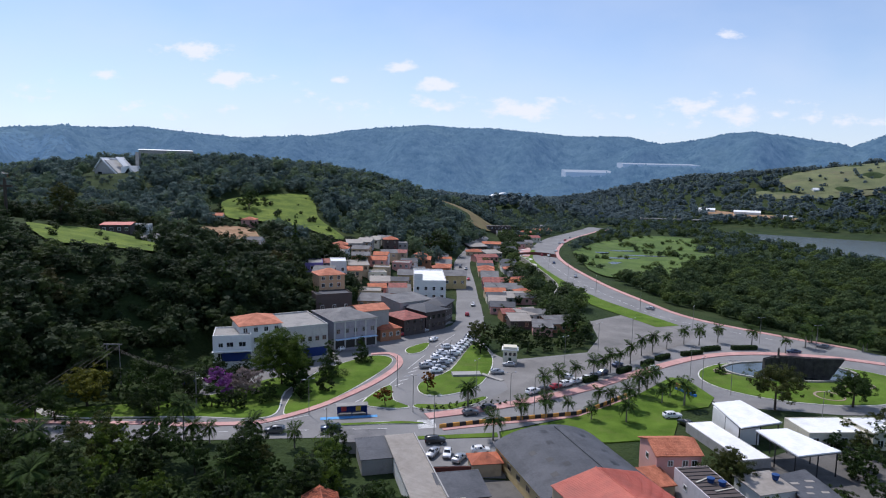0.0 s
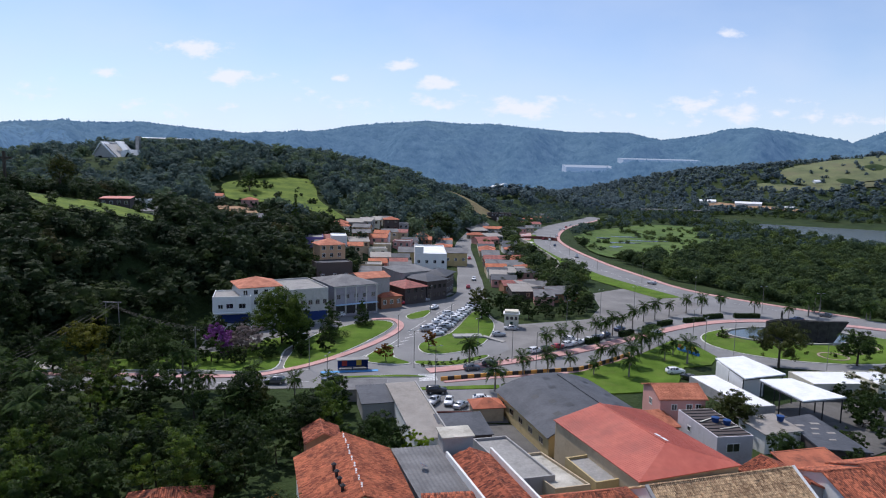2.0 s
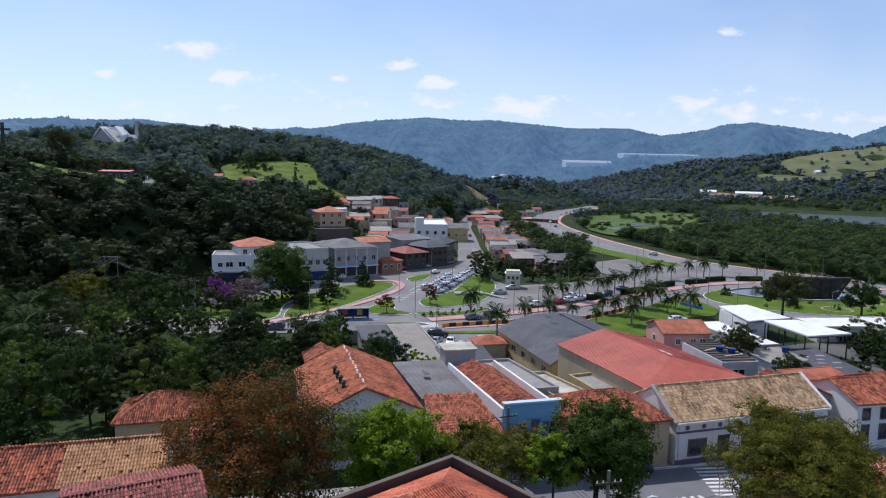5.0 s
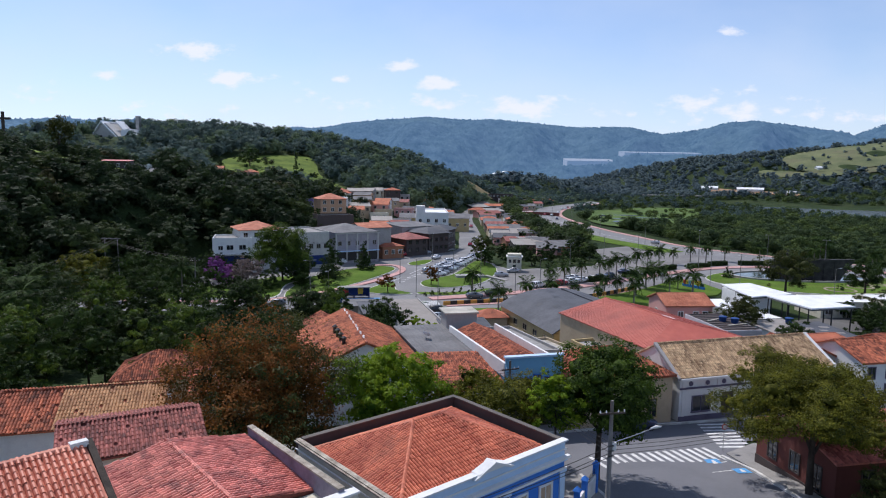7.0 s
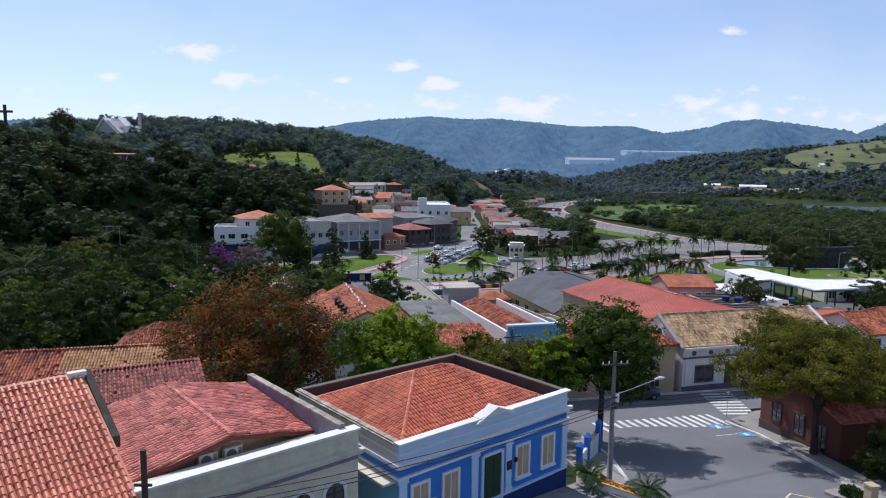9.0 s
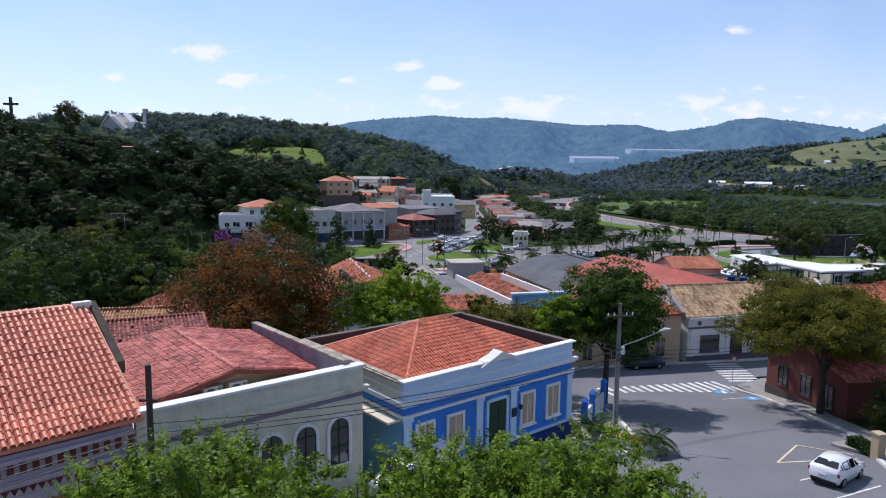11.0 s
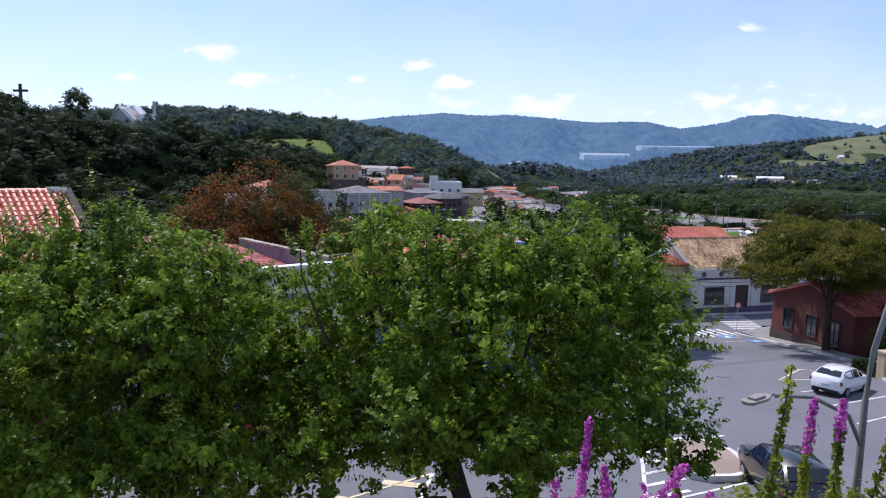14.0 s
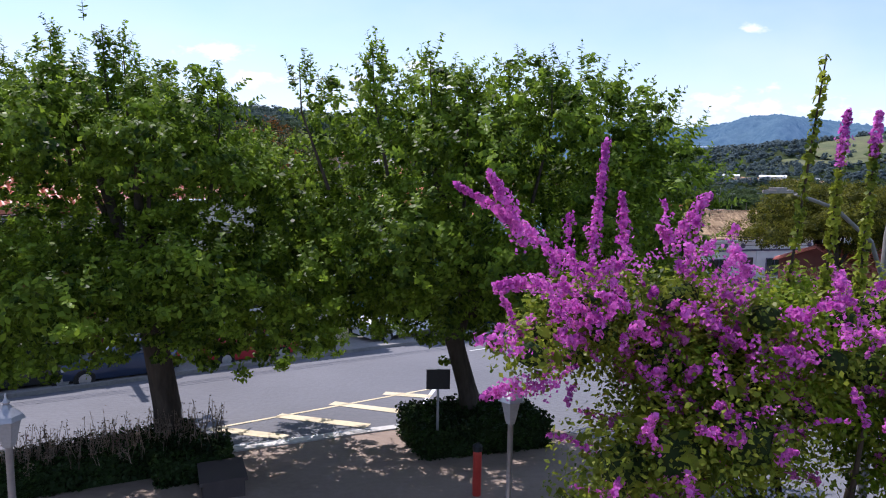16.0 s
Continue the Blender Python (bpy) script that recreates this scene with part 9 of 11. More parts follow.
def palm(label, x, y, h, group, scale=1.0):
    th = thing("palm", label, "palm", pose(x, y, hz_ground(x, y) + 0.2), group)
    part("trunk", Build().tube([(0, 0, -0.5), (0, 0, 0.3), (0.02, 0, h * 0.5), (0, 0, h)], [0.26, 0.19, 0.16, 0.13], 8), BARK_PALE, th, smooth=True)
    part("crownshaft", Build().tube([(0, 0, h), (0, 0, h + 0.55)], [0.15, 0.09], 8), LEAF_PALM, th, smooth=True)
    for k in range(15):
        fr = new("frond", frond_meshes[k % 3])
        fr.parent = th
        fr.matrix_local = pose(0, 0, h + 0.5, 0, (-42, -10, 22)[k % 3], 137.5 * k) @ Matrix.Scale(scale * (0.9 + 0.05 * (k % 4)), 4)
    return th


rng_p = random.Random(5)
first = palm("tall palm with a smooth pale trunk and arching fronds", 27.4, 167.0, 4.6, "palms along the car park", 1.12)
for i, (x, y) in enumerate(((32.0, 171.9), (43.6, 181.5), (50.1, 188.3), (58.6, 197.6), (65.0, 207.5), (69.8, 211.3), (76.3, 216.7), (84.4, 223.2), (89.3, 222.1), (97.6, 226.6), (107.1, 221.4), (115, 214), (37.5, 176.5), (54, 193), (47, 184.6))):
    c = copy_thing(first, pose(x, y, hz_ground(x, y) + 0.2, 0, 0, 37 * i))
    c.scale = [rng_p.uniform(0.82, 1.1)] * 3
second = palm("young palm on the lawn with arching fronds", 19.2, 148.8, 3.6, "palms on the lawns", 1.12)
for i, (x, y) in enumerate(((25.3, 151.0), (31.0, 153.0), (40.0, 160.5), (42.9, 159.6), (52.7, 168.7), (56.4, 173.5), (60.4, 178.6), (11.8, 136.9), (-22.6, 133.6), (-51.1, 131.0), (-48.2, 132.4), (36, 150), (47, 158), (57, 163), (61, 168.5), (7.0, 156.8), (-39, 132), (-30, 131), (62, 161), (44, 149), (-68, 128), (-61, 118), (-38, 112))):
    c = copy_thing(second, pose(x, y, hz_ground(x, y) + 0.2, 0, 0, 61 * i))
    c.scale = [rng_p.uniform(0.75, 1.25)] * 3
third = palm("tall garden palm with a broad crown of fronds", -62.0, 95.0, 9.5, "palms in the gardens", 1.4)
for i, (x, y) in enumerate(((-72.0, 112.0), (-83.0, 118.0), (-51.0, 126.0))):
    copy_thing(third, pose(x, y, hz_ground(x, y) + 0.2, 0, 0, 53 * i))
for i in range(7):
    c = copy_thing(second, pose(126 + 6.0 * i, 222 - 1.0 * i + 8 * (i % 3), hz_ground(126 + 6 * i, 222) + 0.2, 0, 0, 47 * i))
    c.scale = [rng_p.uniform(0.9, 1.5)] * 3

# ---- vehicles ----
def car_paint(name, c, metal=0.0):
    m = bpy.data.materials.new(name)
    m.use_nodes = True
    b = m.node_tree.nodes["Principled BSDF"]
    b.inputs["Base Color"].default_value = (*c, 1)
    b.inputs["Roughness"].default_value = 0.35
    b.inputs["Metallic"].default_value = metal
    b.inputs["Coat Weight"].default_value = 0.7
    b.inputs["Coat Roughness"].default_value = 0.06
    return m


LAMP_RED = glass_mat("red lamp lens", (0.35, 0.012, 0.012), 0.15)
LAMP_CLEAR = glass_mat("clear lamp lens", (0.55, 0.56, 0.58), 0.1)
TRIM_BLACK = mat("black plastic trim", (0.012, 0.012, 0.013), (0.025, 0.025, 0.027), 0.3, 0.6, 0.05)
ALLOY = mat("alloy rim", (0.34, 0.35, 0.37), (0.48, 0.49, 0.50), 0.2, 0.35, 0.0, metal=0.7)
PLATE = mat("plain plate", (0.55, 0.55, 0.55), (0.68, 0.68, 0.68), 0.2, 0.5, 0.0)

# stations along the car: x, half width, sill, belt, top, half width of the roof (fractions of length and height)
SHAPES = {
    "hatchback": (3.95, 1.74, 1.50, [(0.0, 0.80, 0.36, 0.50, 0.52, 0.74), (0.03, 0.93, 0.20, 0.56, 0.60, 0.82), (0.20, 0.99, 0.17, 0.62, 0.66, 0.86), (0.27, 1.0, 0.17, 0.64, 0.68, 0.84), (0.43, 1.0, 0.17, 0.66, 0.98, 0.72), (0.60, 1.0, 0.17, 0.67, 1.0, 0.71), (0.82, 0.99, 0.17, 0.70, 0.95, 0.68), (0.95, 0.95, 0.20, 0.72, 0.76, 0.74), (1.0, 0.84, 0.30, 0.58, 0.62, 0.72)]),
    "suv": (4.45, 1.82, 1.68, [(0.0, 0.82, 0.34, 0.54, 0.56, 0.76), (0.03, 0.94, 0.20, 0.58, 0.62, 0.84), (0.22, 0.99, 0.18, 0.64, 0.68, 0.86), (0.28, 1.0, 0.18, 0.65, 0.70, 0.84), (0.40, 1.0, 0.18, 0.66, 0.97, 0.74), (0.60, 1.0, 0.18, 0.66, 1.0, 0.74), (0.88, 0.99, 0.18, 0.68, 0.97, 0.72), (0.97, 0.96, 0.21, 0.70, 0.74, 0.78), (1.0, 0.88, 0.30, 0.62, 0.66, 0.76)]),
    "sedan": (4.4, 1.74, 1.46, [(0.0, 0.80, 0.36, 0.50, 0.52, 0.74), (0.03, 0.93, 0.20, 0.56, 0.60, 0.82), (0.22, 0.99, 0.17, 0.62, 0.66, 0.86), (0.28, 1.0, 0.17, 0.64, 0.68, 0.84), (0.42, 1.0, 0.17, 0.66, 0.98, 0.72), (0.58, 1.0, 0.17, 0.67, 1.0, 0.71), (0.74, 1.0, 0.17, 0.69, 0.92, 0.68), (0.84, 0.98, 0.18, 0.70, 0.74, 0.80), (0.97, 0.93, 0.22, 0.70, 0.73, 0.78), (1.0, 0.84, 0.32, 0.58, 0.60, 0.72)]),
}


def car_meshes(kind_):
    ln, wd, ht, st = SHAPES[kind_]
    hw = wd / 2
    rows = []
    for fx, w, sill, belt, top, wr in st:
        x = ln * (0.5 - fx)
        rows.append([(x, hw * w * 0.90, ht * sill), (x, hw * w, ht * (sill * 0.55 + belt * 0.45)), (x, hw * w * 0.97, ht * belt), (x, hw * wr if top - belt > 0.1 else hw * w * 0.86, ht * top - (0.03 if top - belt > 0.1 else 0.0)), (x, 0, ht * top + 0.012)])
    body, side, front, rear = Build(), [], None, None
    n = len(rows)
    cab = [i for i in range(n) if st[i][4] - st[i][3] > 0.1]
    for s in (1, -1):
        base = len(body.v)
        body.v.extend((x, y * s, z) for r in rows for x, y, z in r)
        for i in range(n - 1):
            for k in range(4):
                a, b, c, d = base + i * 5 + k, base + i * 5 + k + 1, base + (i + 1) * 5 + k + 1, base + (i + 1) * 5 + k
                body.f.append((a, b, c, d) if s > 0 else (d, c, b, a))
        for e, flip in ((0, s > 0), (n - 1, s < 0)):
            body.v.append((rows[e][0][0], 0.0, rows[e][0][2]))
            cap = [base + e * 5 + k for k in range(5)] + [len(body.v) - 1]
            body.f.append(tuple(cap[::-1]) if flip else tuple(cap))
        under = [(rows[0][0][0], rows[0][0][1] * s, rows[0][0][2])]
    body.add([(rows[1][0][0], -hw * 0.85, ht * 0.17), (rows[-2][0][0], -hw * 0.85, ht * 0.17), (rows[-2][0][0], hw * 0.85, ht * 0.17), (rows[1][0][0], hw * 0.85, ht * 0.17)], [(0, 1, 2, 3)])

    def lift(p, q, u):
        return tuple(a + (b - a) * u for a, b in zip(p, q))

    def pane(quad, inset, out):
        c = [sum(p[i] for p in quad) / 4 for i in range(3)]
        v = [Vector(lift(p, c, inset)) for p in quad]
        nn = (v[1] - v[0]).cross(v[3] - v[0]).normalized()
        if nn.dot(Vector(c) - Vector((0, 0, ht * 0.5))) < 0:
            nn = -nn
        return Build().add([p + nn * out for p in v], [(0, 1, 2, 3)])

    glass = {}
    for s, nm in ((1, "side_window"), (-1, "side_window")):
        for i in range(cab[0], cab[-1]):
            q = [rows[i][2], rows[i + 1][2], rows[i + 1][3], rows[i][3]]
            glass.setdefault(nm, []).append(pane([(x, y * s, z) for x, y, z in q], 0.10, 0.012))
        for i in (cab[0] - 1, cab[-1]):
            a, b = rows[i], rows[i + 1]
            q = [a[2], b[2], b[3], a[3]]
            glass.setdefault("quarter_window", []).append(pane([(x, y * s, z) for x, y, z in q], 0.28, 0.012))
    i = cab[0] - 1
    wq = [rows[i][3], rows[i + 1][3]]
    glass["windscreen"] = [pane([(wq[0][0], wq[0][1], wq[0][2]), (wq[1][0], wq[1][1], wq[1][2]), (wq[1][0], -wq[1][1], wq[1][2]), (wq[0][0], -wq[0][1], wq[0][2])], 0.08, 0.03)]
    i = cab[-1]
    wq = [rows[i][3], rows[i + 1][3]]
    glass["rear_window"] = [pane([(wq[0][0], wq[0][1], wq[0][2]), (wq[1][0], wq[1][1], wq[1][2]), (wq[1][0], -wq[1][1], wq[1][2]), (wq[0][0], -wq[0][1], wq[0][2])], 0.10, 0.03)]
    return body, glass


tyre_mesh = Build().tube([(0, -0.10, 0), (0, -0.085, 0), (0, 0.085, 0), (0, 0.10, 0)], [0.25, 0.315, 0.315, 0.25], 18).mesh("tyre", RUBBER)
rim_mesh = Build().tube([(0, -0.108, 0), (0, 0.108, 0)], 0.20, 12).mesh("rim", ALLOY)
car_base = {}


def car(kind_, paint, word, x, y, heading, z=None, group="parked cars", far=False):
    """heading: degrees, the way the nose points from +x."""
    z = hz_ground(x, y) + 0.06 if z is None else z
    tilt = math.degrees(math.atan((hz_ground(x + math.cos(radians(heading)), y + math.sin(radians(heading))) - hz_ground(x - math.cos(radians(heading)), y - math.sin(radians(heading)))) / 2))
    m = pose(x, y, z, 0, 0, heading) @ pose(0, 0, 0, 0, -tilt, 0)
    key = (kind_, paint.name, far)
    if key in car_base:
        return copy_thing(car_base[key], m)
    ln, wd, ht, st = SHAPES[kind_]
    th = thing("car", f"{word} {kind_} parked on the asphalt", "car", m, group)
    if ("body", kind_) not in mesh_cache:
        mesh_cache[("body", kind_)] = car_meshes(kind_)
    body, glass = mesh_cache[("body", kind_)]
    part("body", body.mesh("body", paint, True), paint, th)
    for nm, lst in glass.items():
        if far and nm == "quarter_window":
            continue
        for g in lst:
            part(nm, g, CAR_GLASS, th)
    for sx in (0.5 - 0.19, 0.5 - 0.80):
        for sy in (-1, 1):
            wh = new("wheel", Build().tube([(0, -0.11, 0), (0, 0.11, 0)], 0.345, 16).mesh("wheel", TRIM_BLACK) if "arch" not in mesh_cache else mesh_cache["arch"])
            mesh_cache["arch"] = wh.data
            wh.parent = th
            wh.matrix_local = pose(ln * sx, sy * (wd / 2 - 0.125), 0.315)
            for nm, me in ((("rim", rim_mesh),) if far else (("tyre", tyre_mesh), ("rim", rim_mesh))):
                o = new(nm, me)
                o.parent = wh
                o.matrix_local = pose(0, sy * 0.022, 0)
    for sy in (-1, 1):
        part("headlight", Build().box(ln * 0.455, sy * wd * 0.40 - 0.15, ht * 0.43, ln * 0.49, sy * wd * 0.40 + 0.13, ht * 0.52), LAMP_CLEAR, th)
        part("tail_light", Build().box(-ln * 0.492, sy * wd * 0.40 - 0.13, ht * 0.50, -ln * 0.465, sy * wd * 0.40 + 0.12, ht * 0.62), LAMP_RED, th)
        if far:
            continue
        part("mirror", Build().blob((ln * 0.16, sy * (wd / 2 + 0.07), ht * 0.67), (0.07, 0.10, 0.07), 0.05, 1, 5, 8), paint, th)
    if far:
        car_base[key] = th
        return th
    part("bumper", Build().box(-ln * 0.503, -wd * 0.36, ht * 0.20, -ln * 0.47, wd * 0.36, ht * 0.29), TRIM_BLACK, th)
    part("grille", Build().box(ln * 0.47, -wd * 0.33, ht * 0.24, ln * 0.502, wd * 0.33, ht * 0.37), TRIM_BLACK, th)
    part("number_plate", Build().box(-ln * 0.507, -0.2, ht * 0.40, -ln * 0.49, 0.2, ht * 0.48), PLATE, th)
    car_base[key] = th
    return th


C_WHITE, C_SILVER, C_BLACK, C_RED, C_GREY, C_BLUE = (car_paint(*a) for a in (("white car paint", (0.78, 0.79, 0.80)), ("silver car paint", (0.42, 0.43, 0.45), 0.5), ("black car paint", (0.012, 0.013, 0.016)), ("red car paint", (0.42, 0.02, 0.03)), ("grey car paint", (0.12, 0.13, 0.15), 0.4), ("dark blue car paint", (0.025, 0.045, 0.10), 0.3)))
PAINTS = [(C_WHITE, "white"), (C_SILVER, "silver"), (C_BLACK, "black"), (C_WHITE, "white"), (C_GREY, "dark grey"), (C_SILVER, "silver"), (C_RED, "red"), (C_BLUE, "dark blue")]
KINDS = ["hatchback", "sedan", "hatchback", "suv"]

# cars of the square
car("hatchback", C_WHITE, "white", 22.9, 36.0, 39)
car("suv", C_GREY, "dark grey", 23.7, 30.6, 40)
car("suv", C_BLACK, "black", 12.5, 20.9, 84)
car("suv", C_BLUE, "dark blue", 21.2, 69.9 - 1.6, 14)
car("hatchback", C_RED, "red", -7.4, 26.4, 222)
car("sedan", C_RED, "red", -15.5, 18.2, 222)
car("hatchback", C_BLUE, "dark blue", -10.9, 22.6, 222)
car("suv", C_BLACK, "black", -13.4, 20.6, 222)

vn = thing("van", "white delivery van parked by the kerb", "van", pose(-1.4, 32.6, hz_ground(-1.4, 32.6) + 0.2, 0, 0, 222))
part("body", Build().add([(2.5, s * 0.85, z) for s in (1, -1) for z in (0.35, 0.95)] + [(1.7, s * 0.9, 1.15) for s in (1, -1)] + [(1.1, s * 0.8, 2.05) for s in (1, -1)] + [(-2.4, s * 0.8, 2.1) for s in (1, -1)] + [(-2.5, s * 0.9, 0.35) for s in (1, -1)],
                         [(0, 2, 3, 1), (1, 3, 5, 4), (4, 5, 7, 6), (6, 7, 9, 8), (8, 9, 11, 10), (0, 1, 4, 6, 8, 10), (2, 11, 9, 7, 5, 3)]), C_WHITE, vn)
part("windscreen", Build().add([(1.68, 0.75, 1.2), (1.68, -0.75, 1.2), (1.15, -0.68, 2.0), (1.15, 0.68, 2.0)], [(0, 1, 2, 3)]).add([(1.70, 0.75, 1.22), (1.70, -0.75, 1.22), (1.18, -0.68, 2.0), (1.18, 0.68, 2.0)], [(3, 2, 1, 0)]), CAR_GLASS, vn)
for s in (1, -1):
    part("side_window", Build().box(0.55, s * 0.86 - 0.03, 1.25, 1.2, s * 0.86 + 0.03, 1.85), CAR_GLASS, vn)
    part("headlight", Build().box(2.42, s * 0.68 - 0.14, 0.72, 2.52, s * 0.68 + 0.14, 0.92), LAMP_CLEAR, vn)
    for xx in (1.6, -1.6):
        wh = new("wheel", mesh_cache["arch"])
        wh.parent, wh.matrix_local = vn, pose(xx, s * 0.78, 0.32)
        for nm, me in (("tyre", tyre_mesh), ("rim", rim_mesh)):
            o = new(nm, me)
            o.parent, o.matrix_local = wh, pose(0, s * 0.03, 0)

# car rows in the valley
rng_c = random.Random(12)
ROW_PAINTS = [PAINTS[0], PAINTS[0], PAINTS[1], PAINTS[0], PAINTS[0], PAINTS[1], PAINTS[4]]


def any_car(x, y, heading, group, paints=PAINTS):
    p, word = paints[rng_c.randrange(len(paints))]
    return car(KINDS[rng_c.randrange(4)], p, word, x, y, heading + rng_c.uniform(-3, 3), hz_ground(x, y) + 0.12, group, True)


for i in range(14):
    t = i / 13
    x, y = lerp2((-1.2, 184.6), (10.6, 225.0), t)
    any_car(x, y, 20, "cars parked in a row", ROW_PAINTS)
    if i in (1, 2, 4, 5, 6, 8):
        any_car(x - 3.9 + 0.4 * rng_c.random(), y + 1.2, 20, "cars parked in a row", ROW_PAINTS)
for x, y, h in ((16.5, 184.8, 8), (20.6, 192.6, 172), (28.0, 170.2, 40), (31.4, 172.6, 40), (34.6, 175.0, 40), (38.1, 178.0, 40), (41.2, 180.4, 220), (44.4, 183.4, 40), (47.4, 186.4, 220), (24.6, 168.0, 40), (36.0, 181.6, 130), (54.0, 195.0, 40),
                (-0.8, 134.7, 4), (-1.2, 128.6, 250), (1.8, 128.4, 262), (4.2, 126.4, 64), (8.7, 130.4, 8), (9.4, 127.0, 8), (12.0, 155.4, 30), (7.4, 151.8, 20), (-24.0, 140.0, 186), (-36.0, 138.4, 184), (-70, 136, 3), (64.0, 192.0, 40), (118, 214.5, 172), (132, 222, 140),
                (-2.6, 220.5, 62), (-27.0, 212.0, 55), (-31.5, 206.0, 55), (-24.5, 216.6, 55), (-14.4, 226.0, 40), (-10.0, 229.6, 40), (-6.4, 232.6, 40), (-19.2, 223.8, 45), (-40.0, 194.6, 52), (-46.0, 187.4, 52), (10.4, 262, 86), (13.6, 282, 266), (10.6, 330, 88), (14.2, 352, 268), (10.6, 372, 88), (14.0, 392, 268), (10.8, 398, 88),
                (71.5, 470, 85), (76.0, 468, 266), (73.4, 430, 86), (76.2, 372, 262), (91.0, 282, 125), (86.6, 500, 70), (56.0, 152.4, 10), (57.6, 148.0, 120), (-66, 168.4, 40), (100, 560, 70), (104, 566, 70), (110, 590, 250), (120, 620, 66)):
    any_car(x, y, h, "cars in the valley")

# ---- small things ----
LAMP_GLASS = mat("frosted lamp glass", (0.55, 0.56, 0.55), (0.72, 0.73, 0.72), 0.3, 0.35, 0.0)
STRIPE_ORANGE = mat("orange barrier paint", (0.55, 0.26, 0.05), (0.72, 0.38, 0.09), 0.6, 0.8, 0.1)
STRIPE_BLACK = mat("black barrier paint", (0.02, 0.02, 0.02), (0.05, 0.048, 0.045), 0.6, 0.8, 0.1)
RED_PAINT = mat("red enamel", (0.40, 0.035, 0.025), (0.55, 0.06, 0.04), 0.4, 0.5, 0.05)
YELLOW_PAINT = mat("yellow enamel", (0.60, 0.40, 0.03), (0.75, 0.52, 0.06), 0.4, 0.5, 0.05)
BASALT = mat("dark stone cladding", (0.018, 0.017, 0.018), (0.055, 0.052, 0.05), 1.2, 0.8, 0.3, stain=(0.03, 0.035, 0.028), stain_size=2.5)
DRY_GRASS = leaf_mat("dry weed stalks", (0.10, 0.075, 0.055), (0.26, 0.20, 0.15), 0.3, 0.8, 0.6)
FLOWER_MIX = leaf_mat("orange and red bedding flowers", (0.35, 0.10, 0.03), (0.50, 0.30, 0.05), 0.3, 0.7, 0.2)


def gz(x, y):
    return float(hz_ground(x, y))


def street_pole(x, y, h, group, arms=2, turn=0.0, z=None):
    """Thin steel lamp post with one or two lamp heads."""
    th = thing("street_lamp", "tall thin grey steel street lamp post", "street lamp", pose(x, y, (gz(x, y) if z is None else z), 0, 0, turn), group)
    part("pole", Build().tube([(0, 0, -0.4), (0, 0, h * 0.5), (0, 0, h)], [0.10, 0.08, 0.055], 7), POLE_GREY, th, smooth=True)
    part("base_plate", Build().lathe([(0, 0.2), (0.12, 0.2), (0.2, 0.12)], 0, 0, 0, 8), POLE_GREY, th)
    for k in range(arms):
        s = 1 if k == 0 else -1
        part("arm", Build().tube([(0, 0, h - 0.1), (0.5 * s, 0, h + 0.12), (1.0 * s, 0, h + 0.16)], [0.045, 0.04, 0.035], 5), POLE_GREY, th)
        part("lamp_head", Build().add([(0.9 * s, -0.13, h + 0.10), (1.6 * s, -0.09, h + 0.14), (1.6 * s, 0.09, h + 0.14), (0.9 * s, 0.13, h + 0.10), (0.9 * s, -0.08, h + 0.26), (1.55 * s, -0.05, h + 0.22), (1.55 * s, 0.05, h + 0.22), (0.9 * s, 0.08, h + 0.26)],
                                        [(0, 3, 2, 1), (4, 5, 6, 7), (0, 1, 5, 4), (1, 2, 6, 5), (2, 3, 7, 6), (3, 0, 4, 7)]), STEEL, th)
    return th


def utility_pole(x, y, h, turn=0.0, z=None, transformer=False, lamp=False, label="weathered concrete utility pole with crossarm"):
    th = thing("utility_pole", label, "utility pole", pose(x, y, (gz(x, y) if z is None else z), 0, 0, turn), "utility poles")
    part("pole", Build().tube([(0, 0, -0.6), (0, 0, h * 0.45), (0, 0, h)], [0.20, 0.165, 0.115], 10), POLE_GREY, th, smooth=True)
    part("crossarm", Build().box(-1.0, -0.16, h - 0.95, 1.0, -0.06, h - 0.83), WOOD_DARK, th)
    for u in (-0.9, -0.45, 0.45, 0.9):
        part("insulator", Build().lathe([(0, 0.03), (0.05, 0.06), (0.10, 0.035), (0.15, 0.05), (0.19, 0.02)], u, -0.11, h - 0.83, 7), WHITE, th)
    for zz in (h * 0.56, h * 0.60, h * 0.64):
        part("bracket", Build().box(-0.20, -0.24, zz, 0.20, -0.10, zz + 0.05), BLACK_METAL, th)
    if transformer:
        part("transformer", Build().lathe([(0, 0.26), (0.08, 0.30), (0.75, 0.30), (0.85, 0.18)], 0.0, -0.45, h - 2.4, 12), GREY_WALL, th, "grey transformer drum", smooth=True)
    if lamp:
        part("lamp_arm", Build().tube([(0.1, -0.05, h * 0.66), (1.2, -0.5, h * 0.72), (2.6, -1.0, h * 0.80)], [0.035, 0.03, 0.028], 6), STEEL, th)
        part("lamp_head", Build().tube([(2.5, -0.96, h * 0.80), (2.8, -1.08, h * 0.815), (3.15, -1.2, h * 0.82)], [0.05, 0.12, 0.05], 8), LAMP_GLASS, th, smooth=True)
        part("meter_box", Build().box(0.14, -0.12, h * 0.60, 0.42, 0.14, h * 0.66), LAMP_GLASS, th)
    return th


def cable(p, q, sag=0.4, r=0.018, label="black overhead cable between poles"):
    pts = []
    for k in range(9):
        t = k / 8
        pts.append(tuple(p[i] + (q[i] - p[i]) * t - (sag * 4 * t * (1 - t) if i == 2 else 0) for i in range(3)))
    ob = new("overhead_cable", Build().tube(pts, r, 5).mesh("overhead_cable", CABLE))
    return tagged(ob, label, "cable", "overhead cables")


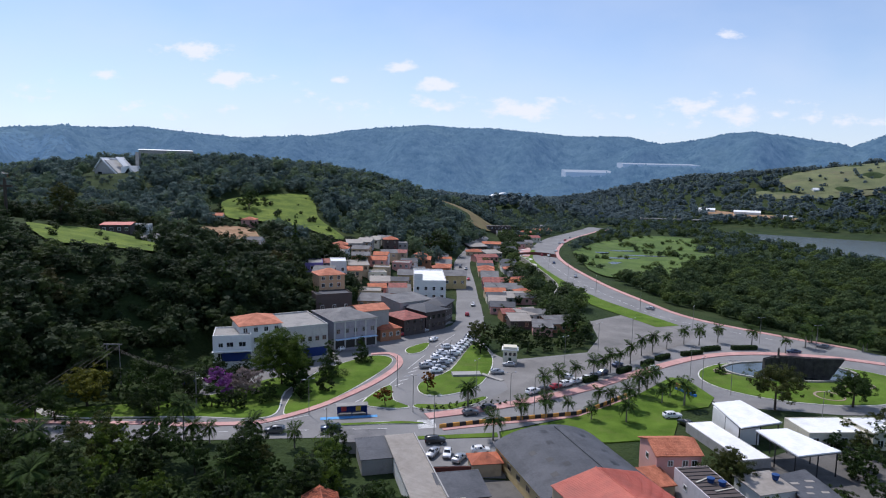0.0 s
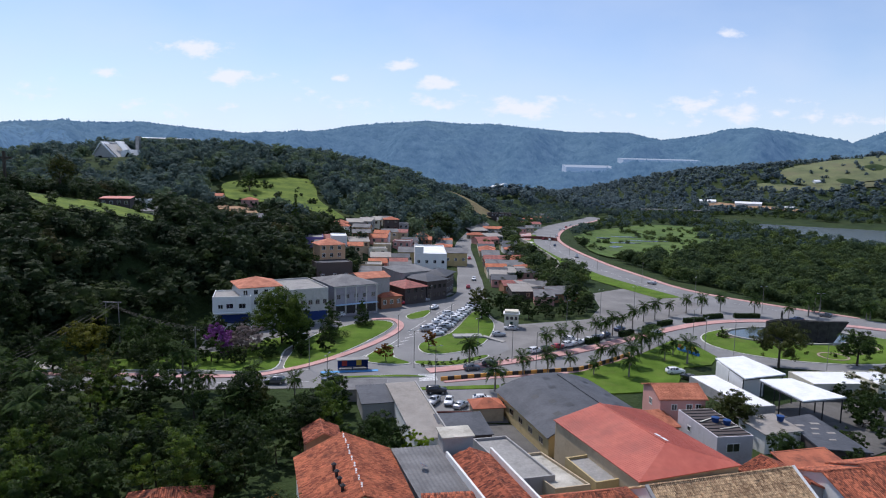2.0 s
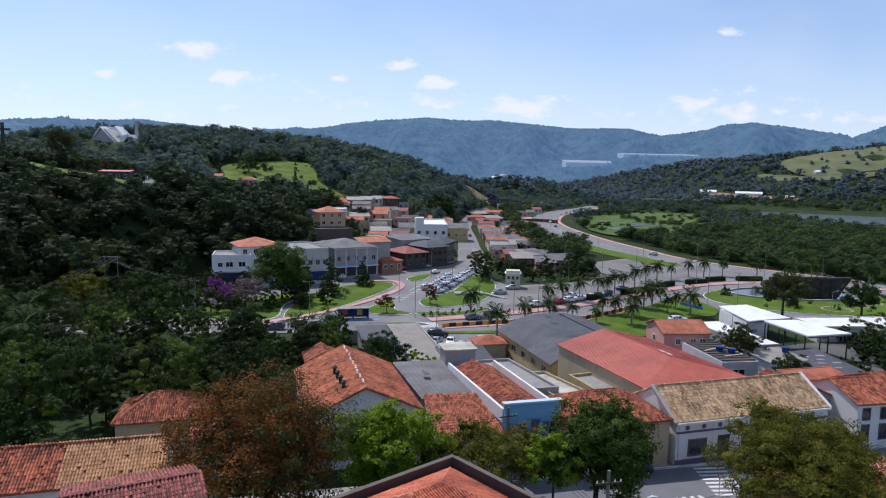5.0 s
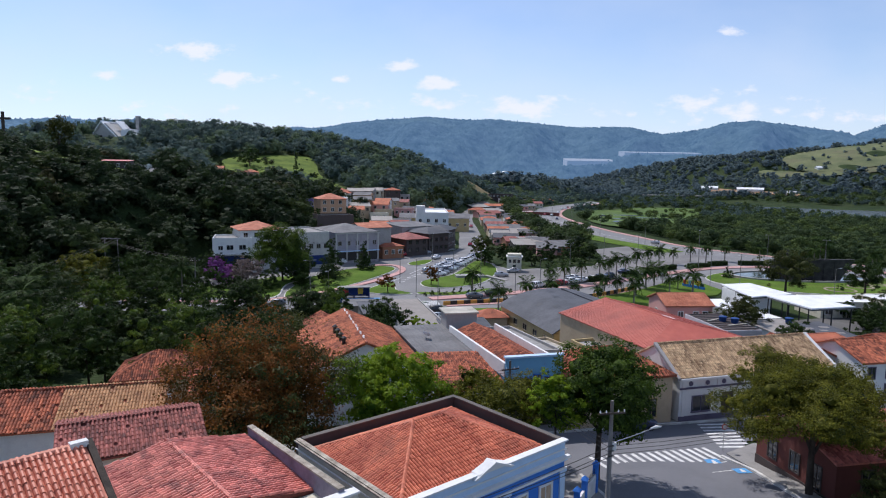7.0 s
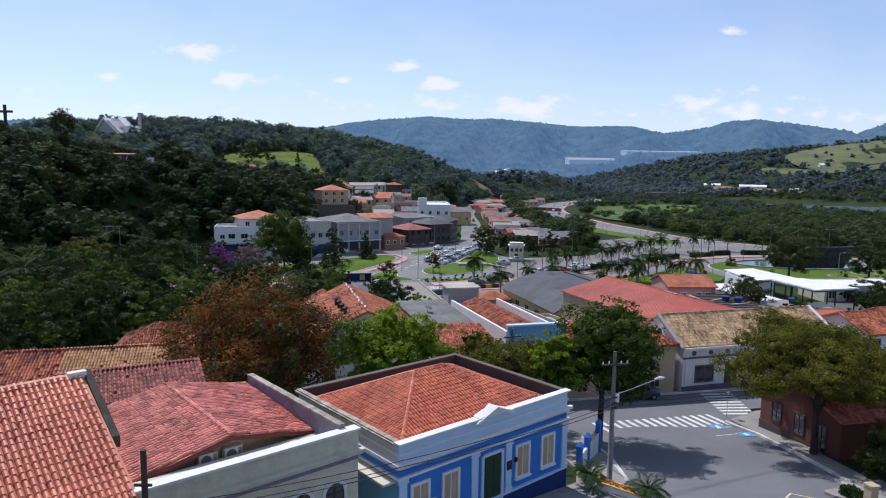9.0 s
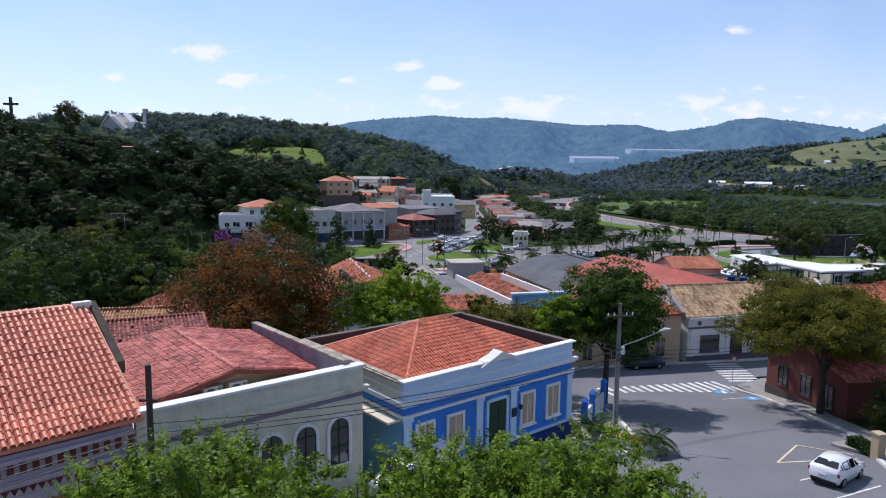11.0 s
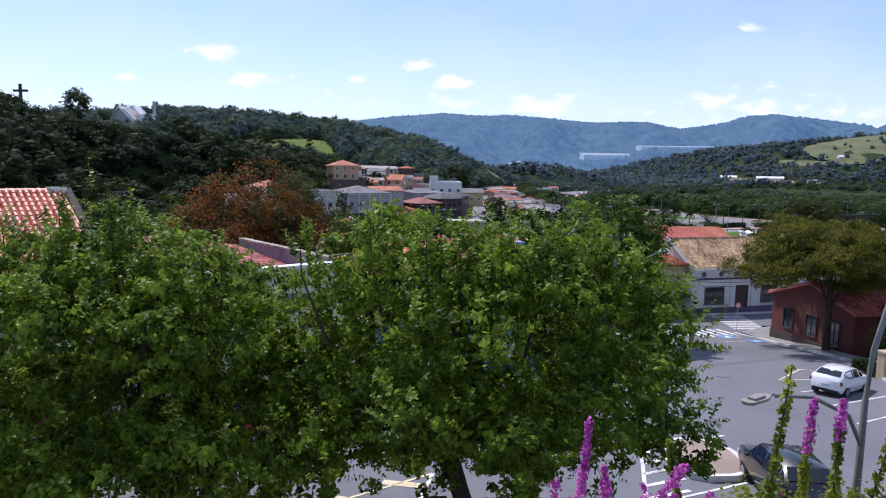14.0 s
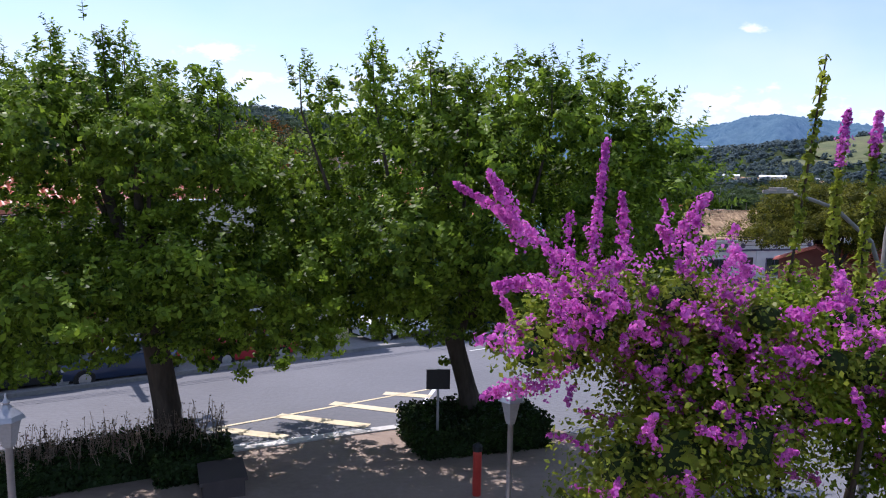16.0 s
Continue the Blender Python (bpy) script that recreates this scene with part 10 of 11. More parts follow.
# the pole at the blue house's corner and its wires
utility_pole(12.0, 43.8, 9.0, 12, 2.8, lamp=True, label="weathered concrete utility pole with street lamp arm")
for k, (za, zb) in enumerate(((7.8, 8.0), (8.1, 8.3), (8.6, 8.7))):
    cable((12.0, 43.6, za), (-11.5, 24.05, zb + 1.9), 0.55 + 0.1 * k, 0.022)
for k in range(3):
    cable((12.0, 43.9, 8.0 + 0.35 * k), (7.2, 66.2, 6.4 + 0.3 * k), 0.5, 0.02)
    cable((12.1, 43.8, 7.9 + 0.3 * k), (47.0, 62.5, 7.4 + 0.3 * k), 1.2, 0.018)
    cable((-11.5, 24.1, 9.9 + 0.3 * k), (-40.0, -2.0, 9.6 + 0.3 * k), 0.7, 0.02)
utility_pole(7.2, 66.2, 8.0, 20)
utility_pole(-22.0, 60.5, 8.4, 20, transformer=True)
utility_pole(47.0, 62.6, 8.6, 20, transformer=True)
utility_pole(35.6, 44.0, 8.2, 70)
for k in range(3):
    cable((7.2, 66.2, 6.4 + 0.3 * k), (-22.0, 60.5, 6.6 + 0.3 * k), 0.6, 0.02)
    cable((35.6, 44.0, 8.4 + 0.3 * k), (47.0, 62.6, 7.4 + 0.3 * k), 0.4, 0.018)

# gate and low wall beside the blue house
gw = thing("garden_wall", "low white and blue garden wall with capped posts", "wall", pose(10.4, 46.4, gz(11, 47.5), 0, 0, 62))
part("wall_panel", Build().box(0, -0.1, -0.4, 5.4, 0.1, 1.35), WHITE, gw)
for u in (0.0, 2.0, 5.2):
    po = part("post", Build().box(u - 0.2, -0.2, -0.4, u + 0.2, 0.2, 2.15), BLUE_WALL, gw)
    part("cap", Build().add([(u - 0.28, -0.28, 2.15), (u + 0.28, -0.28, 2.15), (u + 0.28, 0.28, 2.15), (u - 0.28, 0.28, 2.15), (u, 0, 2.5)], [(0, 1, 2, 3), (0, 4, 1), (1, 4, 2), (2, 4, 3), (3, 4, 0)]), BLUE_WALL, po)
gt = part("gate", Build().box(2.25, -0.04, 0.05, 4.95, 0.04, 0.15), BLACK_METAL, gw)
for k in range(13):
    part("bar", Build().tube([(2.35 + 0.21 * k, 0, 0.1), (2.35 + 0.21 * k, 0, 1.9)], 0.016, 5), BLACK_METAL, gt)


# planters at the foot of the pole
def urn(x, y, palm_leaves):
    z = gz(x, y) + 0.2
    th = thing("urn_planter", "white painted urn planter with a small palm", "planter", pose(x, y, z), "planters by the pole")
    part("urn", Build().lathe([(0, 0.36), (0.06, 0.38), (0.10, 0.26), (0.34, 0.46), (0.62, 0.50), (0.72, 0.56), (0.80, 0.55), (0.80, 0.46), (0.70, 0.44)], 0, 0, 0, 16), WHITE, th, smooth=True)
    part("band", Build().lathe([(0, 0.575), (0.07, 0.58)], 0, 0, 0.66, 16), BLUE_WALL, th)
    part("soil", Build().lathe([(0, 0.42), (0.02, 0.40)], 0, 0, 0.70, 12), SOIL, th)
    for k in range(palm_leaves):
        fr = new("frond", frond_meshes[k % 3])
        fr.parent = th
        fr.matrix_local = pose(0, 0, 0.78, 0, -34 + 12 * (k % 3), 137.5 * k) @ Matrix.Scale(0.55 + 0.06 * (k % 3), 4)
    return th


urn(10.3, 42.6, 10)
urn(13.6, 40.2, 9)
fb = thing("flower_box", "long white flower box with an orange rim", "planter", pose(10.9, 42.2, gz(12, 41.4) + 0.2, 0, 0, -40))
part("trough", Build().box(0, -0.35, -0.2, 3.2, 0.35, 0.5), WHITE, fb)
part("rim", Build().box(-0.05, -0.4, 0.5, 3.25, -0.28, 0.58).box(-0.05, 0.28, 0.5, 3.25, 0.4, 0.58).box(-0.05, -0.28, 0.5, 0.06, 0.28, 0.58).box(3.14, -0.28, 0.5, 3.25, 0.28, 0.58), STRIPE_ORANGE, fb)
fr_ = np.random.default_rng(41)
v = leaf_cloud(fr_, [(0.3 + 0.33 * k, 0, 0.62, 0.25, 0.25, 0.14) for k in range(9)], 700, 0.10, 0.8)
part("flowers", fast_mesh("flowers", v, quads(700), FLOWER_MIX), FLOWER_MIX, fb)
drape("pavement_island", loop([(12.9, 39.6), (14.6, 40.3), (14.2, 41.6), (11.2, 44.2), (10.0, 43.6), (10.2, 42.6)], 3), 0.24, CONCRETE, "pale concrete pavement island round the pole", "pavement", thick=0.3, step=2)
for k, (x, y) in enumerate(((9.6, 43.9), (10.9, 42.9), (12.4, 41.6))):
    kb = new("kerb_stone", Build().box(-0.7, -0.12, -0.2, 0.7, 0.12, 0.16).mesh("kerb_stone", KERB_WHITE))
    kb.matrix_world = pose(x - 0.4, y - 1.6, gz(x, y) + 0.08, 0, 0, -41)
    tagged(kb, "whitewashed kerb stone", "kerb", "kerb stones", "structure")


# signs on posts
def sign_post(x, y, h, label, plate, size, turn=0.0, r=0.03, disc=True, z=None):
    th = thing("road_sign", label, "road sign", pose(x, y, gz(x, y) if z is None else z, 0, 0, turn), "road signs")
    part("post", Build().tube([(0, 0, -0.4), (0, 0, h)], r, 7), STEEL, th)
    if disc:
        pl = part("plate", Build().tube([(0, -0.05, h - size), (0, -0.03, h - size)], size, 20), plate, th)
    else:
        pl = part("plate", Build().box(-size, -0.06, h - 1.7 * size, size, -0.03, h), plate, th)
    return th, pl


s1, p1 = sign_post(28.3, 62.6, 2.9, "white round road sign with a red rim on a steel post", RED_PAINT, 0.30, 8)
part("face", Build().tube([(0, -0.075, 2.6), (0, -0.055, 2.6)], 0.22, 20), PAINT_WHITE, p1)
sign_post(1.05, 14.9, 2.35, "dark square sign panel seen from behind on a post", BLACK_METAL, 0.28, 6, disc=False)
sign_post(-24.0, 46.5, 2.8, "small round road sign on a steel post", RED_PAINT, 0.28)
rp = thing("red_bollard", "red painted steel bollard on the paving", "bollard", pose(1.95, 12.6, gz(1.95, 12.6) + 0.15))
part("post", Build().lathe([(-0.3, 0.09), (0.95, 0.09), (1.02, 0.06)], 0, 0, 0, 10), RED_PAINT, rp)
part("cap", Build().lathe([(0.0, 0.10), (0.10, 0.10), (0.16, 0.04)], 0, 0, 1.0, 10), BLACK_METAL, rp)


# curved street lamp over the car park
cl = thing("curved_street_lamp", "grey steel street lamp post with a curved arm", "street lamp", pose(9.15, 11.8, gz(9.1, 11.8)))
g0 = gz(9.1, 11.8)
part("pole", Build().tube([(0, 0, -0.5), (0, 0, 3.0), (0.02, 0, 11.0 - g0), (0.10, 0, 12.0 - g0), (0.32, 0, 13.0 - g0), (0.8, 0, 13.7 - g0), (1.6, 0, 14.15 - g0), (2.4, 0, 14.3 - g0)], [0.09, 0.08, 0.058, 0.054, 0.048, 0.043, 0.04, 0.036], 12), POLE_GREY, cl, smooth=True)
part("base_plate", Build().box(-0.2, -0.2, 0, 0.2, 0.2, 0.06), STEEL, cl)
part("side_arm", Build().tube([(0, 0, 10.2 - g0), (-0.5, -0.4, 10.9 - g0), (-1.6, -1.2, 11.5 - g0), (-2.6, -1.9, 11.75 - g0)], [0.04, 0.036, 0.032, 0.03], 8), POLE_GREY, cl, smooth=True)
hd = part("side_lamp_head", Build().prism([(-0.36, -0.05), (-0.30, -0.10), (0.10, -0.12), (0.30, -0.05), (0.30, 0.05), (0.10, 0.12), (-0.30, 0.10), (-0.36, 0.05)], -0.02, 0.025).prism([(-0.20, -0.06), (0.04, -0.07), (0.14, -0.03), (0.14, 0.03), (0.04, 0.07), (-0.20, 0.06)], 0.025, 0.06), METAL_PALE, cl, "flat pale lamp head")
hd.matrix_local = pose(-2.95, -2.15, 11.78 - g0, 0, 0, 37)
part("lamp_head", Build().tube([(2.3, 0, 14.3 - g0), (2.7, 0, 14.32 - g0), (3.2, 0, 14.28 - g0)], [0.07, 0.15, 0.06], 10), LAMP_GLASS, cl, smooth=True)


# garden lanterns
# glass tone is lowered to put the trees' shade into it
LANTERN_GLASS = mat("dusty opal glass", (0.22, 0.23, 0.24), (0.32, 0.33, 0.34), 0.3, 0.4, 0.05)


def lantern(x, y, top):
    z = gz(x, y) + 0.15
    th = thing("garden_lamp", "white garden lantern on a slim grey post", "lamp", pose(x, y, z, 0, 0, 20), "garden lanterns")
    h = top - z
    part("post", Build().tube([(0, 0, -0.2), (0, 0, h - 0.4)], 0.045, 8), STEEL, th, smooth=True)
    lan = part("lantern", Build().tube([(0, 0, h - 0.42), (0, 0, h - 0.36), (0, 0, h - 0.06)], [0.07, 0.09, 0.16], 6), LANTERN_GLASS, th)
    part("roof", Build().tube([(0, 0, h - 0.06), (0, 0, h), (0, 0, h + 0.09), (0, 0, h + 0.13)], [0.21, 0.18, 0.07, 0.05], 6), STEEL, lan)
    part("finial", Build().lathe([(0, 0.03), (0.04, 0.045), (0.08, 0.02), (0.15, 0.008)], 0, 0, h + 0.12, 8), STEEL, lan)


lantern(2.33, 9.2, 8.75)
lantern(-4.1, 7.6, 8.9)
lantern(-14.0, 6.5, 8.9)


# clipped hedges in low walls at the edge of the square
def hedge(name, label, x, y, turn, w, d, h, seed, n=5200, z=None, size=0.085):
    z = gz(x, y) if z is None else z
    th = thing(name, label, "hedge", pose(x, y, z, 0, 0, turn))
    rng = np.random.default_rng(seed)
    # dark solid body fills the hedge behind its leaves
    b = Build().box(0.07, 0.07, -0.2, w - 0.07, d - 0.07, h - 0.07)
    part("inner_growth", b, SCRUB, th)
    u = rng.random((n, 3)) * (w, d, h)
    a = w * d + 2 * (w + d) * h
    side = rng.random(n)
    k1 = side < w * d / a
    u[k1, 2] = h
    k2 = ~k1 & (side < (w * d + 2 * w * h) / a)
    u[k2, 1] = np.where(rng.random(k2.sum()) < 0.6, 0, d)
    k3 = ~k1 & ~k2
    u[k3, 0] = np.where(rng.random(k3.sum()) < 0.5, 0, w)
    u += rng.normal(size=(n, 3)) * 0.03
    v = leaf_cloud(rng, np.concatenate([u, np.full((n, 3), 0.02)], 1), n, size, 0.5, 0.4, 0.7)
    part("leaves", fast_mesh("leaves", v, quads(n), HEDGE_LEAF), HEDGE_LEAF, th)
    return th


hedge("hedge", "dark clipped hedge along the edge of the square", -9.6, 9.9, 33, 6.6, 1.3, 0.62, 61, 9000)
hedge("hedge", "short dark clipped hedge block beside a trunk", -4.6, 12.4, 25, 1.5, 1.2, 0.75, 62, 3000)
hedge("hedge", "dark clipped hedge round the crooked trunk", 0.75, 14.5, 22, 3.4, 2.2, 0.85, 63, 9000)
rw = np.random.default_rng(64)
wd = []
for k in range(420):
    t = rw.random()
    o = np.array([-9.3 + 5.4 * t + rw.normal() * 0.15, 10.8 + 3.2 * t + rw.normal() * 0.3, 5.95])
    ln = rw.uniform(0.25, 0.85)
    tip = o + np.array([rw.normal() * 0.12, rw.normal() * 0.12, ln])
    w_ = np.array([0.006, 0.004, 0])
    wd.append([o - w_, o + w_, tip + w_ * 0.5, tip - w_ * 0.5])
    for q in range(7):
        c = o + (tip - o) * rw.uniform(0.45, 1.0) + rw.normal(size=3) * 0.035
        a = unit(rw.normal(size=3)) * 0.028
        b = unit(np.cross(a, rw.normal(size=3))) * 0.016
        wd.append([c - a, c + b, c + a, c - b])
v = np.array(wd).reshape(-1, 3)
tagged(new("dry_weeds", fast_mesh("dry_weeds", v, quads(len(v) // 4), DRY_GRASS)), "dry flowering weed stalks above the hedge", "weeds", kind="stuff")
pl = thing("planter_wall", "low rendered wall beside the hedge", "wall", pose(-3.9, 12.2, gz(-3.9, 12.2), 0, 0, 25))
part("wall", Build().box(0.3, -0.5, -0.3, 1.1, 0.4, 0.55), DARK_WALL, pl)
part("coping", Build().box(0.25, -0.55, 0.55, 1.15, 0.45, 0.62), DARK_WALL, pl)

# garden border across the street
pil = thing("gate_pillar", "square rendered gate pillar with a flat cap", "pillar", pose(27.6, 39.6, gz(27.6, 39.6), 0, 0, 12))
part("shaft", Build().box(-0.28, -0.28, -0.3, 0.28, 0.28, 1.7), BEIGE, pil)
part("cap", Build().box(-0.34, -0.34, 1.7, 0.34, 0.34, 1.82), BEIGE, pil)
hedge("hedge", "bright clipped border hedge along the pavement", 28.2, 40.0, 100, 2.0, 0.9, 0.7, 65, 1600, size=0.13)
hedge("hedge", "bright clipped border hedge beside the pillar", 28.3, 30.0, 82, 8.6, 1.0, 0.8, 66, 4600, size=0.13)
make_tree("border_bush", "loose olive green bush beside the pavement", 33.0, 44.6, 4.6, 3.3, LEAF_OLIVE, 9000, 0.2, 611, lift=0.05, trunk=0.1, count=12)
make_tree("border_bush", "dense green shrub behind the hedge", 31.6, 37.5, 2.4, 1.9, LEAF_DARK, 4000, 0.16, 612, lift=0.05, trunk=0.08, count=8)
drape("kerb_nose", loop([(26.2, 42.2), (27.6, 43.0), (29.0, 44.6), (29.3, 42.4), (27.6, 40.4)], 3), 0.26, CONCRETE, "rounded pale kerb nose", "kerb", thick=0.3, step=2)
drape("planter_island", loop([(9.9, 22.4), (12.1, 22.6), (12.2, 25.6), (10.4, 26.0)], 3), 0.26, PAVE_PINK, "small pinkish paved island with pale kerb", "pavement", thick=0.3, step=2)
drape("kerb", ribbon_poly(loop([(9.9, 22.4), (12.1, 22.6), (12.2, 25.6), (10.4, 26.0)], 3), 0.22), 0.30, KERB_WHITE, "whitewashed stone kerb", "kerb", thick=0.3, step=2)

# ---- junction and roundabout ----
BZ = -2.15
bt = thing("booth", "small white two-storey guard booth with flat roof", "booth", pose(18.9, 194.6, BZ, 0, 0, -6))
part("body", Build().box(0, 0, -0.3, 4.3, 3.6, 4.4), CREAM, bt)
part("roof_slab", Build().box(-0.35, -0.35, 4.4, 4.65, 3.95, 4.62), WHITE, bt)
part("parapet", Build().box(0.1, 0.1, 4.62, 4.2, 3.5, 5.3), CREAM, bt)
for u in (0.5, 1.8, 3.1):
    part("window", Build().box(u, -0.04, 2.7, u + 0.8, 0.05, 3.7), DARK_GLASS, bt)
part("door", Build().box(1.7, -0.05, 0, 2.6, 0.05, 2.1), GREEN_DOOR, bt)

BAR = [(0.1, 143.2), (12.2, 147.3), (33.1, 153.2), (39.9, 158.6), (49.4, 167.6)]
bar = thing("barrier_wall", "low orange and black striped concrete barrier", "barrier", pose(0, 0, 0))
seg = 0
for (x0, y0), (x1, y1) in zip(BAR, BAR[1:]):
    n = max(1, int(math.hypot(x1 - x0, y1 - y0) / 1.5))
    a = math.degrees(math.atan2(y1 - y0, x1 - x0))
    ln = math.hypot(x1 - x0, y1 - y0) / n
    for k in range(n):
        t = k / n
        ob = part("block", Build().box(0, -0.16, -0.3, ln, 0.16, 0.85), STRIPE_BLACK if seg % 2 else STRIPE_ORANGE, bar)
        ob.matrix_local = pose(x0 + (x1 - x0) * t, y0 + (y1 - y0) * t, gz(x0 + (x1 - x0) * t, y0 + (y1 - y0) * t) + 0.1, 0, 0, a)
        seg += 1
drape("pavement_barrier", ribbon_poly([(x + 0.7, y - 0.9) for x, y in BAR], 1.3), 0.18, PAVE_RED, "red painted strip beside the barrier", "pavement", thick=0.2, step=6)

bs = thing("bus_shelter", "dark blue bus shelter with posters and a flat roof", "bus shelter", pose(-23.9, 148.6, BZ, 0, 0, 13))
part("roof", Build().box(-0.3, -0.4, 2.5, 7.2, 1.9, 2.66), FLAT_ROOF, bs)
part("back_panel", Build().box(0, 1.5, 0.2, 6.9, 1.58, 2.3), BLUE_DEEP, bs)
part("notice_board", Build().box(1.0, 1.44, 0.7, 2.2, 1.5, 2.0), RED_PAINT, bs)
part("notice_board", Build().box(4.4, 1.44, 0.7, 5.6, 1.5, 2.0), YELLOW_PAINT, bs)
for u in (0.1, 3.4, 6.8):
    part("post", Build().box(u - 0.07, 0, -0.2, u + 0.07, 0.14, 2.5), BLUE_DEEP, bs)
    part("post", Build().box(u - 0.07, 1.6, -0.2, u + 0.07, 1.74, 2.5), BLUE_DEEP, bs)
part("bench", Build().box(0.6, 0.9, 0.42, 6.2, 1.35, 0.5), CONCRETE, bs)
part("side_panel", Build().box(6.9, 0.1, 0.2, 6.98, 1.5, 2.3), BLUE_DEEP, bs)
drape("bay_paint", [(-27.5, 146.2), (-14.5, 149.0), (-14.8, 150.4), (-27.8, 147.8)], 0.12, PAINT_BLUE, "blue painted bus bay", "road marking", step=4)

# stone water wall on the roundabout
sw = thing("water_wall", "tall curved dark stone water wall in a round pool", "monument", pose(0, 0, 0))
arc = []
for k in range(25):
    t = k / 24
    x = 93.8 + 19.6 * t
    y = 185.0 + 3.2 * math.sin(math.pi * (0.15 + 0.85 * t)) - 1.0
    arc.append((x, y))
def top_z(t):
    return 3.7 + 0.7 * t + 0.25 * math.sin(7 * t)
vs, fs = [], []
for k, (x, y) in enumerate(arc):
    t = k / 24
    fl = max(0.0, t - 0.84) / 0.16
    zt = top_z(t)
    vs += [(x - 1.6 * fl, y, -2.4), (x - 1.6 * fl, y + 0.9, -2.4), (x + 2.8 * fl ** 2, y + 1.1, zt), (x + 2.8 * fl ** 2, y - 0.15, zt)]
for k in range(24):
    a, b = 4 * k, 4 * k + 4
    fs += [(a, b, b + 3, a + 3), (a + 1, a + 2, b + 2, b + 1), (a + 2, a + 3, b + 3, b + 2)]
fs += [(0, 3, 2, 1), (96, 97, 98, 99)]
part("stone_wall", Build().add(vs, fs), BASALT, sw)
for k in range(0, 24, 3):
    (x, y), (x1, y1) = arc[k], arc[k + 1]
    part("stone_pier", Build().box(x, y - 0.35, -2.4, x + 0.35, y + 0.02, top_z(k / 24) - 0.4), BASALT, sw)
part("coping", Build().tube([(x, y + 0.45, top_z(k / 24) + 0.06) for k, (x, y) in enumerate(arc[:21])], 0.22, 6), BASALT, sw)
st = Build()
st.lathe([(0, 0.5), (0.7, 0.42), (0.75, 0.30), (1.3, 0.25), (2.1, 0.34), (2.5, 0.2), (2.8, 0.17), (3.0, 0.05)], 98.0, 186.0, top_z(0.2), 9)
tagged(new("statue", st.mesh("statue", BASALT, True)), "plain dark statue on top of the stone wall", "statue")

# lettered sign on the lawn, as plain coloured shapes
ls = thing("letter_sign", "large colourful standing letter sign with a heart", "sign", pose(64.3, 174.0, BZ + 0.1, 0, 0, -62))
part("base", Build().box(0, -0.3, 0, 7.0, 0.3, 0.7), BLUE_WALL, ls)
for k, (mt, w_) in enumerate(((RED_PAINT, 0.75), (YELLOW_PAINT, 0.7), (SKY_WALL, 0.8), (STRIPE_ORANGE, 0.7))):
    part("letter_block", Build().box(0.2 + 0.9 * k, -0.15, 0.7, 0.2 + 0.9 * k + w_, 0.15, 1.75), mt, ls)
hb = Build()
hp = [(4.9 + 0.055 * 16 * math.sin(a) ** 3, 1.55 + 0.055 * (13 * math.cos(a) - 5 * math.cos(2 * a) - 2 * math.cos(3 * a))) for a in (2 * math.pi * k / 20 for k in range(20))]
hb.add([(x, -0.15, z) for x, z in hp] + [(x, 0.15, z) for x, z in hp], [tuple(range(20)), tuple(range(39, 19, -1))] + [(k, 20 + k, 20 + (k + 1) % 20, (k + 1) % 20) for k in range(20)])
part("heart", hb, YELLOW_PAINT, ls, "yellow heart shape")
part("letter_block", Build().box(5.9, -0.15, 0.7, 6.8, 0.15, 1.5), GREEN_DOOR, ls)

# box hedges under the palms and round flowerbeds
for k, (x, y, w_, a) in enumerate(((62, 194.5, 6, 42), (68.5, 201.2, 6.5, 38), (78.4, 207.4, 8, 18), (87.5, 213.5, 7.5, 22), (98.5, 216.6, 9, 6), (52.5, 186.5, 6, 40), (40.5, 177.5, 5, 34))):
    hedge("box_hedge", "dark clipped box hedge under the palms", x, y, a, w_, 1.5, 1.5, 660 + k, 900, size=0.28)
for k, (x, y, r) in enumerate(((104.5, 170.6, 3.6), (113.5, 176.5, 3.0), (120.0, 180.5, 2.6), (84.5, 191.2, 2.4))):
    drape("flowerbed_rim", ribbon_poly([(x + r * math.cos(q * 0.35), y + r * math.sin(q * 0.35)) for q in range(19)], 0.6), 0.34, PAVE_PINK, "pale curved rim of a round flowerbed", "kerb", thick=0.3, step=3)
    make_tree("topiary_bush", "small clipped round bush in a flowerbed", x, y, 1.9, 1.0, LEAF_DARK, 900, 0.2, 680 + k, lift=0.1, trunk=0.07, count=6)
pb = make_tree("topiary_bush", "dark clipped cone bush on the roundabout lawn", 82.6, 189.5, 3.4, 1.7, LEAF_DARK, 1500, 0.25, 689, "column", lift=0.02, trunk=0.1, count=5)

# lamp posts round the junction
for k, (x, y, a, n) in enumerate(((-11.5, 171.3, 70, 2), (-6.4, 152.8, 20, 2), (-23.0, 129.4, 80, 2), (-30.8, 149.5, 30, 2), (-1.1, 139.4, 10, 2), (9.5, 165.9, 60, 2), (17.6, 158.2, 20, 2), (71.8, 174.6, 50, 2), (77.9, 170.5, 0, 2),
                                 (73.0, 186.5, 40, 2), (89.2, 147.7, 10, 1), (22.8, 152.7, 15, 1), (2.8, 187.0, 70, 1), (-3.8, 214, 80, 1), (52.0, 212.0, 40, 2), (38, 196, 40, 2), (66.0, 222.0, 40, 2), (112, 226, 20, 2), (128, 219, 10, 2), (96, 246, 60, 2), (86, 280, 70, 1), (76, 320, 80, 1), (70, 362, 85, 1), (66, 404, 88, 1))):
    street_pole(x, y, 8.6 + 0.4 * (k % 3), "street lamps of the junction", n, a)

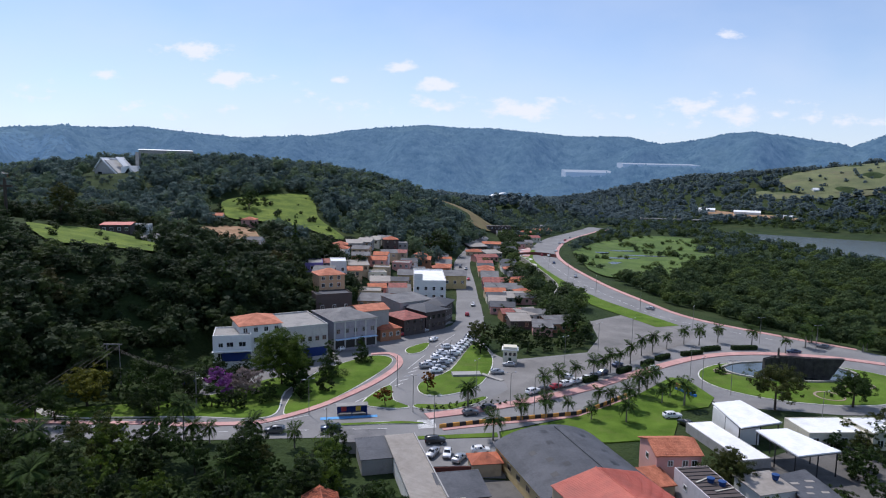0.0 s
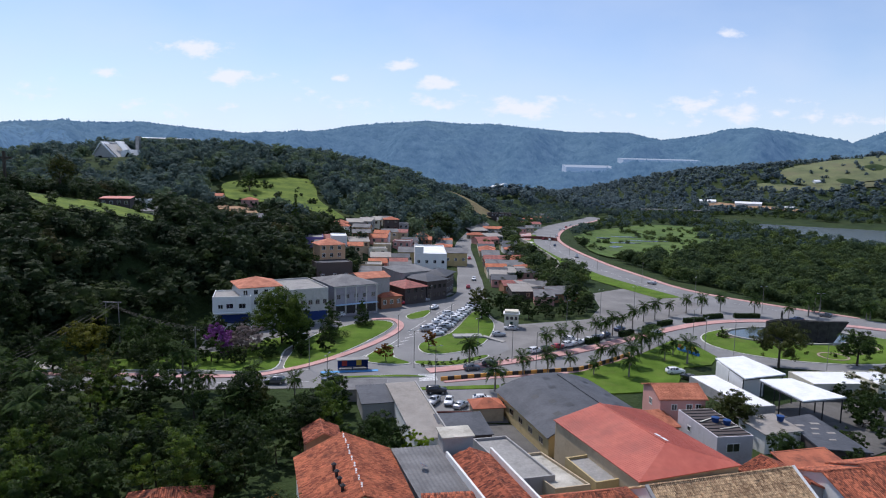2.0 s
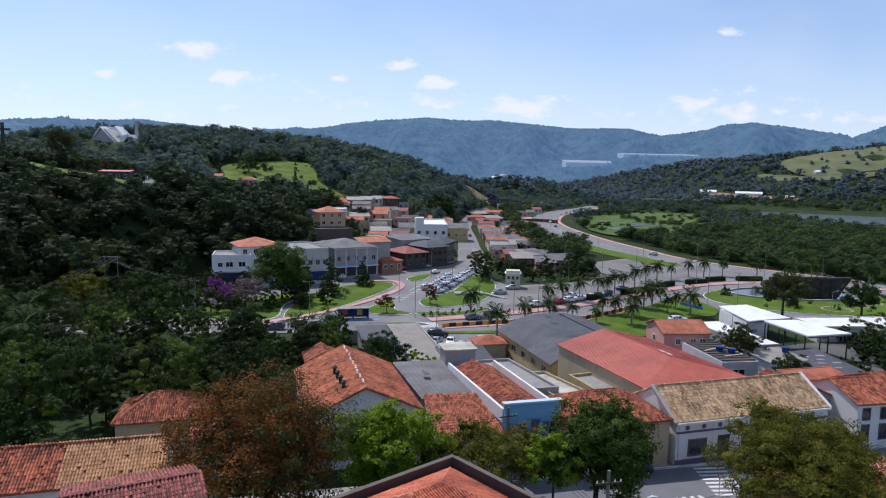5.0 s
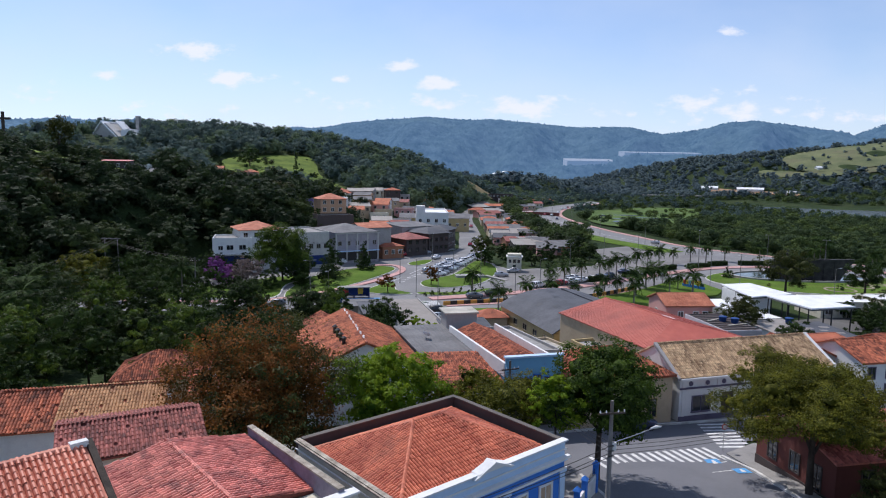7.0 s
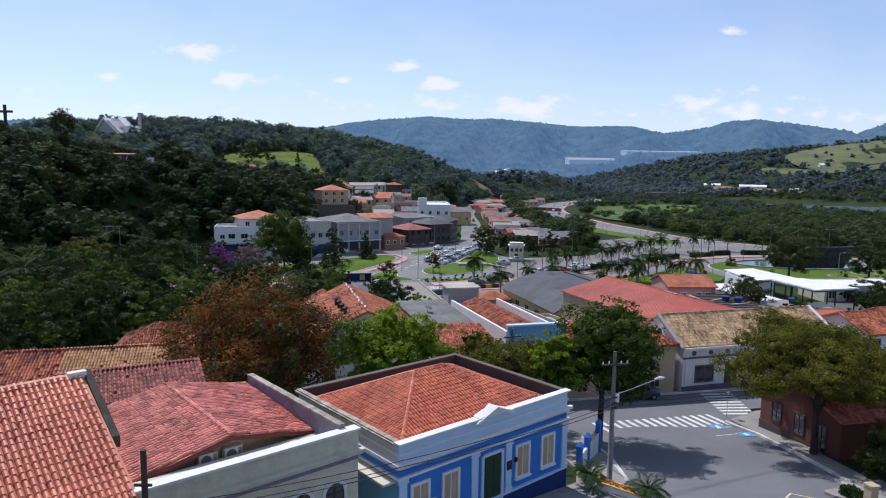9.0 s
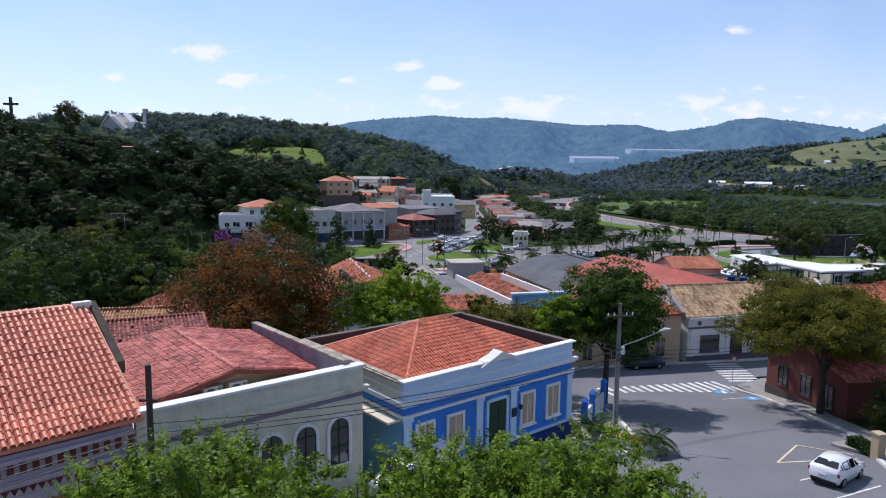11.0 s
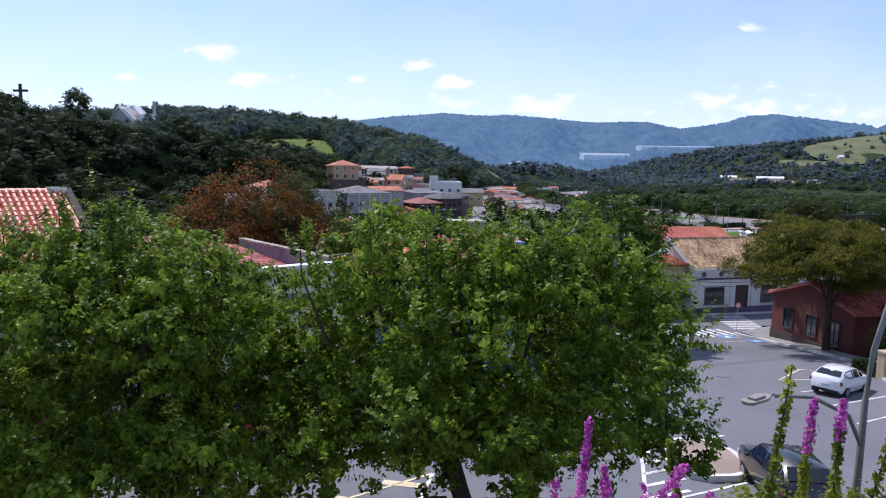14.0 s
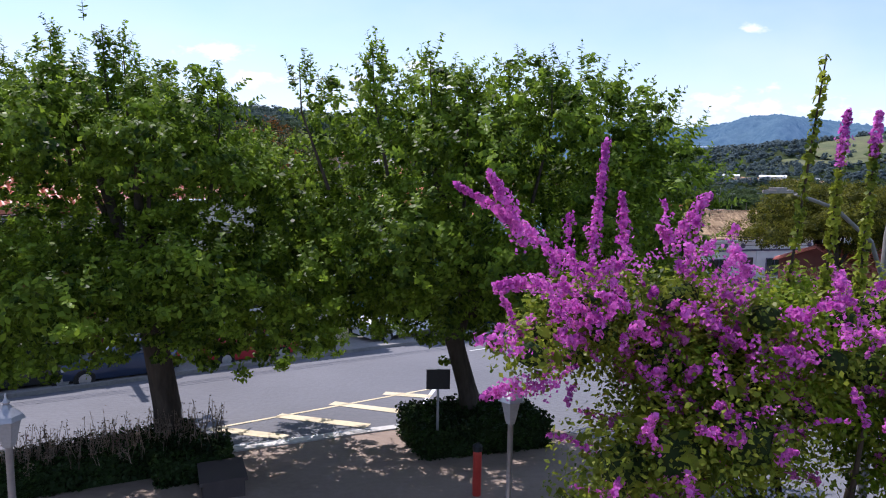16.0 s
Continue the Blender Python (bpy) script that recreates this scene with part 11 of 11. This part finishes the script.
# transmission frame and its wires
hf = thing("transmission_frame", "grey steel transmission frame with crossbeam", "pylon", pose(-86.0, 168.0, gz(-86, 168)))
for u in (-1.8, 1.8):
    part("leg", Build().tube([(u, 0, -0.5), (u * 0.9, 0, 11.0)], [0.16, 0.10], 7), POLE_GREY, hf)
part("crossbeam", Build().box(-2.4, -0.1, 10.6, 2.4, 0.1, 10.85), POLE_GREY, hf)
ft = gz(-86, 168) + 10.7
for k in range(4):
    cable((-88.1 + 1.4 * k, 168.0, ft), (-97.0 + 1.6 * k, 120.0, 2.0), 1.6, 0.05, "pale bare transmission wire")
utility_pole(-58.8, 153.3, 8.5, 10)
for k in range(3):
    cable((-58.8, 153.3, 5.6 + 0.35 * k), (-86.0, 168.0, ft - 1.2 + 0.3 * k), 0.8, 0.03)
    cable((-58.8, 153.3, 5.6 + 0.35 * k), (-37.0, 186.0, 6.0 + 0.35 * k), 0.6, 0.03)

# stairs and slab on the lawn, small shrubs along the verge
sl = thing("concrete_slab", "grey concrete slab and ramp on the lawn", "slab", pose(3.6, 180.4, BZ, 0, 0, 8))
part("slab", Build().box(0, 0, 0, 8.2, 3.2, 0.75), GREY_WALL, sl)
part("ramp", Build().add([(8.2, 0.3, 0.7), (12.8, -4.5, 0.15), (14.0, -3.7, 0.15), (8.9, 1.6, 0.7), (8.2, 0.3, 0), (12.8, -4.5, 0), (14.0, -3.7, 0), (8.9, 1.6, 0)], [(0, 1, 2, 3), (0, 4, 5, 1), (1, 5, 6, 2), (2, 6, 7, 3), (3, 7, 4, 0)]), CONCRETE, sl)
for k in range(13):
    t = k / 12
    make_tree("verge_shrub", "small dark round verge shrub", -4.5 + 21 * t, 153.6 + 6.0 * t, 1.2 + 0.5 * (k % 3), 0.7, LEAF_DARK, 260, 0.24, 700 + k, lift=0.05, trunk=0.05, count=4, group="verge shrubs")

# small roof fittings
drape("yard_lot", [(58, 103), (64, 128), (74, 134), (94, 141), (90, 124), (80, 111), (70, 105)], 0.10, YARD, "dark grey asphalt lot behind the canopies", "road", step=4)
for i, (x, y, h, r) in enumerate(((84, 128, 4, 3.2), (90, 133, 5, 3.8), (97, 138, 5, 3.8), (92, 142, 4, 3.4), (81, 121, 3.4, 2.8), (101, 145, 6, 4.2), (86, 137, 3.6, 2.8))):
    make_tree("yard_bush", "dense green bushy tree in a yard", x, y, h, r, LEAF_OLIVE if i % 2 else LEAF_DARK, 3000, 0.36, 900 + i, lift=0.05, trunk=0.14, count=9, group="yard bushes")
for k in range(4):
    for row in range(2):
        x, y = 61.0 + 2.7 * k - 1.2 * row, 116.5 - 1.7 * k - 3.0 * row
        stripe((x, y), (x + 1.2, y - 0.9), 0.9, PAINT_WHITE, "parking_mark", "white painted block marking on dark asphalt", 0.125)
stripe((60.0, 119.0), (71.5, 111.2), 0.16, PAINT_WHITE, "parking_line", "white painted parking line", 0.125)
for k in range(5):
    stripe((7.8 + 0.25 * k, 20.4 + 1.1 * k), (9.5 + 0.2 * k, 21.2 + 1.1 * k), 0.2, PAINT_WHITE, "hatch_line", "white painted hatch line beside the island")
stripe((7.8, 20.4), (9.0, 25.4), 0.14, PAINT_WHITE, "hatch_line", "white painted edge line of the hatching")
